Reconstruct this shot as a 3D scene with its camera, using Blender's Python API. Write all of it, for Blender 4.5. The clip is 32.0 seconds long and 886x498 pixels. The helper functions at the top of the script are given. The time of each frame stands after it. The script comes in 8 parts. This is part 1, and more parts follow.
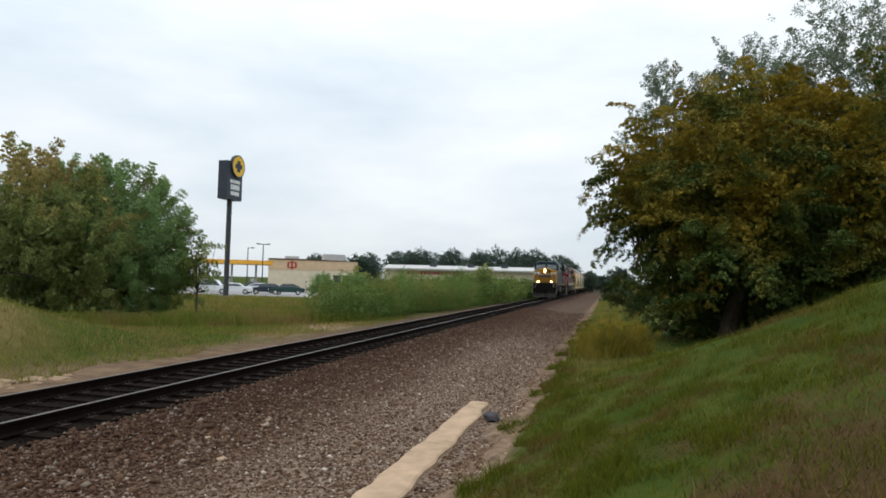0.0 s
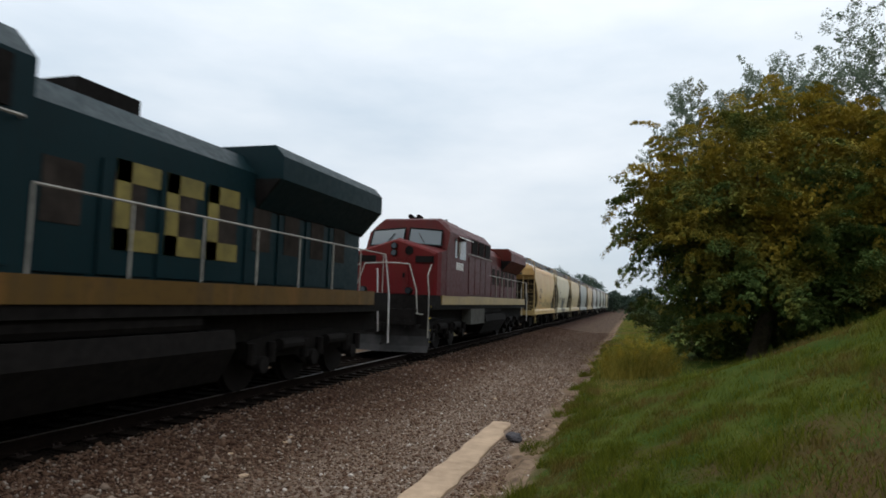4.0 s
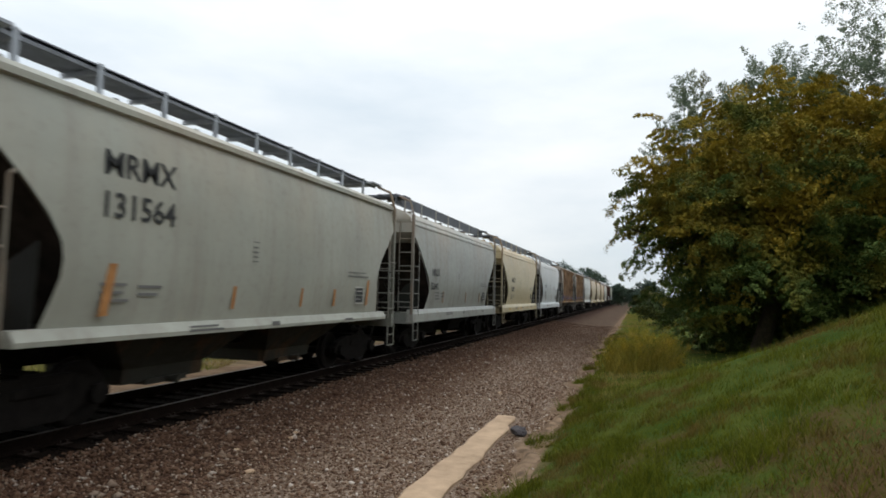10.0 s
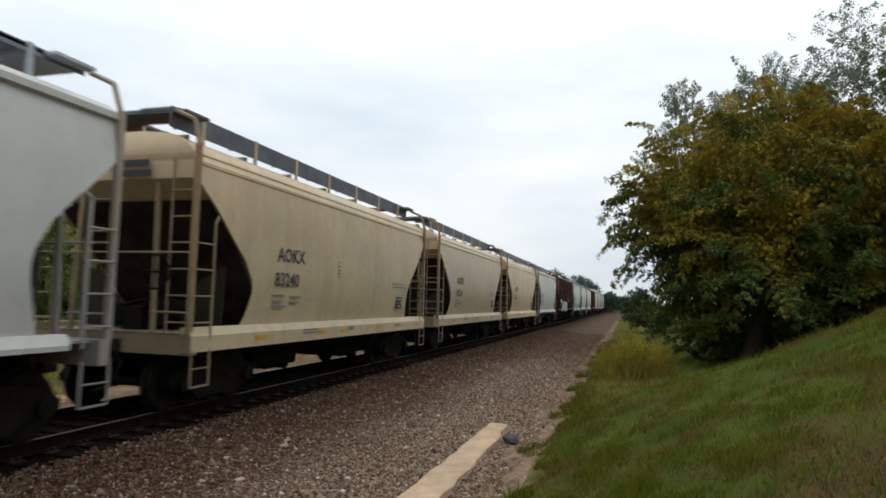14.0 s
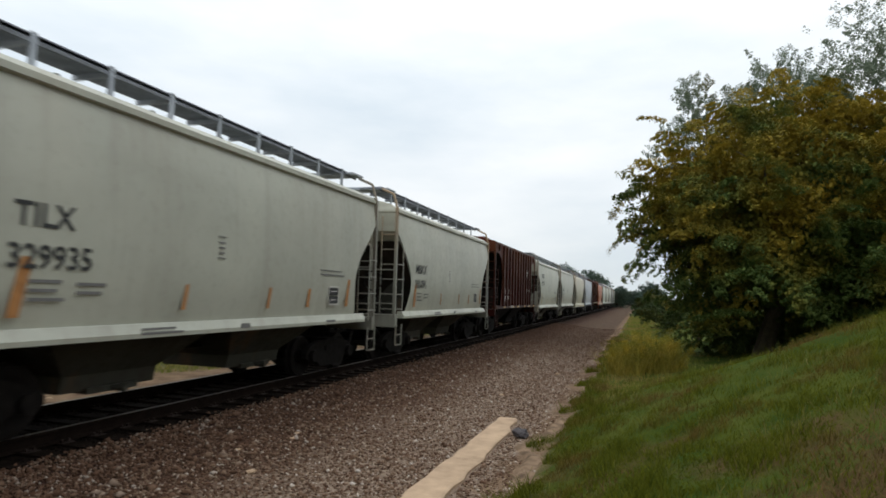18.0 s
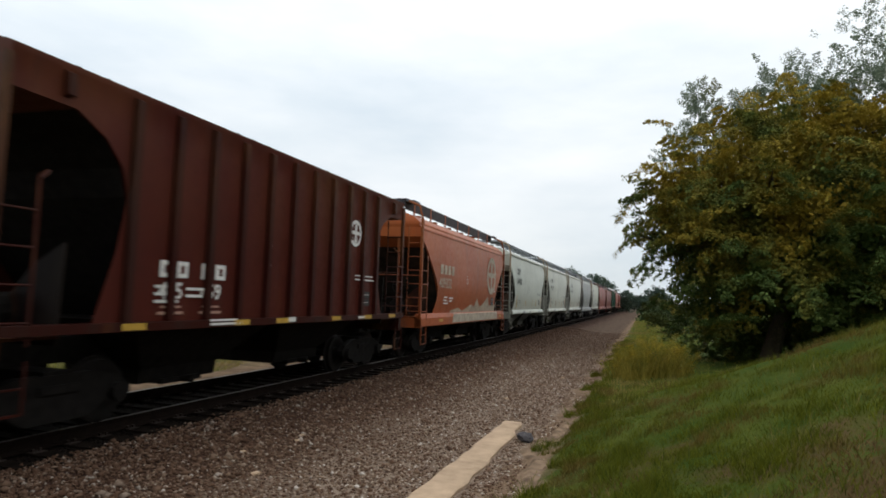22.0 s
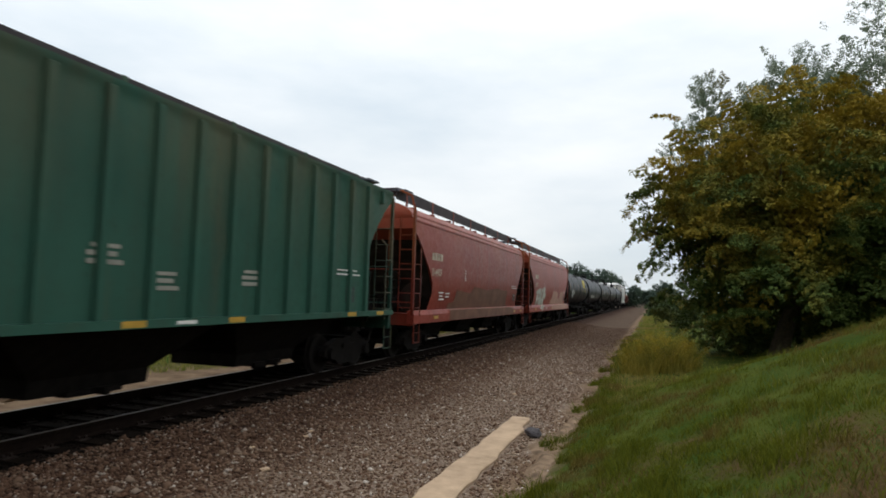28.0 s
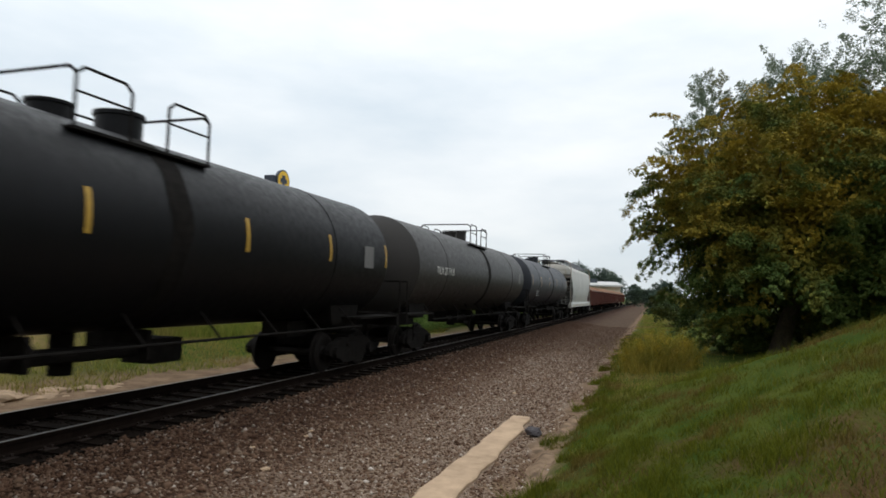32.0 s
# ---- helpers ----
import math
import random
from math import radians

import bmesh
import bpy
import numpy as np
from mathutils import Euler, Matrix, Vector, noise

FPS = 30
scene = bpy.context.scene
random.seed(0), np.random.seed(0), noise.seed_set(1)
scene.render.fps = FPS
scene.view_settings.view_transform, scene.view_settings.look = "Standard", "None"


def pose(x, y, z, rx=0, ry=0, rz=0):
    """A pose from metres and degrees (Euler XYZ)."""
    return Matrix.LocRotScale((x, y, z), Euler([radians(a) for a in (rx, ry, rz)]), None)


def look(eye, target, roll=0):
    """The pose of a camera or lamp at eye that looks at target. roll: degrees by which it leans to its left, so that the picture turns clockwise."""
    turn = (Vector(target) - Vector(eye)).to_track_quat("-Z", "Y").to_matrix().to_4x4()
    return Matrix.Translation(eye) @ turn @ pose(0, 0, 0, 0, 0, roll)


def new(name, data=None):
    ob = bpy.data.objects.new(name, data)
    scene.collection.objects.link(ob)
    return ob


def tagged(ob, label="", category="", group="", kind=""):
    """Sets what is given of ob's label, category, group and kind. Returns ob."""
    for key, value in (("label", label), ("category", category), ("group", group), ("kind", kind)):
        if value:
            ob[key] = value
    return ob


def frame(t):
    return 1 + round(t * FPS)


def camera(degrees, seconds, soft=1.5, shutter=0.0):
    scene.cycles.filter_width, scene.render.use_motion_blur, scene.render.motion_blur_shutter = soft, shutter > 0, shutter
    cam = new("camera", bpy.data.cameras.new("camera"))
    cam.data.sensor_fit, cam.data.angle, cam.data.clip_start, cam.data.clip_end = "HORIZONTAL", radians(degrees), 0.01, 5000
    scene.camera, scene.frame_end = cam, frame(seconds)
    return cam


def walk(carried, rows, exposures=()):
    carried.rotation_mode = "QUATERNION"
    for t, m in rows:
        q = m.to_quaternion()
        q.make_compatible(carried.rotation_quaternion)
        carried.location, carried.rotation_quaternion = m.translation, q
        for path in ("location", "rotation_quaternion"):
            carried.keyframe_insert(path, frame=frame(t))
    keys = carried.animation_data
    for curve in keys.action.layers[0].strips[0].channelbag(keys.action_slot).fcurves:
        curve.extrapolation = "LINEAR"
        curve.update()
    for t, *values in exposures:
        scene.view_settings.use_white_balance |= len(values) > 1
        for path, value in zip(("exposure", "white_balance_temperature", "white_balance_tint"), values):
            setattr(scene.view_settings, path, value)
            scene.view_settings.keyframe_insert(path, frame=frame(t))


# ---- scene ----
# A freight train passes a hand-held camera that stands on a grass bank beside the line.
# x points away from the track towards the camera, y along the track to the far end, z = 0 is the rail top.
cam = camera(69.0, 32.0, soft=1.75, shutter=0.12)
EYE = (7.0, 0.0, 1.82)
TURNS = [
    (0, 14.36, 2.85, -1.37),
    (0.5, 14.42, 3.19, -1.48),
    (1, 14.49, 3.35, -1.56),
    (1.5, 15.27, 3.27, -1.55),
    (2, 15.98, 3.45, -1.48),
    (2.5, 16.36, 3.88, -1.57),
    (3, 16.58, 4.14, -1.67),
    (3.5, 16.25, 4.38, -1.86),
    (5.5, 16.93, 4.47, -1.46),
    (6, 16.63, 4.38, -1.57),
    (6.5, 16.66, 4.21, -1.73),
    (7, 16.67, 4.11, -1.57),
    (7.5, 16.89, 4.06, -1.46),
    (8, 16.53, 3.94, -1.34),
    (8.5, 16.34, 4.09, -1.36),
    (9, 16.66, 3.80, -1.29),
    (9.5, 16.65, 3.71, -1.15),
    (10, 16.69, 3.95, -1.30),
    (10.5, 16.63, 3.92, -1.27),
    (11, 16.47, 4.00, -1.34),
    (11.5, 16.30, 4.08, -1.63),
    (12, 16.52, 4.24, -1.64),
    (12.5, 16.52, 4.24, -1.65),
    (13, 16.51, 4.33, -1.55),
    (13.5, 15.92, 4.69, -1.42),
    (15.5, 16.48, 4.18, -1.63),
    (16, 16.24, 4.55, -1.66),
    (16.5, 16.46, 4.39, -1.63),
    (17, 16.56, 4.24, -1.71),
    (17.5, 16.57, 4.06, -1.78),
    (18, 16.90, 4.07, -1.68),
    (18.5, 17.06, 4.30, -1.65),
    (19, 16.91, 4.31, -1.72),
    (19.5, 16.78, 4.29, -1.71),
    (20, 16.52, 4.21, -1.90),
    (20.5, 16.52, 4.27, -1.95),
    (21, 16.63, 4.29, -1.89),
    (21.5, 16.70, 4.58, -1.90),
    (22, 17.37, 4.33, -2.00),
    (22.5, 17.32, 4.21, -1.87),
    (23, 17.09, 4.51, -1.64),
    (23.5, 17.41, 4.27, -1.86),
    (24, 17.25, 4.41, -1.93),
    (24.5, 17.53, 4.11, -1.39),
    (25, 17.60, 3.89, -1.43),
    (25.5, 17.87, 3.76, -1.63),
    (27.5, 17.67, 3.84, -1.67),
    (28, 18.02, 3.95, -1.73),
    (28.5, 17.65, 4.11, -1.83),
    (29, 17.53, 4.62, -1.96),
    (29.5, 17.13, 4.71, -1.85),
    (30, 17.51, 4.13, -1.72),
    (30.5, 17.37, 4.19, -1.72),
    (31, 17.31, 4.49, -1.48),
    (31.5, 17.87, 3.88, -1.57),
    (32, 18.01, 3.90, -1.57)]
CAMERA_ROWS = [(t, pose(*EYE, 90 + p, r, y)) for t, y, p, r in TURNS]
EXPOSURES = [(0.0, 0.12, 6450, 10), (1.0, 0.08, 6400, 10), (2.0, -0.02, 6280, 10), (3.0, -0.06, 6250, 10), (3.5, -0.06, 6250, 10),
             (5.5, 0.1, 6450, 10), (9.0, 0.13, 6550, 10), (32.0, 0.10, 6550, 10)]
walk(cam, CAMERA_ROWS, EXPOSURES)

# ---------------------------------------------------------------- world and light
world = bpy.data.worlds.new("overcast_sky")
scene.world = world
world.use_nodes = True


def build_world():
    nt = world.node_tree
    nt.nodes.clear()
    N, L = nt.nodes.new, nt.links.new
    out, bg = N("ShaderNodeOutputWorld"), N("ShaderNodeBackground")
    sky = N("ShaderNodeTexSky")
    sky.sky_type, sky.sun_disc = "NISHITA", False
    sky.sun_elevation, sky.sun_rotation = radians(56), radians(223)
    gain = N("ShaderNodeVectorMath")
    gain.operation = "SCALE"
    gain.inputs["Scale"].default_value = 0.10
    L(sky.outputs[0], gain.inputs[0])
    co = N("ShaderNodeTexCoord")
    mp = N("ShaderNodeMapping")
    mp.inputs["Scale"].default_value = (1.0, 1.0, 3.2)
    L(co.outputs["Generated"], mp.inputs["Vector"])
    noise_a = N("ShaderNodeTexNoise")
    noise_a.inputs["Scale"].default_value, noise_a.inputs["Detail"].default_value = 2.1, 6.0
    noise_a.inputs["Roughness"].default_value = 0.52
    L(mp.outputs[0], noise_a.inputs["Vector"])
    ramp = N("ShaderNodeValToRGB")
    ramp.color_ramp.elements[0].position, ramp.color_ramp.elements[0].color = 0.30, (0.60, 0.68, 0.745, 1)
    ramp.color_ramp.elements[1].position, ramp.color_ramp.elements[1].color = 0.66, (0.86, 0.89, 0.905, 1)
    L(noise_a.outputs["Fac"], ramp.inputs["Fac"])
    # brighter overhead, a little duller near the horizon, as a cloud deck is
    sep = N("ShaderNodeSeparateXYZ")
    L(co.outputs["Generated"], sep.inputs[0])
    rise = N("ShaderNodeMapRange")
    rise.inputs["From Min"].default_value, rise.inputs["From Max"].default_value = 0.0, 0.55
    rise.inputs["To Min"].default_value, rise.inputs["To Max"].default_value = 0.98, 1.42
    L(sep.outputs["Z"], rise.inputs["Value"])
    lift = N("ShaderNodeVectorMath")
    lift.operation = "SCALE"
    L(ramp.outputs["Color"], lift.inputs[0])
    zenith = N("ShaderNodeMapRange")
    zenith.inputs["From Min"].default_value, zenith.inputs["From Max"].default_value = 0.42, 0.95
    zenith.inputs["To Min"].default_value, zenith.inputs["To Max"].default_value = 1.0, 1.75
    L(sep.outputs["Z"], zenith.inputs["Value"])
    climb = N("ShaderNodeMath")
    climb.operation = "MULTIPLY"
    L(rise.outputs[0], climb.inputs[0])
    L(zenith.outputs[0], climb.inputs[1])
    L(climb.outputs[0], lift.inputs["Scale"])
    mix = N("ShaderNodeMix")
    mix.data_type = "RGBA"
    mix.inputs["Factor"].default_value = 0.90
    L(gain.outputs[0], mix.inputs["A"])
    L(lift.outputs[0], mix.inputs["B"])
    L(mix.outputs["Result"], bg.inputs["Color"])
    bg.inputs["Strength"].default_value = 1.0
    L(bg.outputs[0], out.inputs["Surface"])


build_world()
sun_data = bpy.data.lights.new("sun", "SUN")
sun_data.energy, sun_data.angle, sun_data.color = 0.2, radians(25), (1.0, 0.96, 0.9)
sun = new("sun", sun_data)
sun.matrix_world = look((-22, -14, 42), (0, 10, 0))


# ---------------------------------------------------------------- materials
def nodes_of(name):
    m = bpy.data.materials.new(name)
    m.use_nodes = True
    return m, m.node_tree, m.node_tree.nodes["Principled BSDF"]


def noise_node(nt, scale, detail=4.0, rough=0.55, coord="Object", stretch=None, offset=True):
    co = nt.nodes.new("ShaderNodeTexCoord")
    vec = co.outputs[coord]
    if offset:
        info = nt.nodes.new("ShaderNodeObjectInfo")
        mul = nt.nodes.new("ShaderNodeMath")
        mul.operation, mul.inputs[1].default_value = "MULTIPLY", 57.0
        nt.links.new(info.outputs["Random"], mul.inputs[0])
        add = nt.nodes.new("ShaderNodeVectorMath")
        nt.links.new(vec, add.inputs[0])
        nt.links.new(mul.outputs[0], add.inputs[1])
        vec = add.outputs[0]
    if stretch:
        mp = nt.nodes.new("ShaderNodeMapping")
        mp.inputs["Scale"].default_value = stretch
        nt.links.new(vec, mp.inputs["Vector"])
        vec = mp.outputs[0]
    n = nt.nodes.new("ShaderNodeTexNoise")
    n.inputs["Scale"].default_value, n.inputs["Detail"].default_value = scale, detail
    n.inputs["Roughness"].default_value = rough
    nt.links.new(vec, n.inputs["Vector"])
    return n.outputs["Fac"]


def mixed(nt, fac, a, b):
    m = nt.nodes.new("ShaderNodeMix")
    m.data_type = "RGBA"
    for key, v in (("A", a), ("B", b)):
        if isinstance(v, (tuple, list)):
            m.inputs[key].default_value = (*v[:3], 1)
        else:
            nt.links.new(v, m.inputs[key])
    if isinstance(fac, float):
        m.inputs["Factor"].default_value = fac
    else:
        nt.links.new(fac, m.inputs["Factor"])
    return m.outputs["Result"]


def ranged(nt, value, lo, hi, to_lo=0.0, to_hi=1.0):
    r = nt.nodes.new("ShaderNodeMapRange")
    for k, v in (("From Min", lo), ("From Max", hi), ("To Min", to_lo), ("To Max", to_hi)):
        r.inputs[k].default_value = v
    nt.links.new(value, r.inputs["Value"])
    return r.outputs[0]


def bumped(nt, bsdf, height, strength=0.3, distance=0.01):
    b = nt.nodes.new("ShaderNodeBump")
    b.inputs["Strength"].default_value, b.inputs["Distance"].default_value = strength, distance
    nt.links.new(height, b.inputs["Height"])
    nt.links.new(b.outputs[0], bsdf.inputs["Normal"])


def simple(name, color, rough=0.6, metal=0.0, vary=0.25, scale=6.0, bump=0.1, emit=None, gloss=0.3):
    m, nt, b = nodes_of(name)
    f = noise_node(nt, scale)
    dark = tuple(c * (1 - vary) for c in color)
    light = tuple(min(1, c * (1 + vary)) for c in color)
    nt.links.new(mixed(nt, ranged(nt, f, 0.3, 0.7), dark, light), b.inputs["Base Color"])
    b.inputs["Roughness"].default_value, b.inputs["Metallic"].default_value = rough, metal
    b.inputs["Specular IOR Level"].default_value = gloss
    if bump:
        bumped(nt, b, noise_node(nt, scale * 5), bump)
    if emit:
        b.inputs["Emission Color"].default_value = (*emit[:3], 1)
        b.inputs["Emission Strength"].default_value = emit[3]
    return m


def car_paint(name, color, rust=(0.30, 0.13, 0.045), rusty=0.25, dirt=(0.16, 0.13, 0.10), dirty=0.4, rough=0.42, gloss=0.4):
    """Weathered rolling-stock paint: vertical run-down streaks, rust patches and road film."""
    m, nt, b = nodes_of(name)
    big = noise_node(nt, 0.55, 5.0)
    base = mixed(nt, ranged(nt, big, 0.3, 0.7), tuple(c * 0.86 for c in color), tuple(min(1, c * 1.1) for c in color))
    streak = noise_node(nt, 1.0, 5.0, 0.6, stretch=(2.0, 2.6, 0.16))
    base = mixed(nt, ranged(nt, streak, 0.50, 0.78, 0.0, dirty), base, dirt)
    runs = noise_node(nt, 1.0, 6.0, 0.65, stretch=(1.2, 1.5, 0.30))
    base = mixed(nt, ranged(nt, runs, 0.62 - 0.22 * rusty, 0.80, 0.0, min(1.0, rusty * 1.6)), base, rust)
    # rust creeps down from the roof seam
    co = nt.nodes.new("ShaderNodeTexCoord")
    sep = nt.nodes.new("ShaderNodeSeparateXYZ")
    nt.links.new(co.outputs["Object"], sep.inputs[0])
    mul = nt.nodes.new("ShaderNodeMath")
    mul.operation = "MULTIPLY"
    nt.links.new(ranged(nt, sep.outputs["Z"], 2.3, 4.1, 0.0, min(1.0, rusty * 1.3)), mul.inputs[0])
    nt.links.new(ranged(nt, noise_node(nt, 1.0, 5.0, 0.6, stretch=(0.5, 0.6, 0.35)), 0.36, 0.62), mul.inputs[1])
    base = mixed(nt, mul.outputs[0], base, rust)
    grime = noise_node(nt, 7.0, 6.0, 0.7)
    base = mixed(nt, ranged(nt, grime, 0.52, 0.75, 0.0, 0.35 * dirty + 0.08), base, tuple(c * 0.8 for c in dirt))
    nt.links.new(base, b.inputs["Base Color"])
    nt.links.new(ranged(nt, grime, 0.3, 0.7, rough - 0.10, rough + 0.16), b.inputs["Roughness"])
    b.inputs["Specular IOR Level"].default_value = gloss
    bumped(nt, b, noise_node(nt, 1.3, 3.0), 0.12, 0.02)
    return m


M = {
    "rail": simple("rail_steel", (0.010, 0.0065, 0.005), 0.9, 0.0, 0.3, 9, gloss=0.03),
    "rail_head": simple("rail_head_polished", (0.17, 0.15, 0.14), 0.5, 0.7, 0.1, 9),
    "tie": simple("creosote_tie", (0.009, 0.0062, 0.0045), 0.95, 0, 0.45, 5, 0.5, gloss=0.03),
    "plate": simple("tie_plate_rust", (0.020, 0.012, 0.009), 0.8, 0.2, 0.3, 20),
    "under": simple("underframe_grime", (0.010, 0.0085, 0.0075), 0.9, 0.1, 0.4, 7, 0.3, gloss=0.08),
    "shaded_dust": simple("shaded_brake_dust", (0.030, 0.024, 0.020), 0.95, 0, 0.4, 2.5, 0.2, gloss=0.05),
    "wheel": simple("wheel_steel", (0.009, 0.007, 0.006), 0.75, 0.1, 0.3, 8, gloss=0.15),
    "tread": simple("wheel_tread", (0.35, 0.33, 0.32), 0.35, 0.8, 0.2, 8),
    "board_dark": simple("running_board_galvanised_worn", (0.105, 0.110, 0.125), 0.6, 0.3, 0.25, 3),
    "board_light": simple("running_board_galvanised", (0.34, 0.36, 0.39), 0.5, 0.35, 0.2, 3),
    "ink": simple("stencil_black", (0.03, 0.03, 0.03), 0.6, 0, 0.2, 30, 0),
    "cream_ink": simple("faded_cream_paint", (0.40, 0.33, 0.25), 0.7, 0, 0.3, 4, 0),
    "white_ink": simple("stencil_white", (0.62, 0.60, 0.56), 0.6, 0, 0.2, 20, 0),
    "grey_ink": simple("stencil_grey", (0.14, 0.135, 0.13), 0.6, 0, 0.2, 20, 0),
    "reflector": simple("reflector_yellow", (0.42, 0.25, 0.04), 0.4, 0, 0.15, 10, 0),
    "concrete": simple("concrete_flume", (0.38, 0.27, 0.18), 0.95, 0, 0.2, 3.5, 0.6, gloss=0.05),
    "bark": simple("bark", (0.075, 0.058, 0.042), 0.9, 0, 0.4, 9, 0.8),
    "glass": simple("cab_glass", (0.02, 0.025, 0.03), 0.06, 0, 0.0, 1, 0, gloss=0.5),
    "sand": simple("dry_clay", (0.27, 0.185, 0.115), 0.95, 0, 0.25, 4, 0.6),
}
M["board_mid"] = simple("running_board_grating", (0.18, 0.19, 0.21), 0.6, 0.3, 0.25, 3)
M["board_sooty"] = simple("running_board_sooty", (0.045, 0.036, 0.038), 0.7, 0.2, 0.3, 3)
M["rusty_post"] = simple("rust_run_post", (0.20, 0.125, 0.075), 0.8, 0, 0.55, 1.6, 0.2, gloss=0.1)


# ---------------------------------------------------------------- mesh helpers
class Mesh:
    """Collects vertices and faces for one part."""

    def __init__(self):
        self.v, self.f = [], []

    def box(self, x0, x1, y0, y1, z0, z1):
        n = len(self.v)
        self.v += [(x, y, z) for z in (z0, z1) for y in (y0, y1) for x in (x0, x1)]
        self.f += [tuple(n + i for i in q) for q in ((0, 2, 3, 1), (4, 5, 7, 6), (0, 1, 5, 4), (2, 6, 7, 3), (0, 4, 6, 2), (1, 3, 7, 5))]
        return self

    def tube(self, p0, p1, r, n=6, r1=None, cap=True):
        p0, p1 = Vector(p0), Vector(p1)
        d = (p1 - p0).normalized()
        a = d.orthogonal().normalized()
        b = d.cross(a)
        base = len(self.v)
        for p, rr in ((p0, r), (p1, r if r1 is None else r1)):
            for k in range(n):
                t = 2 * math.pi * k / n
                self.v.append(tuple(p + a * (math.cos(t) * rr) + b * (math.sin(t) * rr)))
        for k in range(n):
            self.f.append((base + k, base + (k + 1) % n, base + n + (k + 1) % n, base + n + k))
        if cap:
            self.f += [tuple(base + k for k in reversed(range(n))), tuple(base + n + k for k in range(n))]
        return self

    def path(self, pts, r, n=6):
        for a, b in zip(pts, pts[1:]):
            self.tube(a, b, r, n)
        return self

    def rings(self, rings, cap=True):
        base, n = len(self.v), len(rings[0])
        for r in rings:
            self.v += [tuple(p) for p in r]
        for i in range(len(rings) - 1):
            for k in range(n):
                a, b = base + i * n, base + (i + 1) * n
                self.f.append((a + k, a + (k + 1) % n, b + (k + 1) % n, b + k))
        if cap:
            self.f += [tuple(base + k for k in reversed(range(n))), tuple(base + (len(rings) - 1) * n + k for k in range(n))]
        return self

    def prism_y(self, profile, y0, y1):
        """A profile of (x, z) points carried along y."""
        return self.rings([[(x, y, z) for x, z in profile] for y in (y0, y1)])

    def prism_x(self, profile, x0, x1):
        return self.rings([[(x, y, z) for y, z in profile] for x in (x0, x1)])

    def data(self, name, smooth=None):
        me = bpy.data.meshes.new(name)
        me.from_pydata(self.v, [], self.f)
        bm = bmesh.new()
        bm.from_mesh(me)
        bmesh.ops.recalc_face_normals(bm, faces=bm.faces)
        bm.to_mesh(me)
        bm.free()
        if smooth:
            me.shade_smooth()
            me.set_sharp_from_angle(angle=radians(smooth))
        return me


MESHES = {}


def shared(key, make, smooth=None):
    """The mesh of that key, built once."""
    if key not in MESHES:
        MESHES[key] = make().data(str(key[0] if isinstance(key, tuple) else key), smooth)
        MESHES[key].materials.append(None)
    return MESHES[key]


def part(name, mesh, material, parent=None, label="", m=None, smooth=None):
    """One mesh object under a thing or a part. The material sits on the object, so that meshes can be shared."""
    if isinstance(mesh, Mesh):
        mesh = mesh.data(name, smooth)
    if not mesh.materials:
        mesh.materials.append(None)
    ob = new(name, mesh)
    ob.material_slots[0].link = "OBJECT"
    ob.material_slots[0].material = material
    if parent:
        ob.parent = parent
    if m is not None:
        ob.matrix_basis = m
    if label:
        ob["label"] = label
    return ob


def thing(name, label, category, group="", kind="", m=None):
    e = new(name)
    e.empty_display_size = 0.3
    if m is not None:
        e.matrix_basis = m
    return tagged(e, label, category, group, kind)


def fast_mesh(name, verts, faces, material, smooth=False):
    """A large mesh from arrays: faces all with the same number of corners."""
    me = bpy.data.meshes.new(name)
    verts, faces = np.asarray(verts, np.float32), np.asarray(faces, np.int32)
    k = faces.shape[1]
    me.vertices.add(len(verts))
    me.vertices.foreach_set("co", verts.ravel())
    me.loops.add(faces.size)
    me.loops.foreach_set("vertex_index", faces.ravel())
    me.polygons.add(len(faces))
    me.polygons.foreach_set("loop_start", np.arange(0, faces.size, k, dtype=np.int32))
    me.update(calc_edges=True)
    me.validate()
    if smooth:
        me.shade_smooth()
    me.materials.append(material)
    return me


FONT_MESH = {}


def letters(text, size, bold=0.0):
    """A mesh of letters in the built-in font, in the plane x = 0, reading along -y seen from +x... centred on its lower left corner."""
    key = (text, size, bold)
    if key not in FONT_MESH:
        cu = bpy.data.curves.new("letters", "FONT")
        cu.body, cu.size, cu.offset, cu.resolution_u = text, size, bold, 2
        cu.extrude = 0.0
        ob = new("letters", cu)
        dg = bpy.context.evaluated_depsgraph_get()
        me = bpy.data.meshes.new_from_object(ob.evaluated_get(dg))
        bpy.data.objects.remove(ob)
        bpy.data.curves.remove(cu)
        me.materials.clear()
        me.materials.append(None)
        FONT_MESH[key] = me
    return FONT_MESH[key]


def lettering(text, size, material, parent, x, y, z, bold=0.0, name="stencil", lean=0.0, wide=1.0):
    """Letters on a wall that faces +x: they read from low y to high y, their lower left corner at (x, y, z)."""
    m = Matrix.Translation((x, y, z)) @ pose(0, 0, 0, 90, 0, 90) @ pose(0, 0, 0, -lean) @ Matrix.Diagonal((wide, 1, 1, 1))
    return part(name, letters(text, size, bold), material, parent, "", m)


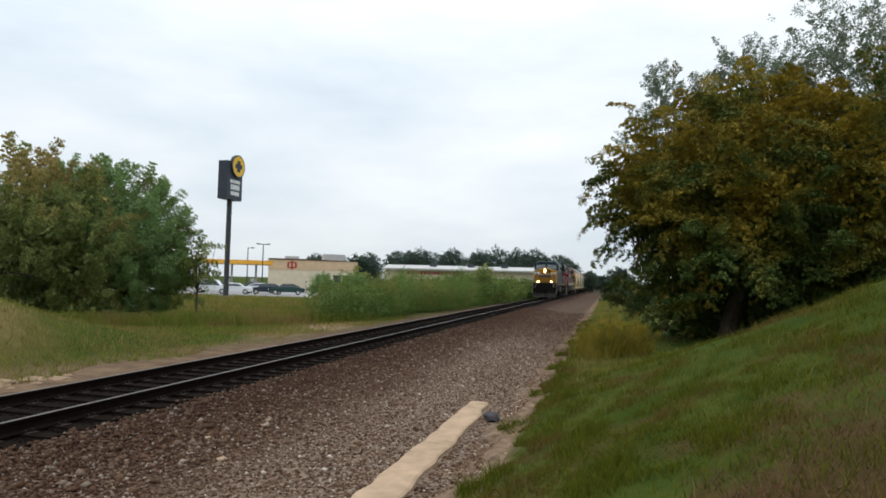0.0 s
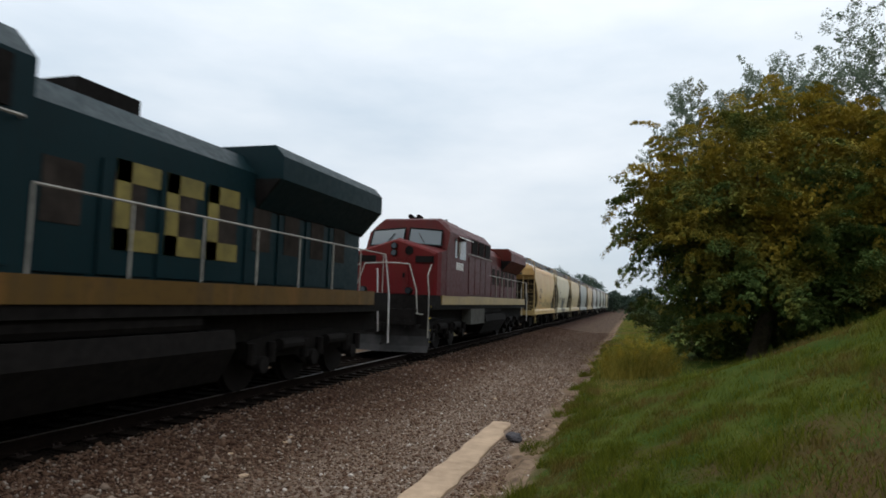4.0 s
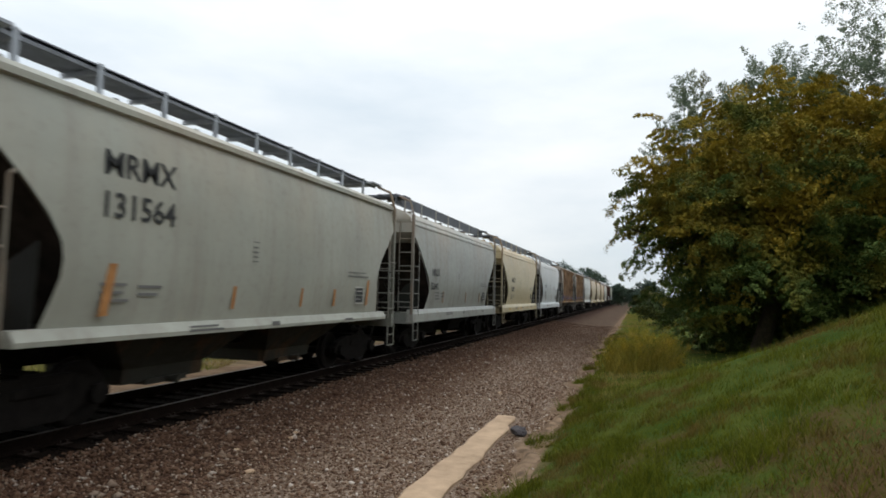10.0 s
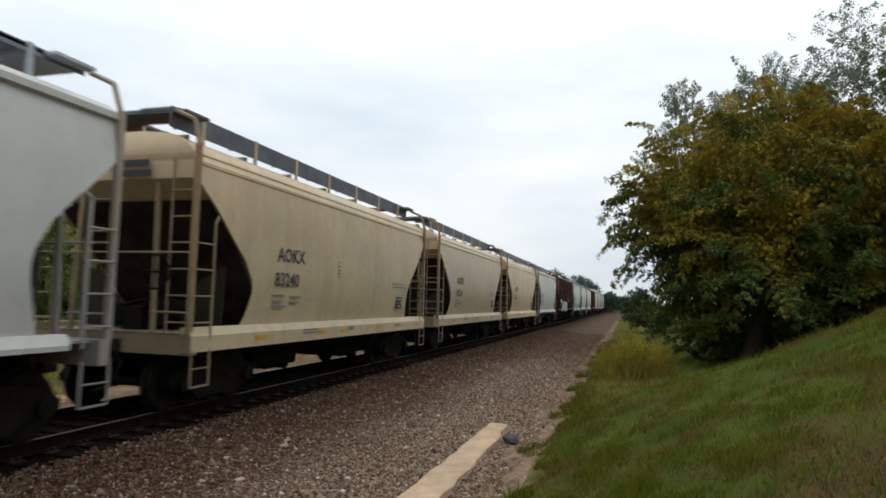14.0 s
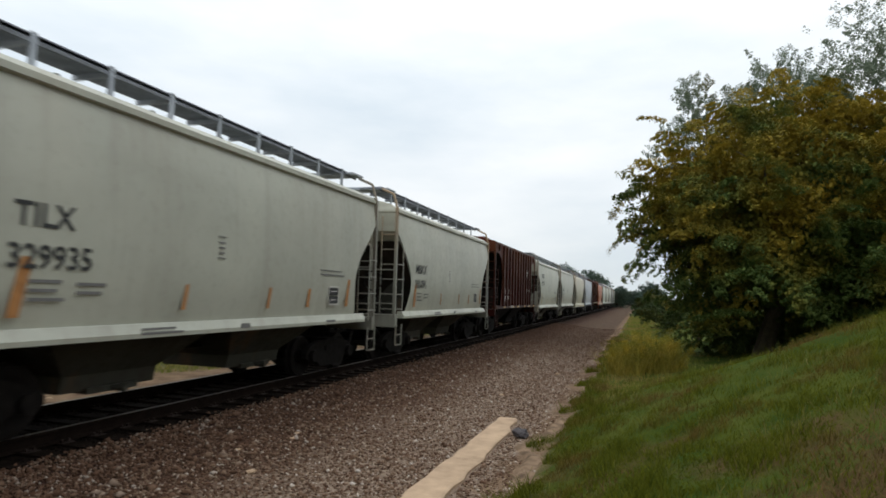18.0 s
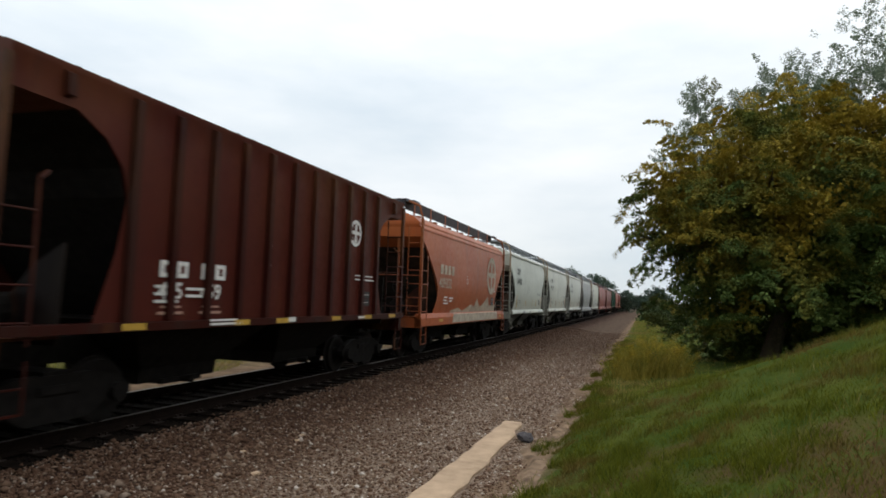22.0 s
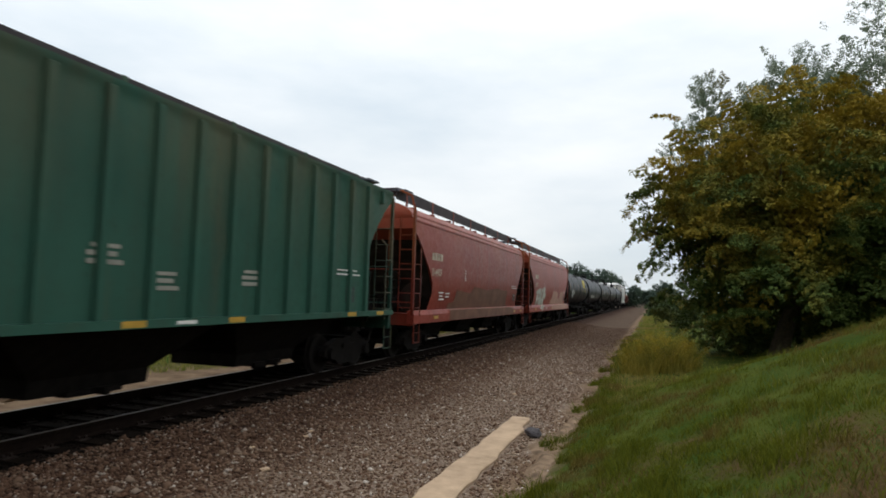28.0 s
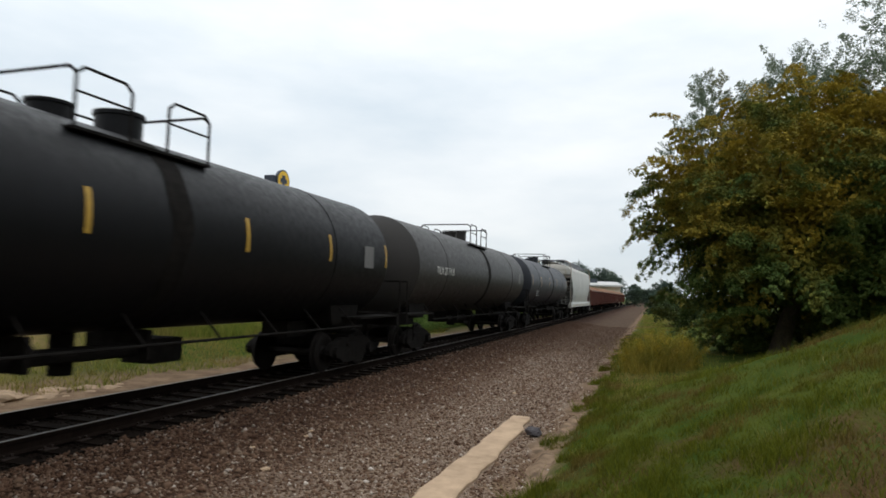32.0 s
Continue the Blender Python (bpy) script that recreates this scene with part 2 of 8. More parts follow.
# ---------------------------------------------------------------- rolling stock
# Local space of a vehicle: y = 0 at its middle, -y its leading end, z = 0 the rail top, +x the side that the camera sees.
def wheelset_mesh():
    me = Mesh()
    me.tube((-0.80, 0, 0.42), (0.80, 0, 0.42), 0.075, 8)
    for s in (-1, 1):
        prof = ((0.68, 0.47), (0.71, 0.47), (0.72, 0.425), (0.80, 0.42), (0.82, 0.36), (0.80, 0.30), (0.76, 0.16), (0.83, 0.13), (0.83, 0.0))
        rings = [[(s * x, math.sin(2 * math.pi * k / 20) * r, 0.42 + math.cos(2 * math.pi * k / 20) * r) for k in range(20)] for x, r in prof[:-1]]
        me.rings(rings)
    return me


def side_frame_mesh(s):
    me = Mesh()
    prof = [(-1.12, 0.50), (-1.12, 0.40), (-0.98, 0.34), (-0.70, 0.34), (-0.45, 0.18), (0.45, 0.18), (0.70, 0.34), (0.98, 0.34), (1.12, 0.40),
            (1.12, 0.50), (0.98, 0.62), (0.55, 0.74), (-0.55, 0.74), (-0.98, 0.62)]
    me.prism_x(prof, s * 0.93, s * 1.07)
    for y in (-0.87, 0.87):
        me.tube((s * 1.05, y, 0.44), (s * 1.16, y, 0.44), 0.13, 10)
    for y in (-0.18, 0.0, 0.18):
        me.tube((s * 1.0, y, 0.24), (s * 1.0, y, 0.52), 0.075, 8)
    me.box(s * 0.95, s * 1.10, -0.30, 0.30, 0.52, 0.62)
    return me


def add_truck(parent, y):
    bolster = shared("bolster", lambda: Mesh().box(-1.05, 1.05, -0.2, 0.2, 0.5, 0.78).box(-0.3, 0.3, -0.5, 0.5, 0.55, 0.85))
    truck = part("truck", bolster, M["under"], parent, "greasy cast steel four-wheel truck", pose(0, y, 0))
    for s in (-1, 1):
        part("side_frame", shared(("side_frame", s), lambda: side_frame_mesh(s)), M["under"], truck)
    for d in (-0.87, 0.87):
        part("wheelset", shared("wheelset", wheelset_mesh, 40), M["wheel"], truck, "", pose(0, d, 0))
    return truck


def coupler_mesh():
    me = Mesh()
    me.box(-0.16, 0.16, 0.0, 0.75, 0.72, 1.02)
    me.box(-0.13, 0.13, -0.28, 0.0, 0.76, 0.98)
    me.box(-0.22, 0.10, -0.50, -0.26, 0.72, 1.02)
    me.path([(0.3, 0.1, 0.85), (0.32, -0.2, 0.45), (0.28, -0.45, 0.38)], 0.03)
    return me


def add_couplers(parent, half):
    me = shared("coupler", coupler_mesh)
    part("coupler", me, M["under"], parent, "", pose(0, -half, 0))
    part("coupler", me, M["under"], parent, "", pose(0, half, 0, 0, 0, 180))


SMOOTH = [  # z, half width, how far the side's end stands in
    (1.30, 1.400, 1.44), (1.55, 1.450, 1.55), (1.85, 1.500, 1.63), (2.10, 1.530, 1.58), (2.40, 1.545, 1.35), (2.60, 1.545, 1.12), (2.80, 1.545, 0.90),
    (3.00, 1.540, 0.69), (3.15, 1.535, 0.53), (3.30, 1.525, 0.36), (3.45, 1.510, 0.18), (3.60, 1.490, 0.03), (3.80, 1.460, 0.02), (3.82, 1.475, 0.02),
    (3.87, 1.470, 0.02), (3.89, 1.440, 0.02), (3.97, 1.400, 0.02), (3.99, 1.410, 0.02), (4.04, 1.385, 0.02), (4.06, 1.360, 0.02), (4.17, 1.230, 0.04),
    (4.27, 1.030, 0.07), (4.34, 0.750, 0.10), (4.38, 0.400, 0.12)]
MODERN = [
    (1.30, 1.440, 0.98), (1.60, 1.490, 1.08), (1.90, 1.530, 1.17), (2.10, 1.540, 1.19), (2.30, 1.550, 1.15), (2.60, 1.550, 0.97), (2.90, 1.550, 0.68),
    (3.10, 1.545, 0.46), (3.25, 1.530, 0.30), (3.40, 1.525, 0.14), (3.50, 1.515, 0.04), (3.70, 1.490, 0.03), (3.90, 1.460, 0.03), (4.00, 1.435, 0.03),
    (4.02, 1.500, 0.01), (4.10, 1.500, 0.01), (4.13, 1.430, 0.03), (4.22, 1.310, 0.04), (4.30, 1.080, 0.06), (4.36, 0.780, 0.10), (4.39, 0.400, 0.12)]
RIB_TOP = [(4.20, 1.500, 0.05), (4.24, 1.520, 0.05), (4.32, 1.520, 0.05), (4.36, 1.400, 0.05), (4.55, 0.600, 0.05), (4.58, 0.300, 0.05)]
RIBBED = [(1.36, 1.500, 1.32), (1.60, 1.500, 1.40), (2.20, 1.500, 1.60), (2.95, 1.500, 1.74), (3.30, 1.500, 1.64), (3.60, 1.500, 1.36), (3.84, 1.500, 0.90), (3.86, 1.500, 0.06)] + RIB_TOP
LONG_RIBBED = [(1.36, 1.500, 1.16), (1.60, 1.500, 1.22), (2.10, 1.500, 1.24), (2.56, 1.500, 1.06), (3.04, 1.500, 0.68), (3.50, 1.500, 0.30), (3.70, 1.500, 0.08), (3.86, 1.500, 0.06)] + RIB_TOP
PLAIN_RIBBED = [(1.36, 1.500, 1.46), (1.60, 1.500, 1.46), (2.62, 1.500, 1.48), (3.00, 1.500, 1.20), (3.37, 1.500, 0.90), (3.85, 1.500, 0.40), (4.08, 1.500, 0.08)] + RIB_TOP[:3] + [(4.36, 1.400, 0.05), (4.43, 0.600, 0.05), (4.45, 0.300, 0.05)]


def slope_inset(table, z):
    """How far the end's slope sheet stands in: it leaves the side plate's edge where that turns upright, and runs on down to the bays."""
    knee = 2.95 if table is RIBBED else 2.55
    e = float(np.interp(max(z, knee), [r[0] for r in table], [r[2] for r in table]))
    return e + 0.85 * max(0.0, knee - z)


def shell_mesh(table, half):
    rings = []
    for z, w, e in table:
        h = half - e
        b = half - max(e, slope_inset(table, z) + 0.03 if z < 3.9 else 0.0)
        side = [(w, -h + 2 * h * k / 6, z) for k in range(7)]
        end = [(w * 0.985, b, z), (0, b, z), (-w * 0.985, b, z)]
        other = [(-x, -y, z) for x, y, z in side]
        back = [(-x, -y, z) for x, y, z in end]
        rings.append(side + end + other + back)
    return Mesh().rings(rings)


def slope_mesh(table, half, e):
    """The sloping end sheet between the side plates, dusty, with shade in its colour."""
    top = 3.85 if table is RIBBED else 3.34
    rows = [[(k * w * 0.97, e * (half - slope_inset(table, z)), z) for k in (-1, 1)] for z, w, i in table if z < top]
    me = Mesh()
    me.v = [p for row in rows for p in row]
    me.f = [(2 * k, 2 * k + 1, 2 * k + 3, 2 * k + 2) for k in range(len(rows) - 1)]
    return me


def sill_mesh(half, modern, s):
    low = 1.14 if modern else 0.96
    prof = [(1.36, low), (1.56, low), (1.565, 1.20), (1.50, 1.325), (1.36, 1.325)]
    return Mesh().prism_y([(s * x, z) for x, z in prof], -half + (0.62 if modern else 0.0), half - (0.62 if modern else 0.0))


def bay_mesh(pitch, top):
    """One funnel-shaped bay with its gate."""
    me = Mesh()
    ring = []
    for z, w, d in ((top, 1.38, pitch * 0.49), (0.62, 0.72, pitch * 0.24), (0.40, 0.68, pitch * 0.24)):
        ring.append([(w, -d, z), (w, d, z), (-w, d, z), (-w, -d, z)])
    me.rings(ring)
    me.box(-0.75, 0.75, -0.45, 0.45, 0.36, 0.44)
    me.tube((-0.95, 0, 0.40), (0.95, 0, 0.40), 0.05)
    return me


def add_bays(car, half, count, top, material):
    inner = half - 2.1
    pitch = round(2 * inner / count, 3)
    for k in range(count):
        part("hopper_bay", shared(("hopper_bay", pitch, top), lambda: bay_mesh(pitch, top)), material, car, "", pose(0, -inner + (k + 0.5) * pitch, 0))
    part("centre_sill", shared(("centre_sill", round(half, 2)), lambda: Mesh().box(-0.32, 0.32, -half, half, 0.78, 1.12)), M["under"], car)


def end_frame_mesh(half, top, s, bent):
    """Platform, corner posts and cross rails of one end."""
    me = Mesh()
    e = s * half
    me.box(-1.54, 1.54, min(e, e - s * 0.16), max(e, e - s * 0.16), 0.92, 1.24)
    me.box(-1.40, 1.40, min(e, e - s * 1.0), max(e, e - s * 1.0), 1.20, 1.235)
    for x in (-1, 1):
        me.box(x * 1.50 - 0.035, x * 1.50 + 0.035, e - s * 0.02 - 0.045, e - s * 0.02 + 0.045, 1.2, top - 0.55 if bent else 4.2)
        if bent:
            me.path([(x * 1.50, e - s * 0.02, top - 0.57), (x * 1.38, e - s * 0.05, top - 0.16), (x * 1.02, e - s * 0.08, top + 0.0)], 0.035)
        me.tube((x * 0.78, e - s * 0.1, 1.24), (x * 0.72, e - s * 0.14, 3.55), 0.045, 4)
    me.tube((-1.5, e, 2.45), (1.5, e, 2.45), 0.016)
    me.tube((-1.5, e, 3.2), (-0.8, e, 3.2), 0.016)
    me.tube((1.5, e, 1.55), (0.8, e, 1.55), 0.016)
    return me


def ladder_mesh(half, sx, sy):
    me = Mesh()
    x, y = sx * 1.56, sy * (half - 0.02)
    yi = sy * (half - 0.45)
    me.box(x - 0.008, x + 0.008, yi - 0.02, yi + 0.02, 1.15, 2.95)
    me.tube((x, yi, 2.95), (sx * 1.50, sy * (half - 0.60), 3.06), 0.02)
    for z in (1.40, 1.80, 2.20, 2.60):
        me.tube((x, y, z), (x, yi, z), 0.014)
    for z in (1.40, 1.80, 2.20, 2.60, 3.0, 3.4):
        me.tube((sx * 1.5, y, z), (sx * 1.08, y, z), 0.014)
    me.tube((sx * 1.08, y, 1.2), (sx * 1.08, y, 3.9), 0.016, 4)
    # stirrup step below the sill
    me.path([(x, y, 1.0), (x, y, 0.45), (x, yi, 0.45), (x, yi, 1.0)], 0.018, 4)
    me.tube((x, y, 0.72), (x, yi, 0.72), 0.014, 4)
    return me


def board_mesh(half, modern, s):
    """One walkway along the roof: a pressed grating in a frame."""
    me = Mesh()
    z = 4.67 if modern else 4.70
    a, b = (0.34, 0.94) if modern else (0.30, 0.88)
    if modern:
        for k in range(13):
            x = a + (b - a) * k / 12
            me.box(s * x - 0.012, s * x + 0.012, -half + 0.1, half - 0.1, z, z + 0.04)
        n = int(2 * half / 0.16)
        for k in range(n):
            y = -half + 0.15 + (2 * half - 0.3) * k / (n - 1)
            me.box(min(s * a, s * b), max(s * a, s * b), y - 0.012, y + 0.012, z + 0.002, z + 0.03)
    else:
        me.box(min(s * a, s * b), max(s * a, s * b), -half + 0.1, half - 0.1, z, z + 0.045)
    me.box(s * b - 0.012, s * b + 0.012, -half + 0.1, half - 0.1, z - (0.05 if modern else 0.27), z + 0.06)
    return me


def end_board_mesh(half, e):
    y = e * (half - 0.42)
    return Mesh().box(-1.15, 1.15, y - 0.30, y + 0.30, 4.66, 4.70).tube((-1.0, e * (half - 0.16), 4.72), (1.0, e * (half - 0.16), 4.72), 0.02)


def support_mesh(modern, s):
    b = 0.945 if modern else 0.885
    low = 4.30 if modern else 4.10
    return Mesh().box(s * b - 0.012, s * b + 0.018, -0.045, 0.045, low, 4.75 if modern else 4.77).box(min(s * 0.3, s * b), max(s * 0.3, s * b), -0.025, 0.025, 4.60 if modern else 4.62, 4.67 if modern else 4.70)


def hatch_mesh(half):
    me = Mesh()
    me.prism_y([(-0.32, 4.33), (0.32, 4.33), (0.32, 4.50), (0.24, 4.56), (-0.24, 4.56), (-0.32, 4.50)], -half + 0.8, half - 0.8)
    n = max(4, round(half))
    for k in range(n):
        y = -half + 1.2 + (2 * half - 2.4) * k / (n - 1)
        me.box(-0.36, 0.36, y - 0.03, y + 0.03, 4.5, 4.6)
    return me


def web_mesh():
    """Upright bolster web with a raked top."""
    me = Mesh()
    me.prism_y([(-1.36, 1.12), (1.36, 1.12), (1.40, 2.30), (0.95, 2.05), (0.5, 1.55), (-0.5, 1.55), (-0.95, 2.05), (-1.40, 2.30)], -0.02, 0.02)
    return me


def brake_mesh(half):
    me = Mesh()
    y = -half + 0.55
    me.tube((0.5, y, 1.52), (0.5, y + 0.55, 1.52), 0.2, 12)
    me.tube((-0.45, y + 0.1, 1.45), (-0.45, y + 0.9, 1.45), 0.16, 12)
    me.box(-0.1, 0.25, y - 0.1, y + 0.25, 1.24, 1.62)
    me.path([(1.0, y, 1.3), (0.7, y + 0.2, 1.7), (0.2, y + 0.2, 1.75), (-0.6, y + 0.3, 1.6)], 0.025)
    return me


def brake_wheel_mesh():
    me = Mesh()
    n = 16
    pts = [(0.9 + 0.26 * math.cos(2 * math.pi * k / n), 0.0, 2.15 + 0.26 * math.sin(2 * math.pi * k / n)) for k in range(n)]
    me.path(pts + pts[:1], 0.016, 5)
    for k in range(0, n, 4):
        me.tube((0.9, 0.0, 2.15), pts[k], 0.014, 5)
    me.tube((0.9, 0.0, 2.15), (0.9, 0.4, 2.15), 0.02, 6)
    return me


def post_mesh(s, low):
    return Mesh().prism_y([(s * 1.49, low - 0.03), (s * 1.585, low), (s * 1.585, 4.20), (s * 1.49, 4.24)], -0.055, 0.055)


def add_posts(car, half, n, coat, inset):
    h = half - inset
    for s in (-1, 1):
        for k in range(n):
            part("side_post", shared(("side_post", s), lambda: post_mesh(s, 1.36)), coat, car, "", pose(0, -h + 0.04 + (2 * h - 0.08) * k / (n - 1), 0))
        for e in (-1, 1):
            part("side_post", shared(("short_post", s), lambda: post_mesh(s, 3.95)), coat, car, "", pose(0, e * (half - 0.75), 0))
        part("side_sill", shared(("rib_sill", round(half, 2), s), lambda: Mesh().box(min(s * 1.40, s * 1.60), max(s * 1.40, s * 1.60), -half, half, 1.26, 1.37)), coat, car)


def roof_hatch_mesh():
    me = Mesh()
    me.rings([[(x * a, y * b, z) for x, y in ((-1, -1), (1, -1), (1, 1), (-1, 1))] for a, b, z in ((0.55, 0.75, 4.5), (0.55, 0.75, 4.64), (0.48, 0.68, 4.68))])
    for y in (-0.5, 0.0, 0.5):
        me.box(-0.6, 0.6, y - 0.03, y + 0.03, 4.62, 4.70)
    return me


def bars_mesh(rows):
    """Unreadable small print as plain bars: rows of (y0, y1, z0, z1) in the plane x = 0."""
    me = Mesh()
    for y0, y1, z0, z1 in rows:
        me.box(-0.002, 0.003, y0, y1, z0, z1)
    return me


SMALL_PRINT = [(0.0, 0.42, 0.30, 0.34), (0.0, 0.36, 0.20, 0.24), (0.0, 0.46, 0.10, 0.14), (0.62, 1.05, 0.28, 0.32), (0.62, 0.98, 0.18, 0.22)]


def side_x(table, z):
    return float(np.interp(z, [r[0] for r in table], [r[1] for r in table]))


def add_common_marks(car, half, table, ink, reflect=True, sill=1.567):
    x = side_x(table, 1.75) + 0.02
    part("small_print", shared("small_print", lambda: bars_mesh(SMALL_PRINT)), ink, car, "", pose(x, -half + 2.3 if table is not MODERN else -half + 1.75, 1.52))
    part("stencil_box", shared("stencil_box", lambda: bars_mesh([(0, 0.20, 0.0, 0.015), (0, 0.20, 0.33, 0.345), (0.03, 0.17, 0.07, 0.10), (0.03, 0.17, 0.15, 0.18), (0.03, 0.17, 0.23, 0.26)])), ink, car, "",
         pose(side_x(table, 2.45) + 0.012, -half + 4.9, 2.28))
    part("sill_print", shared("sill_print", lambda: bars_mesh([(0, 0.8, 0.0, 0.035), (0, 0.65, 0.06, 0.09), (2.2, 2.45, 0.0, 0.08), (5.2, 5.6, 0.0, 0.05)])), ink, car, "", pose(sill, -half + 3.4, 1.29 if sill > 1.58 else (1.10 if table is not MODERN else 1.18)))
    part("small_print", shared("print_two", lambda: bars_mesh([(0, 1.1, 0.0, 0.03), (0, 0.95, 0.09, 0.115)])), ink, car, "",
         pose(side_x(table, 2.2) + 0.012, half - 2.9, 2.15))
    panel = part("data_panel", shared("data_panel", lambda: bars_mesh([(0, 0.40, 0.0, 0.155), (0, 0.40, 0.175, 0.33)])), M["ink"], car, "", pose(side_x(table, 1.90) + 0.006, half - 2.45, 1.57))
    part("panel_print", shared(("panel_print", table is MODERN), lambda: bars_mesh([(-0.03, 0.43, -0.03, -0.012), (-0.03, 0.43, 0.342, 0.36), (-0.03, -0.015, -0.012, 0.342), (0.415, 0.43, -0.012, 0.342), (0.05, 0.35, 0.25, 0.262), (0.05, 0.30, 0.07, 0.082)] if table is MODERN else [(0.05, 0.35, 0.25, 0.262), (0.05, 0.30, 0.07, 0.082)])), M["white_ink"], panel, "", pose(0.004, 0, 0))
    if reflect:
        for y in (-half + 1.9, -half + 4.2, -0.3, 1.8, half - 2.3, half - 0.8):
            part("reflector", shared("reflector", lambda: bars_mesh([(-0.2, 0.2, 0, 0.085)])), M["reflector"], car, "", pose(sill, y, 1.06 if sill < 1.58 else 1.275))


def tag_mesh(seed, n, w, h):
    """Spray-painted scrawl as plain strokes."""
    rng = random.Random(seed)
    me = Mesh()
    for k in range(n):
        y0 = w * k / n
        for _ in range(3):
            a = (0, y0 + rng.uniform(0, w / n), rng.uniform(0, h))
            b = (0, y0 + rng.uniform(0, w / n), rng.uniform(0, h))
            me.tube(a, b, rng.uniform(0.02, 0.045), 4)
    for i, (x, y, z) in enumerate(me.v):
        me.v[i] = (0.004 if x > 0 else 0.0, y, z)
    return me


PAINTS = {}


def paint(color, rusty=0.25, dirty=0.4):
    key = (color, rusty, dirty)
    if key not in PAINTS:
        lum = sum(color) / 3
        PAINTS[key] = car_paint("weathered_car_paint", tuple(c * 0.76 for c in color), dirt=tuple(c * min(1.0, 0.12 + 2.2 * lum) for c in (0.16, 0.12, 0.09)), gloss=(0.12 if dirty == 0.1 else 0.08) if lum < 0.1 else 0.16 if lum < 0.22 else 0.5, rust=(0.46, 0.235, 0.075) if lum > 0.25 else (0.30, 0.13, 0.045), rusty=rusty, dirty=dirty)
    return PAINTS[key]


# reporting mark: distance from the front corner, letter size, height of the two lines
LETTERING = {"AOKX": (2.35, 0.36, 2.48, 2.02), "CRDX": (2.2, 0.32, 2.40, 1.94), "SJRX": (2.35, 0.36, 2.50, 2.02), "MRMX": (1.68, 0.45, 3.19, 2.67), "MBKX": (1.5, 0.37, 2.42, 1.99), "TILX": (1.5, 0.37, 2.43, 1.98), "SOXX": (1.5, 0.38, 2.30, 1.88)}


def hopper(pitch, color, style, label, mark="", number="", rusty=0.25, dirty=0.4, bays=2, light_board=False, sill_color=None, ink=None):
    half = pitch / 2 - {"smooth": 0.83, "modern": 0.70, "ribbed": 0.75}[style]
    modern = style == "modern"
    table = {"smooth": SMOOTH, "modern": MODERN, "ribbed": PLAIN_RIBBED if light_board else (LONG_RIBBED if half > 7 else RIBBED)}[style]
    coat, ink = paint(color, rusty, dirty), ink or M["ink"]
    # ladders and end frames: grimier paint, darkened for shade at the car ends
    fittings = paint(tuple(round(c * 0.52, 3) for c in color), 0.35, 0.8)
    car = thing("covered_hopper_car", label, "freight car", "freight cars of the train")
    q = round(half, 2)
    part("body", shared((style + "_shell", q, light_board), lambda: shell_mesh(table, half), 38), coat, car)
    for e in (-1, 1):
        # dusty sheets whose dark colour also carries the shade of the end recess
        part("slope_sheet", shared((style + "_slope", q, light_board, e), lambda: slope_mesh(table, half, e)), M["under"] if style == "ribbed" else M["shaded_dust"], car, "dusty slope sheet, recess shade in its dark colour")
    if style == "ribbed":
        # brown cars' posts: body colour halved to stand for their shadow lines
        add_posts(car, half, (10 if light_board else 11) if half < 7 else 17, M["rusty_post"] if light_board and half < 7 else paint(tuple(round(c * 0.5, 3) for c in color), 0.15, 0.7) if not light_board else coat,
                  max(row[2] for row in table) + (0.22 if light_board and half < 7 else 0.02))
        for k in range(3 if half < 7 else 4):
            n = 3 if half < 7 else 4
            part("roof_hatch", shared("roof_hatch", roof_hatch_mesh), coat, car, "", pose(0, -half + 2.2 + (2 * half - 4.4) * k / (n - 1), -0.14 if light_board else 0))
        # bay colour is lowered for the shade below the sill
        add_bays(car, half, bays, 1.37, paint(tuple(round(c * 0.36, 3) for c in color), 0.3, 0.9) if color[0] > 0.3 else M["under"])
    else:
        for sx in (-1, 1):
            part("side_sill", shared(("side_sill", q, modern, sx), lambda: sill_mesh(half, modern, sx)), paint(sill_color or color, rusty, min(1, dirty + 0.1)), car)
        part("roof_hatch", shared(("hatch", q), lambda: hatch_mesh(half)), coat, car)
        # modern bays: car paint darkened to stand for shade under the body
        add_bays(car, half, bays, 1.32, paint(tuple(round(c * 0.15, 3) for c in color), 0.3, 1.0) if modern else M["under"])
    if style != "ribbed" or light_board:
        n, deck = 9 if modern else 7, (-0.2 if half < 7 else -0.12) if style == "ribbed" else 0.0
        for sx in (-1, 1):
            part("running_board", shared(("running_board", q, modern, sx), lambda: board_mesh(half, modern, sx)),
                 M["board_mid"] if modern or number in ("22279", "20094") else M["board_sooty"] if ink is M["white_ink"] else M["board_dark"], car, "grated roof walkway", pose(0, 0, deck))
            for k in range(n):
                part("board_support", shared(("board_support", modern, sx), lambda: support_mesh(modern, sx)), M["board_light"] if modern else coat, car, "",
                     pose(0, -half + 0.9 + (2 * half - 1.8) * k / (n - 1), deck))
        for e in (-1, 1):
            part("end_board", shared(("end_board", q, e), lambda: end_board_mesh(half, e)), M["board_light"] if modern else M["board_dark"], car, "", pose(0, 0, deck))
    for e in (-1, 1):
        part("end_frame", shared(("end_frame", q, e, style != "ribbed"), lambda: end_frame_mesh(half, 4.66, e, style != "ribbed")), fittings, car)
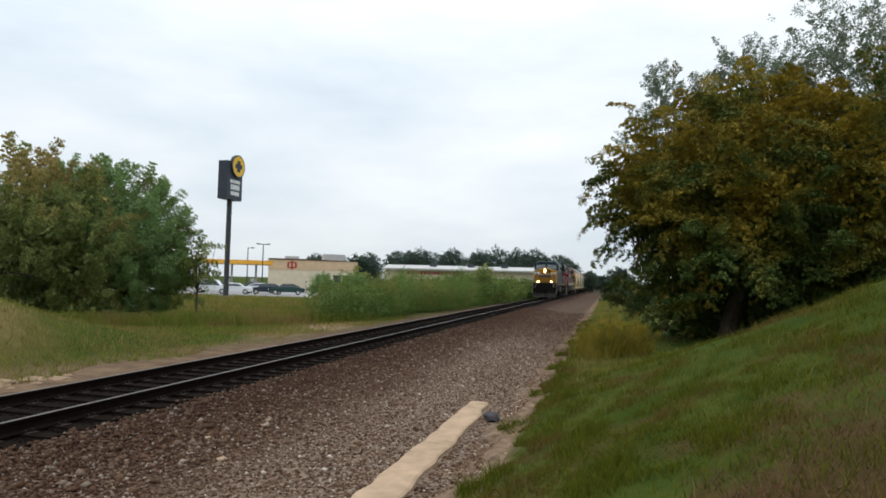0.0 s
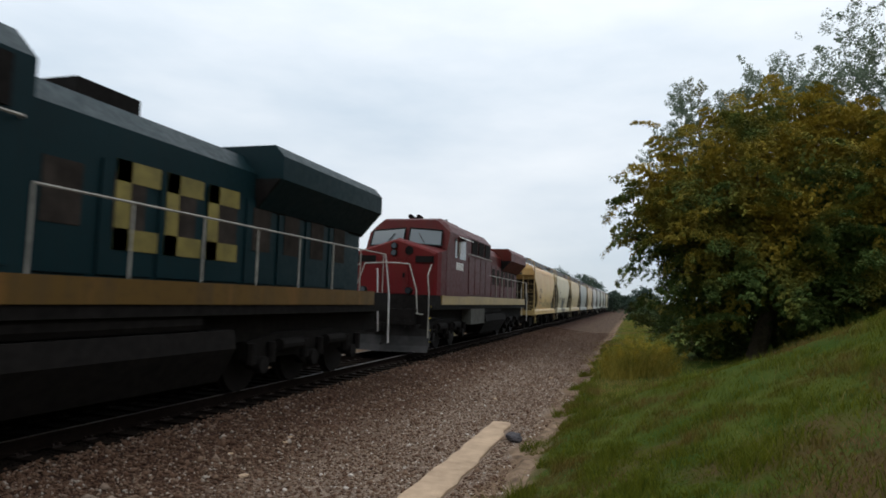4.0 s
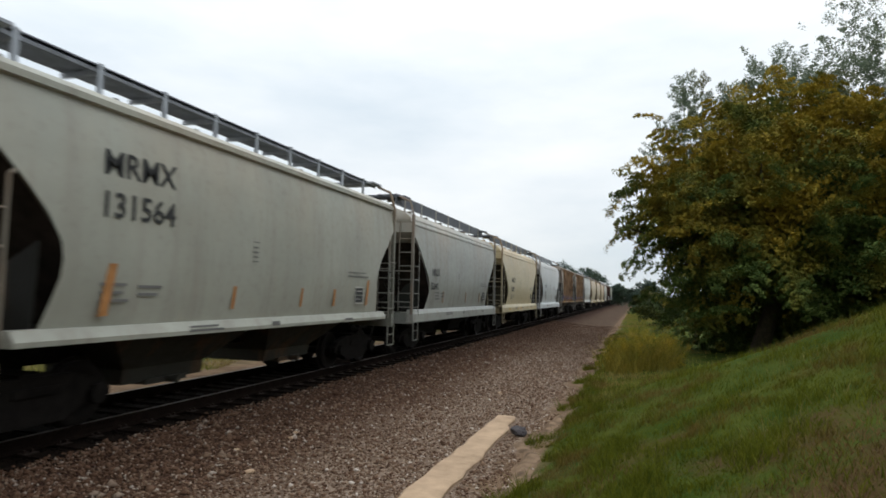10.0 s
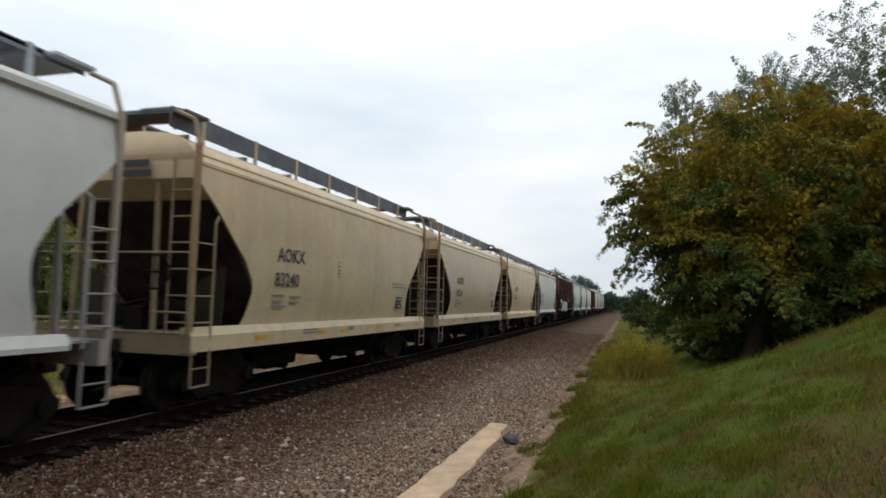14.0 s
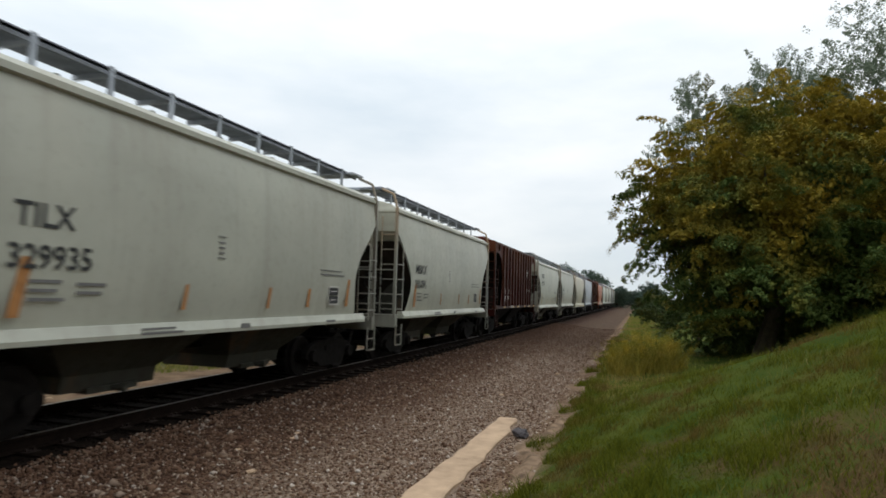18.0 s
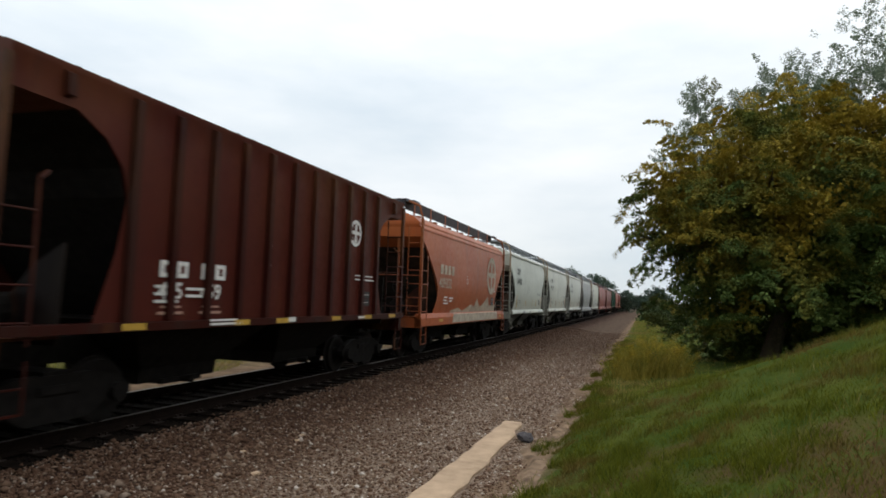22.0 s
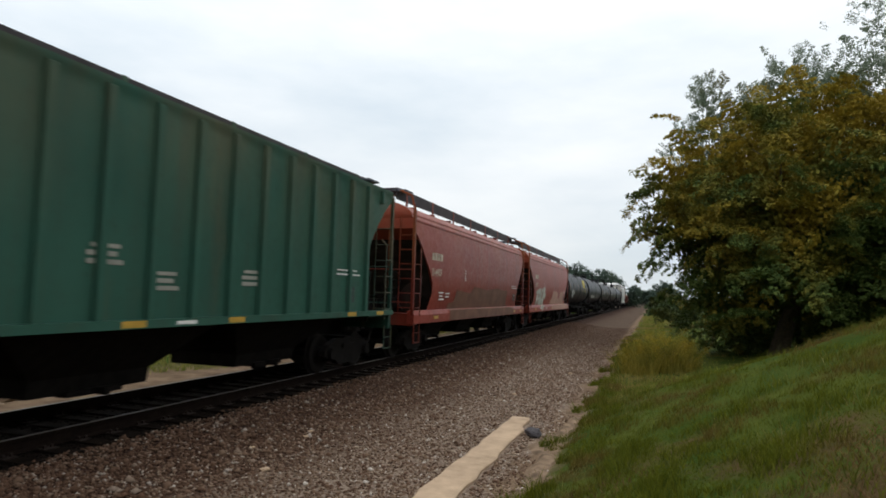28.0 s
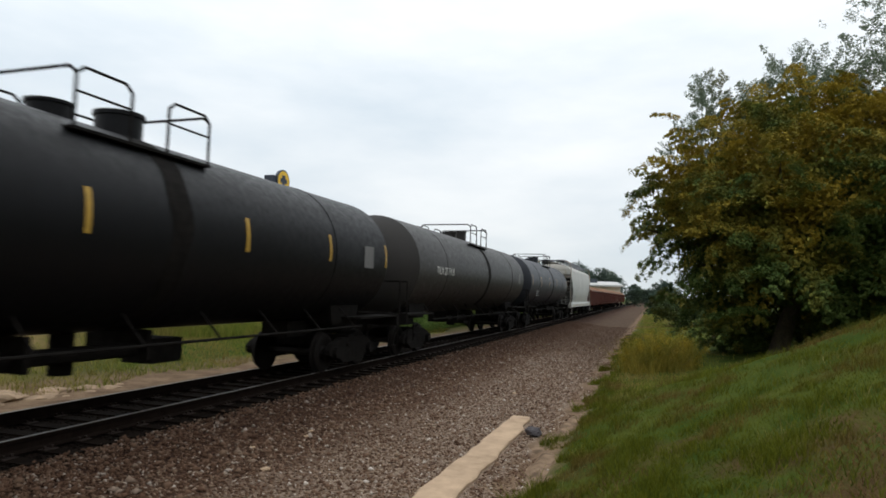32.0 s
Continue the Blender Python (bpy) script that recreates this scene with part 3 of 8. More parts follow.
        # web paint is the car's colour, cut down for the shade around it
        part("bolster_web", shared(("bolster_web", style), web_mesh), paint(tuple(round(c * (0.55 if modern and mark == "AOKX" else 0.26 if light_board and half < 7 else 0.05) + 0.005, 3) for c in color), 0.2, 0.9), car, "dusty bolster web with recess shade in its paint", pose(0, e * (half - 0.98), 0, 0, 0, 0 if e > 0 else 180))
    for sx in (-1, 1):
        for sy in (-1, 1):
            part("ladder", shared(("ladder", q, sx, sy), lambda: ladder_mesh(half, sx, sy)), fittings, car)
    part("brake_gear", shared(("brake_gear", q), lambda: brake_mesh(half)), M["under"], car)
    part("brake_wheel", shared("brake_wheel", brake_wheel_mesh), M["under"], car, "", pose(0, -half - 0.06, 0))
    add_couplers(car, half)
    for s in (-1, 1):
        add_truck(car, s * (half - 1.35))
    x = side_x(table, 2.6) + 0.012 + (0.09 if style == "ribbed" else 0)
    if mark:
        at, size, high, low = LETTERING.get(mark, (1.58, 0.43, 3.15, 2.64)) if modern else LETTERING.get(mark, (1.75, 0.32, 2.38, 1.94))
        if modern and mark == "AOKX":
            at, size, high, low = 1.50, 0.42, 3.13, 2.64
        lettering(mark, size, ink, car, side_x(table, high + 0.12) + 0.012, -half + at, high, 0.007)
        lettering(number, size, ink, car, side_x(table, low + 0.12) + 0.014, -half + at - 0.05, low, 0.007)
        part("end_stencil", shared("end_stencil", lambda: Mesh().box(-0.30, 0.30, -0.004, 0.004, 0.16, 0.27).box(-0.34, 0.34, -0.004, 0.004, 0, 0.11)), ink, car, "",
             pose(0.35, -half - 0.02, 3.62))
    add_common_marks(car, half, table, M["grey_ink"] if ink is M["ink"] else ink, mark in ("AOKX", "SJRX", "WSOX") and not modern or style == "ribbed" or not mark, 1.567 if style != "ribbed" else 1.60)
    return car


def blocks(car, y, z, x, widths, height, gap, material, name="emblem"):
    """A trade mark as plain blocks in its colours, one for each letter."""
    me = Mesh()
    at = 0.0
    for w in widths:
        me.box(-0.002, 0.004, at, at + w, 0, height)
        at += w + gap
    return part(name, me, material, car, "", pose(x, y, z))


def disc_emblem(car, x, y, z, r, material):
    me = Mesh()
    n = 28
    ring_o = [(0.0, math.cos(2 * math.pi * k / n) * r, math.sin(2 * math.pi * k / n) * r) for k in range(n)]
    ring_i = [(0.0, p[1] * 0.74, p[2] * 0.74) for p in ring_o]
    me.v = ring_o + ring_i
    me.f = [(k, (k + 1) % n, n + (k + 1) % n, n + k) for k in range(n)]
    me.box(-0.001, 0.001, -0.16 * r, 0.16 * r, -0.7 * r, 0.7 * r)
    me.box(-0.002, 0.002, -0.7 * r, 0.7 * r, -0.1 * r, 0.16 * r)
    return part("emblem", me, material, car, "", pose(x, y, z))


# ---- tank cars
def tank_shell(half, r, zc):
    rings = []
    for y, k in ((-half, 0.02), (-half + 0.06, 0.35), (-half + 0.18, 0.66), (-half + 0.36, 0.88), (-half + 0.56, 1.0), (-half + 3.2, 1.0), (-half + 3.21, 1.008),
                 (-half + 3.27, 1.008), (-half + 3.28, 1.0), (0, 1.0), (half - 3.28, 1.0), (half - 3.27, 1.008), (half - 3.21, 1.008), (half - 3.2, 1.0),
                 (half - 0.56, 1.0), (half - 0.36, 0.88), (half - 0.18, 0.66), (half - 0.06, 0.35), (half, 0.02)):
        rings.append([(math.cos(2 * math.pi * i / 40) * r * k, y, zc + math.sin(2 * math.pi * i / 40) * r * k) for i in range(40)])
    return Mesh().rings(rings)


def tank_frame(half):
    me = Mesh()
    for s in (-1, 1):
        e = s * (half + 0.35)
        me.box(-0.32, 0.32, min(e, s * (half - 3.2)), max(e, s * (half - 3.2)), 0.78, 1.12)
        me.box(-1.45, 1.45, min(e, e - s * 0.14), max(e, e - s * 0.14), 0.95, 1.25)
        me.prism_x([(s * (half - 2.4), 1.05), (s * (half - 1.2), 1.05), (s * (half - 1.0), 1.8), (s * (half - 2.6), 1.8)], -0.95, 0.95)
        for x in (-1.45, 1.45):
            me.path([(x, e, 1.2), (x, e, 2.1), (x * 0.6, e, 2.1)], 0.025)
            me.path([(x, e - s * 0.1, 1.0), (x, e - s * 0.1, 0.45), (x, e - s * 0.55, 0.45), (x, e - s * 0.55, 1.0)], 0.02, 4)
            me.box(min(x, x * 0.6), max(x, x * 0.6), min(e, e - s * 2.3), max(e, e - s * 2.3), 1.18, 1.22)
    for x in (-1.42, 1.42):
        me.tube((x, -half + 1.9, 1.02), (x, half - 1.9, 1.02), 0.022)
        for k in range(9):
            y = -half + 2.2 + (2 * half - 4.4) * k / 8
            me.tube((x, y, 1.02), (x * 0.72, y, 1.42), 0.018, 4)
    me.tube((0.3, -1.6, 0.85), (0.3, 1.3, 0.85), 0.11, 8)
    me.tube((0.0, 0.0, 1.15), (0.0, 0.0, 0.55), 0.16, 10)
    me.box(-0.5, 0.1, 1.6, 2.3, 0.55, 0.95)
    for y in (-1.0, 1.0):
        me.box(-0.6, 0.6, y - 0.04, y + 0.04, 0.7, 1.15)
    return me


def tank_top(zt):
    me = Mesh()
    me.tube((0, 0.45, zt - 0.15), (0, 0.45, zt + 0.30), 0.34, 16)
    me.tube((0, 0.45, zt + 0.30), (0, 0.45, zt + 0.36), 0.37, 16)
    return me


def tank_hatch(zt):
    return Mesh().tube((0, -0.75, zt - 0.1), (0, -0.75, zt + 0.16), 0.28, 14).tube((0, -0.75, zt + 0.16), (0, -0.75, zt + 0.2), 0.31, 14)


def tank_rails(zt):
    """Platform and guard rails round the fittings."""
    me = Mesh()
    for s in (-1, 1):
        me.box(min(s * 0.50, s * 1.05), max(s * 0.50, s * 1.05), -1.3, 1.3, zt - 0.28, zt - 0.24)
        for a, b in ((-1.25, -0.35), (0.35, 1.25)):
            x = s * 1.02
            me.path([(x, a, zt - 0.26), (x, a, zt + 0.42), (x, a + 0.12, zt + 0.52), (x, b - 0.12, zt + 0.52), (x, b, zt + 0.42), (x, b, zt - 0.26)], 0.022)
            me.tube((x, a, zt + 0.20), (x, b, zt + 0.20), 0.018)
    for e in (-1, 1):
        y = e * 1.25
        me.path([(-1.02, y, zt + 0.42), (-0.9, y, zt + 0.52), (0.9, y, zt + 0.52), (1.02, y, zt + 0.42)], 0.022)
    return me


def tank_drip(r, zc):
    """A thin film of spilt load over the shell, wide below the fittings and narrow towards the bottom."""
    rings = []
    for dr in (0.004, 0.001):
        for side in ((-1, 1) if dr > 0.002 else (1, -1)):
            rings.append([(math.cos(a) * (r + dr), 0.55 + side * (0.26 - 0.10 * (1.3 - a) / 2.3 + 0.03 * math.sin(9 * a + side)), zc + math.sin(a) * (r + dr)) for a in np.linspace(1.3, -1.0, 24)])
    return Mesh().rings(rings, False)


def tank_car(pitch, color, label, stripes=True, rusty=0.0):
    half = pitch / 2 - 0.62
    r, zc = 1.46, 2.58
    car = thing("tank_car", label, "tank car", "freight cars of the train")
    q = round(half, 2)
    coat = paint(color, rusty, 0.1)
    part("tank", shared(("tank_shell", q), lambda: tank_shell(half, r, zc), 40), coat, car)
    part("underframe", shared(("tank_frame", q), lambda: tank_frame(half)), M["under"], car)
    part("fittings_dome", shared("tank_top", lambda: tank_top(zc + r), 40), coat, car, "", pose(0, 0.30, 0))
    part("hatch", shared("tank_hatch", lambda: tank_hatch(zc + r), 40), coat, car, "", pose(0, 0.30, 0))
    part("guard_rail", shared("tank_rails", lambda: tank_rails(zc + r)), M["under"], car, "black tubular guard rails", pose(0, 0.30, -0.06))
    add_couplers(car, half + 0.30)
    for s in (-1, 1):
        add_truck(car, s * (half - 1.55))
    if stripes:
        for y in (-half + 1.0, -half + 3.9, -1.05, 2.1, 4.95, half - 0.65):
            me = shared("tank_stripe", lambda: Mesh().rings([[(math.cos(a) * rr, y0, zc + math.sin(a) * rr) for a in np.linspace(-0.12, 0.26, 7)]
                                                             for rr, y0 in ((r + 0.006, -0.045), (r + 0.006, 0.045), (r - 0.01, 0.045), (r - 0.01, -0.045))], False))
            part("conspicuity_stripe", me, M["reflector"], car, "", pose(0, y, 0))
    part("drip_stain", shared("tank_drip", lambda: tank_drip(r, zc)), M["under"], car, "dark stain run down from the fittings")
    if stripes:
        part("small_print", shared("print_three", lambda: bars_mesh([(0, 1.0, 0.0, 0.06), (0, 0.8, 0.12, 0.18), (0, 1.1, 0.24, 0.30)])), M["grey_ink"], car, "",
             pose(r - 0.05, -half + 2.2, 1.80))
    part("placard", shared("placard", lambda: bars_mesh([(0, 0.5, 0, 0.5)])), M["grey_ink"], car, "", pose(r + 0.0, half - 1.9, 2.35))
    return car


def gondola(pitch, color, label):
    half = pitch / 2 - 0.5
    car = thing("gondola_car", label, "freight car", "freight cars of the train")
    q = round(half, 2)

    def tub():
        me = Mesh()
        for s in (-1, 1):
            me.box(min(s * 1.4, s * 1.5), max(s * 1.4, s * 1.5), -half, half, 1.0, 2.5)
            me.box(min(s * 1.35, s * 1.58), max(s * 1.35, s * 1.58), -half, half, 2.42, 2.55)
            for k in range(13):
                y = -half + 0.3 + (2 * half - 0.6) * k / 12
                me.box(min(s * 1.5, s * 1.58), max(s * 1.5, s * 1.58), y - 0.06, y + 0.06, 0.95, 2.45)
            me.box(-1.45, 1.45, min(s * half, s * (half - 0.1)), max(s * half, s * (half - 0.1)), 1.0, 2.5)
        me.box(-1.45, 1.45, -half, half, 0.95, 1.1)
        return me

    def load():
        rng = random.Random(5)
        me = Mesh()
        for k in range(60):
            x, y = rng.uniform(-1.0, 1.0), rng.uniform(-half + 0.7, half - 0.7)
            s = rng.uniform(0.3, 0.6)
            me.rings([[(x + a * s * f, y + b * s * f, z) for a, b in ((-1, -0.7), (0.8, -1), (1, 0.8), (-0.7, 1))] for z, f in ((1.1, 1.0), (2.3 + s * 0.5, 0.9), (2.45 + s * 0.9, 0.4))])
        return me

    part("body", shared(("gondola", q), tub), paint(color, 0.4, 0.5), car)
    part("load", shared(("load", q), load), simple("rusty_load", (0.24, 0.13, 0.08), 0.9, 0, 0.3, 2), car, "rust-brown scrap load")
    add_couplers(car, half)
    for s in (-1, 1):
        add_truck(car, s * (half - 1.5))
    return car


# ---- locomotives: y = 0 at the middle, the nose towards -y
def loco_truck(parent, y):
    def frame_side(s):
        me = Mesh()
        me.prism_x([(-2.35, 0.95), (-2.35, 0.62), (-2.0, 0.42), (-1.55, 0.62), (-0.6, 0.62), (-0.2, 0.40), (0.25, 0.40), (0.6, 0.62), (1.55, 0.62), (2.0, 0.42),
                    (2.35, 0.62), (2.35, 0.95), (1.2, 1.08), (-1.2, 1.08)], s * 1.02, s * 1.2)
        for yy in (-1.95, 0.0, 1.95):
            me.tube((s * 1.18, yy, 0.52), (s * 1.34, yy, 0.52), 0.16, 12)
            me.tube((s * 1.26, yy - 0.34, 0.55), (s * 1.26, yy - 0.34, 0.92), 0.09, 8)
            me.tube((s * 1.26, yy + 0.34, 0.55), (s * 1.26, yy + 0.34, 0.92), 0.09, 8)
        me.tube((s * 1.28, -1.4, 0.85), (s * 1.28, -0.55, 0.85), 0.12, 10)
        me.tube((s * 1.28, 0.55, 0.85), (s * 1.28, 1.4, 0.85), 0.12, 10)
        return me

    def wheels():
        me = Mesh()
        for s in (-1, 1):
            rings = [[(s * x, math.sin(2 * math.pi * k / 22) * r, 0.52 + math.cos(2 * math.pi * k / 22) * r) for k in range(22)] for x, r in ((0.68, 0.57), (0.71, 0.57), (0.72, 0.525), (0.82, 0.52), (0.82, 0.2))]
            me.rings(rings)
        me.tube((-0.8, 0, 0.52), (0.8, 0, 0.52), 0.1, 8)
        return me

    truck = part("truck", shared("loco_bolster", lambda: Mesh().box(-1.0, 1.0, -2.2, 2.2, 0.6, 1.15)), M["under"], parent, "greasy six-wheel power truck", pose(0, y, 0))
    for s in (-1, 1):
        part("side_frame", shared(("loco_frame", s), lambda: frame_side(s)), M["under"], truck)
    for d in (-1.95, 0.0, 1.95):
        part("wheelset", shared("loco_wheels", wheels, 40), M["wheel"], truck, "", pose(0, d, 0))


def locomotive(label, nose, side, roof, stripe, lit, number=""):
    loco = thing("diesel_locomotive", label, "locomotive", "locomotives at the head of the train")
    F = -11.15  # front coupler face

    def y(a):
        return F + a

    D = 1.93  # deck height
    part("frame", Mesh().box(-1.48, 1.48, y(1.6), y(21.4), 1.45, D).box(-1.1, 1.1, y(1.2), y(21.5), 0.95, 1.46), M["under"], loco)
    for s in (-1, 1):
        part("sill_stripe", Mesh().box(min(s * 1.48, s * 1.515), max(s * 1.48, s * 1.515), y(2.9), y(20.4), 1.62, D + 0.02), stripe, loco, "dull yellow stripe along the frame")
    # pilot sheet and ploughshare
    part("pilot", Mesh().box(-1.46, 1.46, y(1.45), y(1.62), 0.85, D).box(-0.28, 0.28, y(1.2), y(1.45), 0.72, 1.12), M["under"], loco, "greasy black pilot sheet")
    me = Mesh()
    rings = []
    for z, f, t in ((0.10, 0.0, 0.10), (0.30, 0.10, 0.14), (0.60, 0.18, 0.14), (0.98, 0.12, 0.12)):
        rings.append([(-1.50, y(1.38 + f), z), (-0.75, y(1.22 + f), z), (0, y(1.08 + f), z), (0.75, y(1.22 + f), z), (1.50, y(1.38 + f), z),
                      (1.50, y(1.38 + f + t), z), (0.75, y(1.22 + f + t), z), (0, y(1.08 + f + t), z), (-0.75, y(1.22 + f + t), z), (-1.50, y(1.38 + f + t), z)])
    part("snow_plow", me.rings(rings), M["plow"], loco, "scuffed dark steel snow plow")
    part("coupler", shared("coupler", coupler_mesh), M["under"], loco, "", pose(0, y(0.9), 0))
    part("coupler", shared("coupler", coupler_mesh), M["under"], loco, "", pose(0, y(21.4), 0, 0, 0, 180))
    for x in (-0.95, -0.75, -0.55, 0.55, 0.75, 0.95):
        part("air_hose", shared("air_hose", lambda: Mesh().path([(0, 0, 1.42), (0, -0.16, 1.34), (0.03, -0.22, 1.12), (0.02, -0.20, 0.86)], 0.026)), M["hose"], loco, "", pose(x, y(1.44), 0))
    for x in (-0.9, 0.9):
        part("cut_lever", Mesh().path([(x * 1.5, y(1.36), 1.30), (x, y(1.34), 1.36), (x * 0.5, y(1.30), 1.22)], 0.018), M["rail_paint"], loco)

    # nose: a gabled face, a short hood behind it in the side colour
    def slab(a, w, wt, zt, zc):
        return [(-w, y(a), D), (w, y(a), D), (w, y(a), zt), (wt, y(a), zt + 0.12), (0, y(a), zc), (-wt, y(a), zt + 0.12), (-w, y(a), zt)]
    part("nose", Mesh().rings([slab(2.30, 1.40, 1.10, 3.30, 3.76), slab(2.36, 1.47, 1.14, 3.36, 3.82), slab(2.66, 1.52, 1.16, 3.42, 3.88)]), nose, loco)
    part("nose_hood", Mesh().rings([slab(2.66, 1.50, 1.14, 3.40, 3.84), slab(3.55, 1.53, 1.16, 3.56, 3.90)]), side, loco)
    part("nose_door", Mesh().box(-0.46, 0.46, y(2.262), y(2.31), D + 0.04, 3.18).box(-0.46, -0.42, y(2.245), y(2.265), D + 0.04, 3.18).box(0.42, 0.46, y(2.245), y(2.265), D + 0.04, 3.18).box(-0.42, 0.42, y(2.245), y(2.265), 3.13, 3.18), nose, loco)
    part("door_latch", Mesh().box(0.28, 0.36, y(2.235), y(2.262), 2.50, 2.66), M["under"], loco)
    # cab: raked front, roof with bevelled shoulders
    cab_prof = [(1.53, 1.63), (1.53, 4.22), (1.34, 4.50), (1.06, 4.72), (-1.06, 4.72), (-1.34, 4.50), (-1.53, 4.22), (-1.53, 1.63)]

    def section(a, k, top):
        return [(x * (1 if z < 4.3 else k), y(a), D if z < 2 else (3.46 + (z - 3.46) * top if z > 3.46 else z)) for x, z in cab_prof]
    part("cab", Mesh().rings([section(3.28, 0.93, 0.12), section(3.62, 0.94, 0.93), section(3.95, 1.0, 1.0), section(6.3, 1.0, 1.0)]), side, loco)

    def front_y(z):
        return 3.28 + 0.34 * (z - 3.6) / 0.9
    for s in (-1, 1):
        pane = [(0.09, 3.74), (1.34, 3.66), (1.30, 4.22), (0.09, 4.32)]
        rings = [[(s * x, y(front_y(z) - o), z) for x, z in pane] for o in (0.02, 0.10)]
        part("windscreen", Mesh().rings(rings), M["cab_glass_sky"], loco, "grey windscreen with reflected sky in its colour")
        seal = Mesh()
        for a, b in zip(pane, pane[1:] + pane[:1]):
            seal.tube((s * a[0], y(front_y(a[1]) - 0.105), a[1]), (s * b[0], y(front_y(b[1]) - 0.105), b[1]), 0.028, 5)
        part("window_seal", seal, M["under"], loco)
        part("wiper", Mesh().path([(s * 0.75, y(front_y(3.72) - 0.14), 3.70), (s * 0.45, y(front_y(4.1) - 0.14), 4.12)], 0.014, 4), M["under"], loco)
        for a, b in ((4.30, 4.62), (4.95, 5.85)):
            part("side_window", shared(("side_window", s, b - a), lambda: Mesh().box(min(s * 1.52, s * 1.545), max(s * 1.52, s * 1.545), 0, b - a, 3.32, 4.02)), M["cab_glass_sky"], loco, "", pose(0, y(a), 0))
        part("sunshade", Mesh().prism_y([(s * 1.5, 4.14), (s * 1.82, 4.02), (s * 1.82, 4.05), (s * 1.5, 4.18)], y(4.8), y(6.0)), M["white_ink"], loco)
        part("mirror", Mesh().box(min(s * 1.55, s * 1.60), max(s * 1.55, s * 1.60), y(4.72), y(4.90), 3.42, 3.92), M["rail_paint"], loco)
    part("horn", Mesh().tube((-0.2, y(4.6), 4.84), (-0.2, y(4.2), 4.84), 0.05, 8, 0.09).tube((0.1, y(4.6), 4.84), (0.1, y(4.25), 4.84), 0.045, 8, 0.08).box(-0.25, 0.15, y(4.58), y(4.66), 4.70, 4.86), M["under"], loco)
    for x in (-0.9, 0.9):
        part("antenna", shared("antenna", lambda: Mesh().tube((0, 0, 4.66), (0, 0, 4.84), 0.05, 8)), M["under"], loco, "", pose(x, y(5.2), 0))
    # equipment cabinet behind the cab, long hood, radiator wings
    part("cabinet", Mesh().prism_y([(-1.5, D), (1.5, D), (1.5, 4.30), (1.15, 4.66), (-1.15, 4.66), (-1.5, 4.30)], y(6.32), y(10.6)), side, loco)
    for s in (-1, 1):
        for k in range(4):
            part("cabinet_door", shared(("cabinet_door", s), lambda: Mesh().box(min(s * 1.5, s * 1.525), max(s * 1.5, s * 1.525), 0, 0.92, D + 0.1, 3.5)), side, loco, "", pose(0, y(6.5 + k * 1.0), 0))
        for k in range(3):
            part("air_filter", shared(("air_filter", s), lambda: Mesh().box(min(s * 1.5, s * 1.53), max(s * 1.5, s * 1.53), 0, 1.0, 3.68, 4.24)), M["under"], loco, "", pose(0, y(6.9 + k * 1.2), 0))
        part("cabinet_rail", Mesh().path([(s * 1.5, y(6.4), 3.60), (s * 1.6, y(6.45), 3.60), (s * 1.6, y(10.4), 3.60), (s * 1.5, y(10.45), 3.60)], 0.02), M["rail_paint"], loco)
    me = Mesh().prism_y([(-0.95, D), (0.95, D), (0.95, 4.05), (0.6, 4.42), (-0.6, 4.42), (-0.95, 4.05)], y(10.6), y(20.6))
    part("long_hood", me, side, loco)
    for s in (-1, 1):
        for k in range(8):
            a = y(11.0 + k * 1.12)
            part("hood_door", shared(("hood_door", s), lambda: Mesh().box(min(s * 0.95, s * 0.985), max(s * 0.95, s * 0.985), 0, 1.0, 2.0, 3.55)), side, loco, "", pose(0, a, 0))
            part("door_louvre", shared(("door_louvre", s), lambda: Mesh().box(min(s * 0.985, s * 0.995), max(s * 0.985, s * 0.995), 0.2, 0.8, 2.6, 3.4)), M["shaded_dust"], loco, "", pose(0, a, 0))
    part("exhaust_stack", Mesh().box(-0.35, 0.35, y(12.2), y(13.4), 4.4, 4.75), M["under"], loco)
    part("radiator", Mesh().prism_y([(-0.95, 3.35), (0.95, 3.35), (1.5, 3.95), (1.5, 4.38), (1.3, 4.6), (-1.3, 4.6), (-1.5, 4.38), (-1.5, 3.95)], y(15.8), y(20.7)), roof, loco)
    # dark piece below the radiator wings stands for their underside shade
    part("radiator_screen", Mesh().prism_y([(-0.97, 3.37), (0.97, 3.37), (1.46, 3.93), (1.46, 3.955), (-1.46, 3.955), (-1.46, 3.93)], y(15.75), y(20.72)), M["under"], loco, "dark radiator underside, shade put into its colour")
    # fuel tank
    part("fuel_tank", Mesh().prism_y([(-1.45, 1.2), (1.45, 1.2), (1.5, 0.9), (1.2, 0.35), (-1.2, 0.35), (-1.5, 0.9)], y(9.9), y(14.6)), M["under"], loco)
    for s in (-1, 1):
        part("battery_box", Mesh().box(min(s * 1.1, s * 1.48), max(s * 1.1, s * 1.48), y(7.2), y(9.7), 0.82, 1.46), M["box_grey"], loco, "dusty grey battery box")
    part("air_reservoir", Mesh().tube((1.25, y(8.2), 1.35), (1.25, y(13.8), 1.35), 0.18, 12), M["under"], loco)
    loco_truck(loco, y(4.6))
    loco_truck(loco, y(17.7))
    # front steps, handrails
    for s in (-1, 1):
        for z in (0.40, 0.78, 1.16, 1.54):
            step = part("front_step", shared(("front_step", s), lambda: Mesh().box(min(s * 1.1, s * 1.52), max(s * 1.1, s * 1.52), 0, 0.5, 0, 0.04)), M["under"], loco, "", pose(0, y(1.72), z))
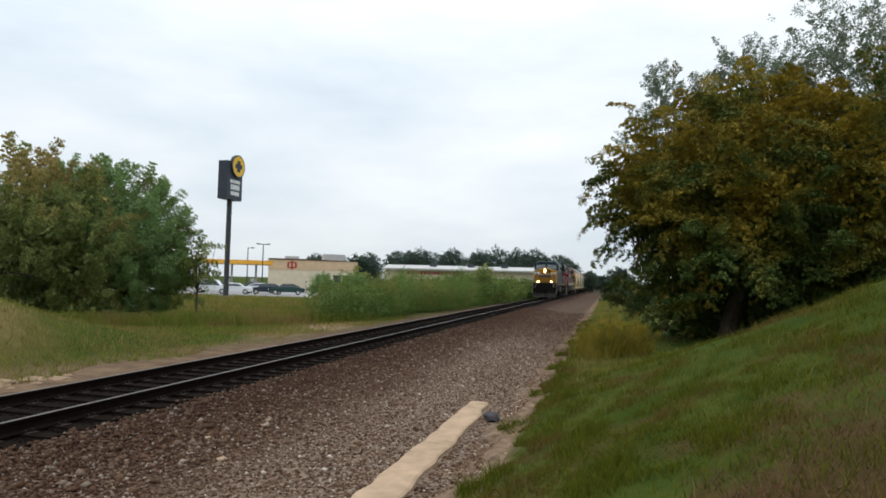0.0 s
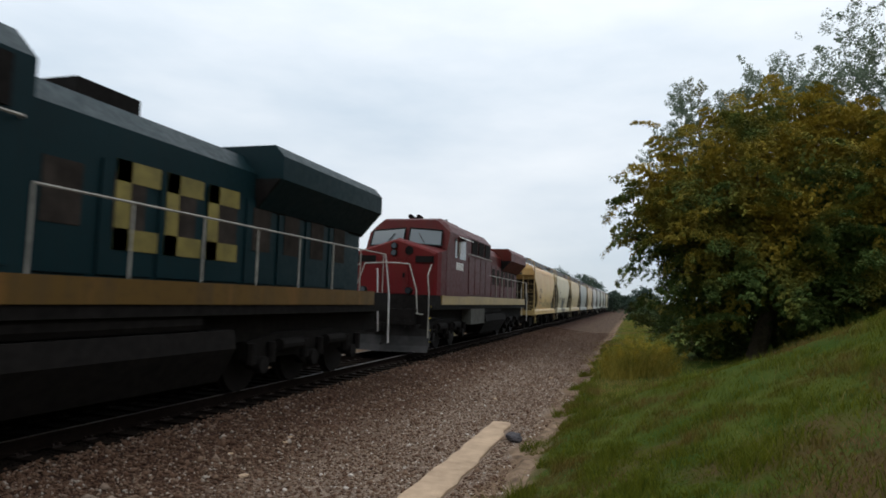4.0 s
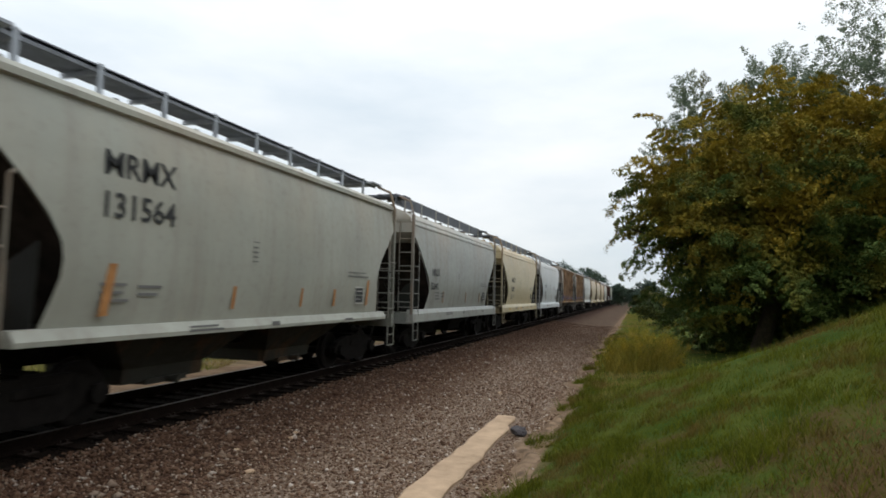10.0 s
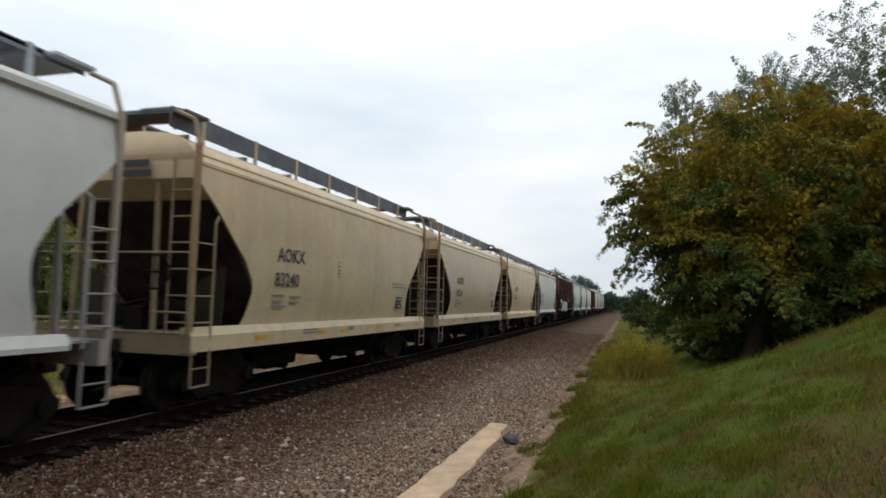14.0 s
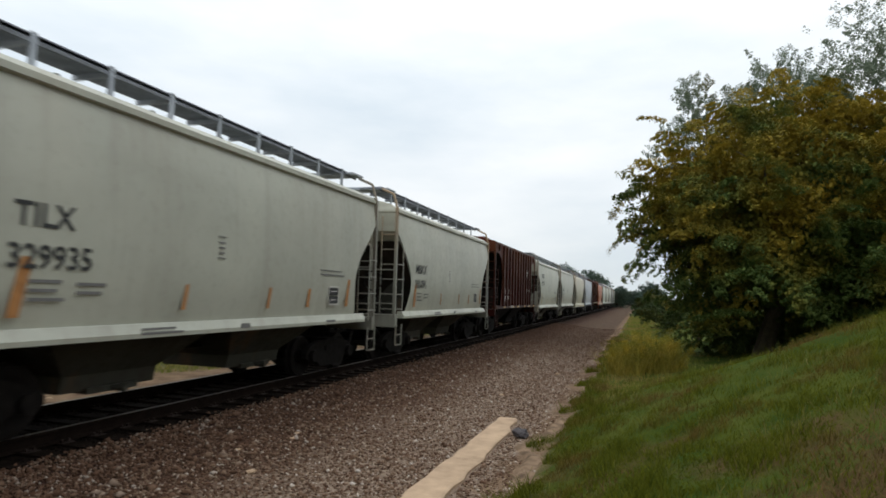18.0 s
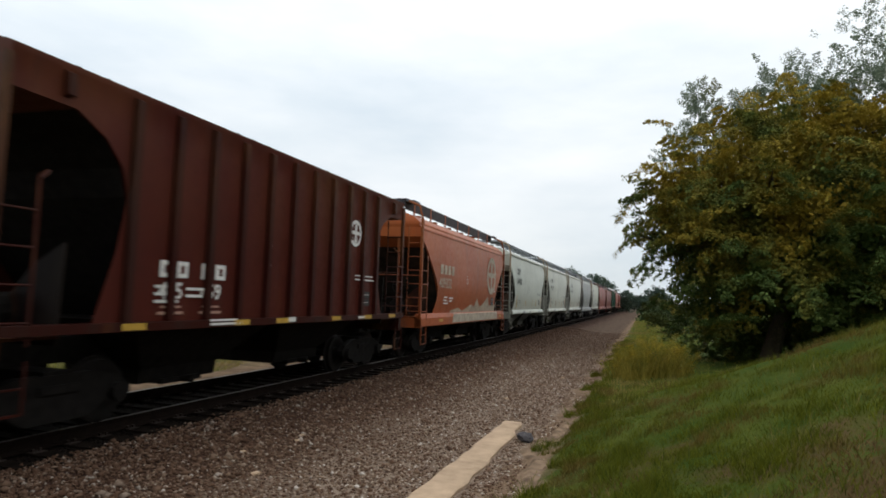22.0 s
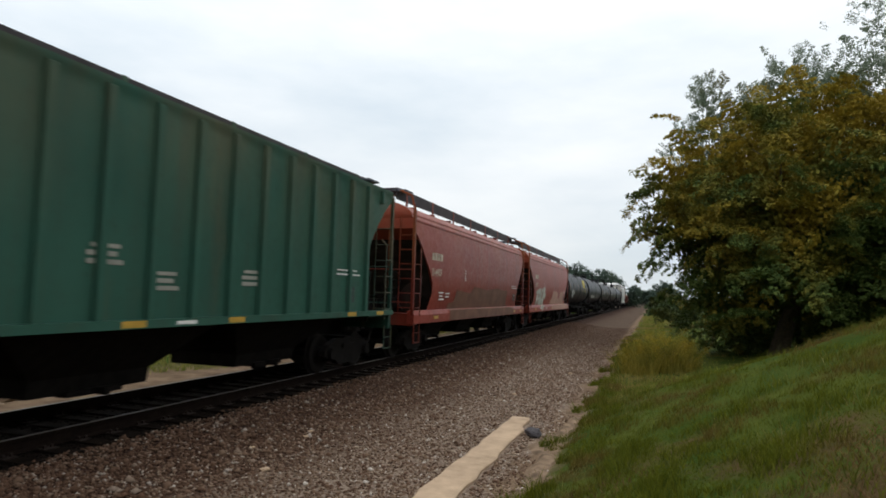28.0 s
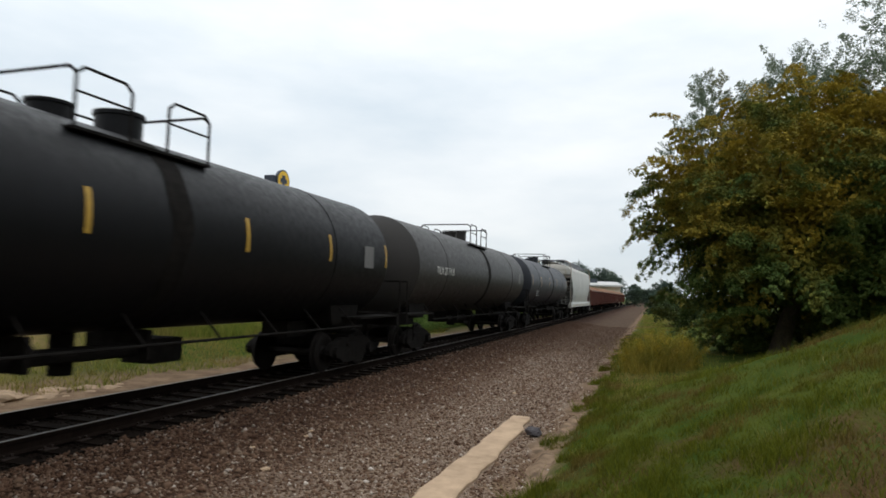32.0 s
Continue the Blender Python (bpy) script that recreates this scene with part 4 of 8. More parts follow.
            part("step_edge", shared(("step_edge", s), lambda: Mesh().box(min(s * 1.1, s * 1.5), max(s * 1.1, s * 1.5), -0.015, 0, 0.005, 0.045)), M["step_yellow"], step)
        part("handrail", Mesh().path([(s * 1.48, y(1.5), 0.55), (s * 1.48, y(1.5), 2.0), (s * 1.40, y(1.55), 2.55), (s * 1.30, y(2.25), 2.95)], 0.022), M["rail_paint"], loco)
        part("handrail", Mesh().path([(s * 1.12, y(1.45), 1.3), (s * 1.06, y(1.45), 2.1), (s * 0.78, y(1.5), 2.92), (0.0, y(1.5), 2.96)], 0.022), M["rail_paint"], loco)
        me = Mesh().tube((s * 1.46, y(10.7), 2.95), (s * 1.46, y(21.2), 2.95), 0.018)
        for k in range(8):
            me.tube((s * 1.46, y(10.7 + k * 1.48), D), (s * 1.46, y(10.7 + k * 1.48), 2.95), 0.016)
        part("handrail", me, M["rail_paint"], loco)
        part("rear_rail", Mesh().path([(s * 1.46, y(21.2), 2.95), (s * 1.48, y(21.5), 1.9), (s * 1.46, y(21.6), 0.6)], 0.022).path([(s * 1.1, y(21.55), 2.6), (s * 1.15, y(21.62), 0.9)], 0.022), M["white_ink"], loco)
        part("number_board", Mesh().box(min(s * 0.72, s * 1.36), max(s * 0.72, s * 1.36), y(2.25), y(2.34), 3.02, 3.24), M["white_ink"] if number else M["under"], loco)
        part("ditch_light", Mesh().tube((s * 0.80, y(1.56), D + 0.12), (s * 0.80, y(1.38), D + 0.12), 0.115, 14), M["under"], loco)
        part("ditch_lens", Mesh().tube((s * 0.80, y(1.39), D + 0.12), (s * 0.80, y(1.365), D + 0.12), 0.095, 14), M["lamp_on"] if lit else M["glass"], loco)
    for z in (3.34, 3.58):
        part("headlight", Mesh().tube((-0.06, y(2.40), z), (-0.06, y(2.22), z), 0.115, 16), M["under"], loco)
        part("headlight_lens", Mesh().tube((-0.06, y(2.23), z), (-0.06, y(2.205), z), 0.09, 16), M["lamp_on"] if lit else M["glass"], loco)
    part("class_light", Mesh().tube((0.48, y(2.40), 3.42), (0.48, y(2.26), 3.42), 0.15, 12), M["under"], loco)
    if number:
        for s in (-1, 1):
            me = letters(number, 0.24, 0.006)
            m = Matrix.Translation((s * 1.04 - 0.22, y(2.243), 3.045)) @ pose(0, 0, 0, 90)
            part("number", me, M["ink"], loco, "", m)
    return loco


M["step_yellow"] = simple("step_edge_yellow", (0.65, 0.50, 0.05), 0.6, 0, 0.2, 10, 0)
M["rail_paint"] = simple("handrail_paint", (0.30, 0.28, 0.24), 0.5, 0.1, 0.3, 8, 0)
M["plow"] = simple("scuffed_plow_steel", (0.020, 0.018, 0.017), 0.6, 0.1, 0.5, 2.5, 0.3, gloss=0.2)
M["hose"] = simple("rubber_hose", (0.012, 0.011, 0.011), 0.7, 0, 0.3, 9, 0)
M["box_grey"] = simple("dusty_grey_paint", (0.075, 0.072, 0.062), 0.8, 0, 0.3, 3, 0.1, gloss=0.1)
# grey base colour stands for reflected sky and a light cab interior
M["cab_glass_sky"] = simple("sky_grey_cab_glass", (0.075, 0.088, 0.092), 0.08, 0, 0.0, 1, 0, gloss=0.5)
M["cab_glass_sky"].node_tree.nodes["Principled BSDF"].inputs["IOR"].default_value = 1.55
M["lamp_on"] = simple("headlight_glow", (1.0, 0.85, 0.6), 0.3, 0, 0, 1, 0, (1.0, 0.62, 0.22, 14.0))


# ---------------------------------------------------------------- the train
BROWN = (0.084, 0.0175, 0.0115)
TRAIN = []  # thing, place of its middle along the track at the start


def couple(car, a, b):
    TRAIN.append((car, (a + b) / 2))
    return car


lead = couple(locomotive("dark blue diesel locomotive with a mustard yellow nose and lit headlights", paint((0.31, 0.145, 0.012), 0.2, 0.6),
                         paint((0.007, 0.023, 0.027), 0.0, 0.08), paint((0.007, 0.023, 0.027), 0.0, 0.08), paint((0.13, 0.075, 0.022), 0.3, 0.7), True, "464"), 80.25, 102.95)
second = couple(locomotive("dark red diesel locomotive coupled behind the lead engine", paint((0.13, 0.012, 0.013), 0.05, 0.4), paint((0.085, 0.010, 0.011), 0.05, 0.4),
                           paint((0.10, 0.011, 0.011), 0.05, 0.4), paint((0.40, 0.27, 0.08), 0.2, 0.6), False), 103.7, 126.6)

CARS = {}
CARS[1] = couple(hopper(12.99, (0.68, 0.47, 0.17), "smooth", "rust-streaked tan covered hopper with dull graffiti along its side", "AOKX", "83266", 0.9, 0.4, 2), 127.55, 140.54)
CARS[2] = couple(hopper(12.95, (0.62, 0.53, 0.33), "smooth", "off-white covered hopper with black graffiti low on its side", "SJRX", "83022", 0.15, 0.4, 2), 140.54, 153.49)
CARS[3] = couple(hopper(12.76, (0.61, 0.48, 0.25), "smooth", "cream-yellow covered hopper with a faded pale sill", "AOKX", "83235", 0.42, 0.35, 2), 153.49, 166.25)
CARS[4] = couple(hopper(13.25, (0.38, 0.39, 0.36), "smooth", "grey covered hopper with black stencilled marks", "NRLX", "32676", 0.12, 0.4, 2), 166.25, 179.50)
CARS[5] = couple(hopper(13.05, (0.58, 0.43, 0.23), "smooth", "tan covered hopper with rust running down from its roof", "AOKX", "83222", 0.45, 0.35, 2), 179.50, 192.55)
CARS[6] = couple(hopper(12.85, (0.47, 0.46, 0.43), "smooth", "light grey covered hopper with brown stain streaks", "CRDX", "21133", 0.15, 0.35, 2), 192.55, 205.40)
CARS[7] = couple(hopper(13.12, (0.40, 0.41, 0.36), "smooth", "dull grey-green covered hopper with a stained lower sill", "NRLX", "32630", 0.15, 0.5, 2), 205.40, 218.52)
CARS[8] = couple(hopper(13.01, (0.44, 0.44, 0.37), "modern", "pale grey covered hopper with open hopper bays below", "MRMX", "131564", 0.12, 0.35, 2), 218.52, 231.53)
CARS[9] = couple(hopper(13.02, (0.38, 0.39, 0.35), "smooth", "grey covered hopper with dark streaks down its side", "NRLX", "32640", 0.15, 0.5, 2), 231.53, 244.55)
CARS[10] = couple(hopper(12.78, (0.60, 0.50, 0.30), "smooth", "pale yellow covered hopper with a rusty end platform", "AOKX", "83239", 0.25, 0.3, 2), 244.55, 257.33)
CARS[11] = couple(hopper(12.79, (0.55, 0.57, 0.57), "smooth", "white covered hopper with faint brown streaks", "CRDX", "22279", 0.12, 0.3, 2), 257.33, 270.12)
CARS[12] = couple(hopper(12.69, (0.43, 0.42, 0.38), "ribbed", "grey ribbed hopper with a blue stripe and heavy rust", "", "", 0.34, 0.35, 2, light_board=True), 270.32, 283.01)
CARS[13] = couple(hopper(12.69, (0.44, 0.43, 0.39), "ribbed", "grey ribbed hopper with a blue stripe and rust along the posts", "", "", 0.28, 0.35, 2, light_board=True), 283.11, 295.80)
CARS[14] = couple(hopper(12.88, (0.58, 0.58, 0.54), "modern", "clean white covered hopper with open bays", "NRLX", "34286", 0.06, 0.2, 2), 295.50, 308.38)
CARS[15] = couple(hopper(12.97, (0.55, 0.44, 0.27), "smooth", "tan covered hopper with a pale sill", "AOKX", "83240", 0.25, 0.3, 2), 308.38, 321.35)
CARS[16] = couple(hopper(12.97, (0.55, 0.43, 0.27), "smooth", "tan covered hopper with a pale sill", "AOKX", "83214", 0.3, 0.3, 2), 321.35, 334.32)
CARS[17] = couple(hopper(12.78, (0.58, 0.43, 0.24), "smooth", "orange-tan covered hopper with rust along its top edge", "AOKX", "83251", 0.4, 0.35, 2), 334.32, 347.10)
CARS[18] = couple(hopper(12.87, (0.50, 0.48, 0.42), "modern", "light grey covered hopper with dark stencils", "SOXX", "33132", 0.15, 0.4, 2), 347.10, 359.97)
CARS[19] = couple(hopper(17.78, BROWN, "ribbed", "long brown ribbed hopper with large white graffiti", "", "", 0.1, 0.35, 3, ink=M["white_ink"]), 359.97, 377.75)
CARS[20] = couple(hopper(12.87, (0.49, 0.50, 0.40), "modern", "pale green-grey covered hopper with blue graffiti along its sill", "MBKX", "101046", 0.06, 0.3, 2), 377.75, 390.62)
CARS[21] = couple(hopper(12.58, (0.50, 0.50, 0.41), "modern", "pale green-grey covered hopper with orange tabs", "TILX", "329935", 0.05, 0.25, 2), 390.62, 403.20)
CARS[22] = couple(hopper(12.37, (0.52, 0.52, 0.42), "modern", "pale grey covered hopper with a tall white ladder", "MBKX", "101091", 0.05, 0.25, 2), 403.20, 415.57)
CARS[23] = couple(hopper(12.97, BROWN, "ribbed", "red-brown ribbed hopper with white stencils and roof hatches", "", "", 0.1, 0.3, 2, ink=M["white_ink"]), 415.57, 428.54)
CARS[24] = couple(hopper(12.47, (0.48, 0.48, 0.38), "modern", "pale olive-grey covered hopper with a yellow tab", "AOKX", "493701", 0.06, 0.35, 2), 428.54, 441.01)
CARS[25] = couple(hopper(12.47, (0.49, 0.49, 0.40), "modern", "pale grey covered hopper with orange streaks low on its side", "MBKX", "101506", 0.08, 0.3, 2), 441.01, 453.48)
CARS[26] = couple(hopper(12.57, (0.52, 0.48, 0.35), "smooth", "cream covered hopper with a worn yellow sill", "WSOX", "2091", 0.25, 0.4, 2), 453.48, 466.05)
CARS[27] = couple(hopper(12.81, (0.49, 0.52, 0.55), "modern", "clean bluish-white covered hopper with yellow reflectors", "GBRX", "69243", 0.03, 0.15, 2), 466.05, 478.86)
CARS[28] = couple(hopper(12.91, BROWN, "ribbed", "red-brown ribbed hopper with white stencils", "", "", 0.1, 0.3, 2, ink=M["white_ink"]), 478.86, 491.77)
CARS[29] = couple(hopper(13.12, (0.45, 0.105, 0.03), "smooth", "orange-red covered hopper with a round white emblem", "", "", 0.2, 0.35, 2, ink=M["white_ink"]), 491.77, 504.89)
CARS[30] = couple(hopper(12.41, (0.55, 0.56, 0.47), "modern", "clean pale grey covered hopper with tall black stencils", "CBFX", "314578", 0.03, 0.2, 2), 504.89, 517.30)
CARS[31] = couple(hopper(12.61, (0.54, 0.54, 0.45), "modern", "pale grey covered hopper with orange tabs", "AOKX", "499029", 0.05, 0.25, 2), 517.30, 529.91)
CARS[32] = couple(hopper(12.40, (0.54, 0.54, 0.46), "modern", "pale grey covered hopper beside a darker one", "AOKX", "499328", 0.05, 0.25, 2), 529.91, 542.31)
CARS[33] = couple(hopper(12.81, (0.30, 0.30, 0.285), "smooth", "blue-grey covered hopper with small white symbols", "CRDX", "20094", 0.08, 0.45, 2), 542.31, 555.12)
CARS[34] = couple(hopper(12.66, (0.58, 0.57, 0.47), "modern", "off-white covered hopper with outlined graffiti near its sill", "CBFX", "314523", 0.03, 0.2, 2), 555.12, 567.78)
CARS[35] = couple(hopper(17.87, (0.27, 0.043, 0.027), "smooth", "long faded red covered hopper", "", "", 0.1, 0.3, 3, ink=M["white_ink"]), 567.78, 585.65)
CARS[36] = couple(hopper(17.87, (0.20, 0.038, 0.027), "smooth", "long dark red covered hopper", "", "", 0.1, 0.35, 3, ink=M["white_ink"]), 585.65, 603.52)
CARS[37] = couple(hopper(17.77, (0.042, 0.115, 0.082), "ribbed", "long green ribbed hopper with faded white print", "", "", 0.12, 0.35, 3, light_board=True, ink=M["white_ink"]), 603.52, 621.29)
CARS[38] = couple(hopper(17.31, (0.29, 0.046, 0.027), "smooth", "long red covered hopper with a pale worn band along its side", "", "", 0.15, 0.35, 3, ink=M["white_ink"]), 621.29, 638.60)
CARS[39] = couple(hopper(17.95, (0.29, 0.046, 0.027), "smooth", "long red covered hopper with pale painted-out patches", "", "", 0.15, 0.35, 3, ink=M["white_ink"]), 638.60, 656.55)
CARS[40] = couple(tank_car(17.1, (0.009, 0.009, 0.010), "glossy black tank car with yellow stripes and a yellow emblem"), 656.35, 673.40)
CARS[41] = couple(tank_car(17.5, (0.016, 0.017, 0.020), "dark grey tank car with pale graffiti", False), 673.05, 690.55)
CARS[42] = couple(tank_car(18.2, (0.009, 0.009, 0.010), "black tank car with yellow stripes"), 690.55, 708.75)
CARS[43] = couple(tank_car(17.8, (0.045, 0.041, 0.038), "dusty dark grey tank car", False), 708.75, 726.55)
CARS[44] = couple(tank_car(17.6, (0.04, 0.042, 0.05), "dark blue-grey tank car"), 726.55, 744.15)
CARS[45] = couple(hopper(17.6, (0.5, 0.5, 0.46), "smooth", "long off-white covered hopper behind the tank cars", "", "", 0.1, 0.3, 3), 744.15, 761.75)
CARS[46] = couple(gondola(17.0, (0.13, 0.045, 0.035), "red-brown gondola car heaped with rusty scrap"), 761.75, 778.75)
CARS[47] = couple(gondola(17.0, (0.13, 0.045, 0.035), "red-brown gondola car heaped with rusty scrap"), 778.75, 795.75)
CARS[48] = couple(gondola(17.0, (0.13, 0.045, 0.035), "red-brown gondola car heaped with rusty scrap"), 795.75, 812.75)
CARS[49] = couple(gondola(17.0, (0.13, 0.045, 0.035), "red-brown gondola car heaped with rusty scrap"), 812.75, 829.75)
CARS[50] = couple(gondola(17.0, (0.13, 0.045, 0.035), "red-brown gondola car heaped with rusty scrap"), 829.75, 846.75)


# ---- emblems, numbers and graffiti of single vehicles
M["graffiti_white"] = simple("spray_white", (0.50, 0.50, 0.47), 0.6, 0, 0.2, 6, 0)
M["graffiti_teal"] = simple("spray_teal", (0.060, 0.105, 0.112), 0.6, 0, 0.3, 3, 0)
M["graffiti_blue"] = simple("spray_blue", (0.03, 0.14, 0.26), 0.6, 0, 0.25, 6, 0)
M["graffiti_black"] = simple("spray_black", (0.035, 0.035, 0.04), 0.6, 0, 0.3, 6, 0)
M["graffiti_grey"] = simple("spray_grey", (0.26, 0.25, 0.21), 0.7, 0, 0.3, 2, 0)
M["graffiti_olive"] = simple("spray_olive", (0.20, 0.20, 0.13), 0.7, 0, 0.3, 4, 0)
M["blue_stripe"] = simple("faded_blue_stripe", (0.045, 0.075, 0.26), 0.6, 0, 0.3, 2.5, 0)
M["tab_orange"] = simple("orange_tab", (0.33, 0.15, 0.05), 0.6, 0, 0.25, 8, 0)
M["stain"] = simple("brown_run_stain", (0.24, 0.15, 0.09), 0.8, 0, 0.3, 6, 0)
M["emblem_yellow"] = simple("emblem_yellow", (0.50, 0.38, 0.05), 0.6, 0, 0.25, 5, 0)
M["emblem_grey"] = simple("grey_car_paint", (0.33, 0.31, 0.27), 0.6, 0, 0.2, 3, 0)
M["emblem_gap"] = simple("brown_car_paint", (0.08, 0.019, 0.013), 0.6, 0, 0.2, 3, 0)
M["faded_yellow"] = simple("faded_yellow_paint", (0.16, 0.125, 0.03), 0.6, 0, 0.3, 3, 0)
M["patch_brown"] = simple("primer_brown_patch", (0.150, 0.070, 0.042), 0.75, 0, 0.25, 2, 0)
M["graffiti_bone"] = simple("spray_bone_white", (0.33, 0.33, 0.27), 0.7, 0, 0.3, 2.5, 0)
M["patch_pale"] = simple("painted_out_patch", (0.33, 0.19, 0.14), 0.7, 0, 0.2, 3, 0)


def decal(car, table, outline, material, name="graffiti", lift=0.006, sill=True):
    """Paint on a car's side within an outline of (y, z) points, laid over the plates and the sill in level strips."""
    zs = [p[1] for p in outline]
    n = max(4, int((max(zs) - min(zs)) / 0.035))
    levels = np.linspace(min(zs) + 1e-4, max(zs) - 1e-4, n + 1)

    def cuts(z):
        out = []
        for (y0, z0), (y1, z1) in zip(outline, outline[1:] + outline[:1]):
            if (z0 <= z) != (z1 <= z):
                out.append(y0 + (z - z0) / (z1 - z0) * (y1 - y0))
        return sorted(out)

    def at(z):
        return (1.570 if sill and z < 1.30 else side_x(table, z) + 0.012) + lift

    me = Mesh()
    for a, b in zip(levels, levels[1:]):
        lo, hi = cuts(a), cuts(b)
        if len(lo) != len(hi):
            lo = hi = cuts((a + b) / 2)
        for k in range(0, len(lo) - 1, 2):
            i = len(me.v)
            me.v += [(at(a), lo[k], a), (at(a), lo[k + 1], a), (at(b), hi[k + 1], b), (at(b), hi[k], b)]
            me.f.append((i, i + 1, i + 2, i + 3))
    return part(name, me, material, car)


def place(outline, y, z, w, h):
    """An outline drawn in the unit square, put to its place."""
    return [(y + a * w, z + b * h) for a, b in outline]


# spray-can letter shapes in the unit square: the body and its counters
FAT = {
    "D": ([(0.0, 0.0), (0.7, 0.0), (1.0, 0.2), (1.0, 0.8), (0.7, 1.0), (0.05, 1.0)], [[(0.33, 0.14), (0.62, 0.14), (0.72, 0.28), (0.72, 0.72), (0.62, 0.86), (0.36, 0.86)]]),
    "U": ([(0.05, 0.12), (0.2, 0.0), (0.85, 0.0), (0.97, 0.12), (1.0, 1.0), (0.0, 1.0)], [[(0.36, 0.2), (0.66, 0.2), (0.68, 0.88), (0.34, 0.88)]]),
    "E": ([(0.0, 0.0), (1.0, 0.02), (0.97, 1.0), (0.03, 0.98)], [[(0.34, 0.16), (0.84, 0.16), (0.84, 0.42), (0.34, 0.42)], [(0.34, 0.58), (0.82, 0.58), (0.82, 0.84), (0.34, 0.84)]]),
    "R": ([(0.0, 0.0), (1.06, -0.06), (0.8, 0.45), (1.0, 0.62), (0.95, 1.0), (0.03, 1.0)], [[(0.32, 0.58), (0.7, 0.58), (0.7, 0.84), (0.32, 0.84)], [(0.34, 0.08), (0.66, 0.06), (0.5, 0.40), (0.36, 0.42)]]),
    "O": ([(0.1, 0.1), (0.5, -0.05), (0.95, 0.15), (1.05, 0.5), (0.85, 0.92), (0.4, 1.05), (0.0, 0.8), (-0.08, 0.4)], [[(0.4, 0.3), (0.65, 0.32), (0.66, 0.68), (0.42, 0.7)]]),
    "Z": ([(0.0, 0.0), (1.0, 0.04), (0.95, 0.35), (0.6, 0.38), (1.0, 0.75), (0.9, 1.0), (0.05, 0.95), (0.1, 0.62), (0.4, 0.6), (0.0, 0.25)], []),
}


def fat_letters(car, table, word, y, z, widths, h, body, counter):
    for k, (c, w) in enumerate(zip(word, widths)):
        shape, holes = FAT[c]
        decal(car, table, place(shape, y, z, w, h), body, "graffiti", 0.008 + 0.002 * (k % 2))
        for hole in holes:
            my, mz = sum(p[0] for p in hole) / len(hole), sum(p[1] for p in hole) / len(hole)
            hole = [(my + (a - my) * 1.22, mz + (b - mz) * 1.18) for a, b in hole]
            decal(car, table, place(hole, y, z, w, h), counter, "graffiti_counter", 0.014)
        y += w + 0.02


def scrawl(car, seed, y, z, w, h, n, material, x=1.552):
    part("graffiti", tag_mesh(seed, n, w, h), material, car, "", pose(x, y, z))


def slanted(car, y, z, h, lean, w, material, x=1.55, name="run_stain"):
    ring = [(y, z), (y + w, z), (y + w + lean, z + h), (y + lean, z + h)]
    part(name, Mesh().rings([[(x, a, b) for a, b in ring], [(x + 0.005, a, b) for a, b in ring]]), material, car)


# lead engine
lettering("464", 0.42, M["faded_yellow"], lead, 1.54, -6.45, 2.95, 0.01, "cab_number")
for k, w in enumerate((0.85, 0.85, 0.85)):
    ring = Mesh().box(0.99, 1.0, 1.2 + k * 1.0, 1.2 + k * 1.0 + w, 2.35, 2.65).box(0.99, 1.0, 1.2 + k * 1.0, 1.2 + k * 1.0 + 0.28, 2.35, 3.6).box(0.99, 1.0, 1.2 + k * 1.0, 1.2 + k * 1.0 + w, 3.3, 3.6)
    part("emblem_block", ring, M["faded_yellow"], lead)
for k, (a, b) in enumerate(((-0.74, -0.34), (-0.28, 0.12), (0.18, 0.62))):
    ring = [(a, 2.66), (b, 2.66), (b + 0.04, 2.98), (a + 0.04, 2.98)]
    part("nose_emblem", Mesh().rings([[(x, yy, z) for x, z in ring] for yy in (-8.925, -8.915)]), M["graffiti_black"], lead)
part("cab_door", Mesh().box(1.525, 1.538, -7.35, -6.75, 2.0, 3.6).box(1.538, 1.56, -6.85, -6.80, 2.6, 2.8), paint((0.006, 0.019, 0.023), 0.0, 0.08), lead)
slanted(lead, -6.45, 2.80, 0.10, 0.05, 0.75, M["tab_orange"], 1.536, "cab_stripe")
blocks(second, -6.6, 2.9, 1.534, [0.2, 0.2, 0.2, 0.2], 0.28, 0.06, M["white_ink"], "cab_number")
# old hoppers
def bubbles(car, seed, y, z, w, h, n, material, x=1.53, r=0.018):
    """Outlined bubble shapes in a row, sprayed as a single line."""
    rng = random.Random(seed)
    me = Mesh()
    for k in range(n):
        cy, cz = y + w * (k + 0.5) / n, z + h * 0.5
        a, b = w / n * rng.uniform(0.40, 0.55), h * rng.uniform(0.38, 0.5)
        lean, bump, ph = rng.uniform(-0.2, 0.3), rng.uniform(0.08, 0.22), rng.uniform(0, 6)
        pts = []
        for i in range(19):
            t = 2 * math.pi * i / 18
            m = 1 + bump * math.sin(3 * t + ph)
            pts.append((0, cy + a * m * math.cos(t) + lean * b * math.sin(t), cz + b * m * math.sin(t)))
        me.path(pts, r, 4)
        me.path([(0, cy - a * 0.2, cz - b * 0.2), (0, cy + a * 0.1, cz + b * rng.uniform(0.2, 0.5)), (0, cy + a * 0.3, cz - b * 0.1)], r, 4)
    lo = min(p[2] for p in me.v)
    for i, (px, py, pz) in enumerate(me.v):
        me.v[i] = ((0.004 if px > 0 else 0.0) + 0.10 * min(0.45, pz - lo), py, pz)
    part("graffiti", me, material, car, "", pose(x, 0, 0))


bubbles(CARS[1], 4, -0.6, 1.42, 1.3, 0.72, 2, M["graffiti_olive"], 1.475, 0.02)
bubbles(CARS[1], 5, 0.7, 1.42, 1.6, 0.42, 5, M["graffiti_olive"], 1.475, 0.015)
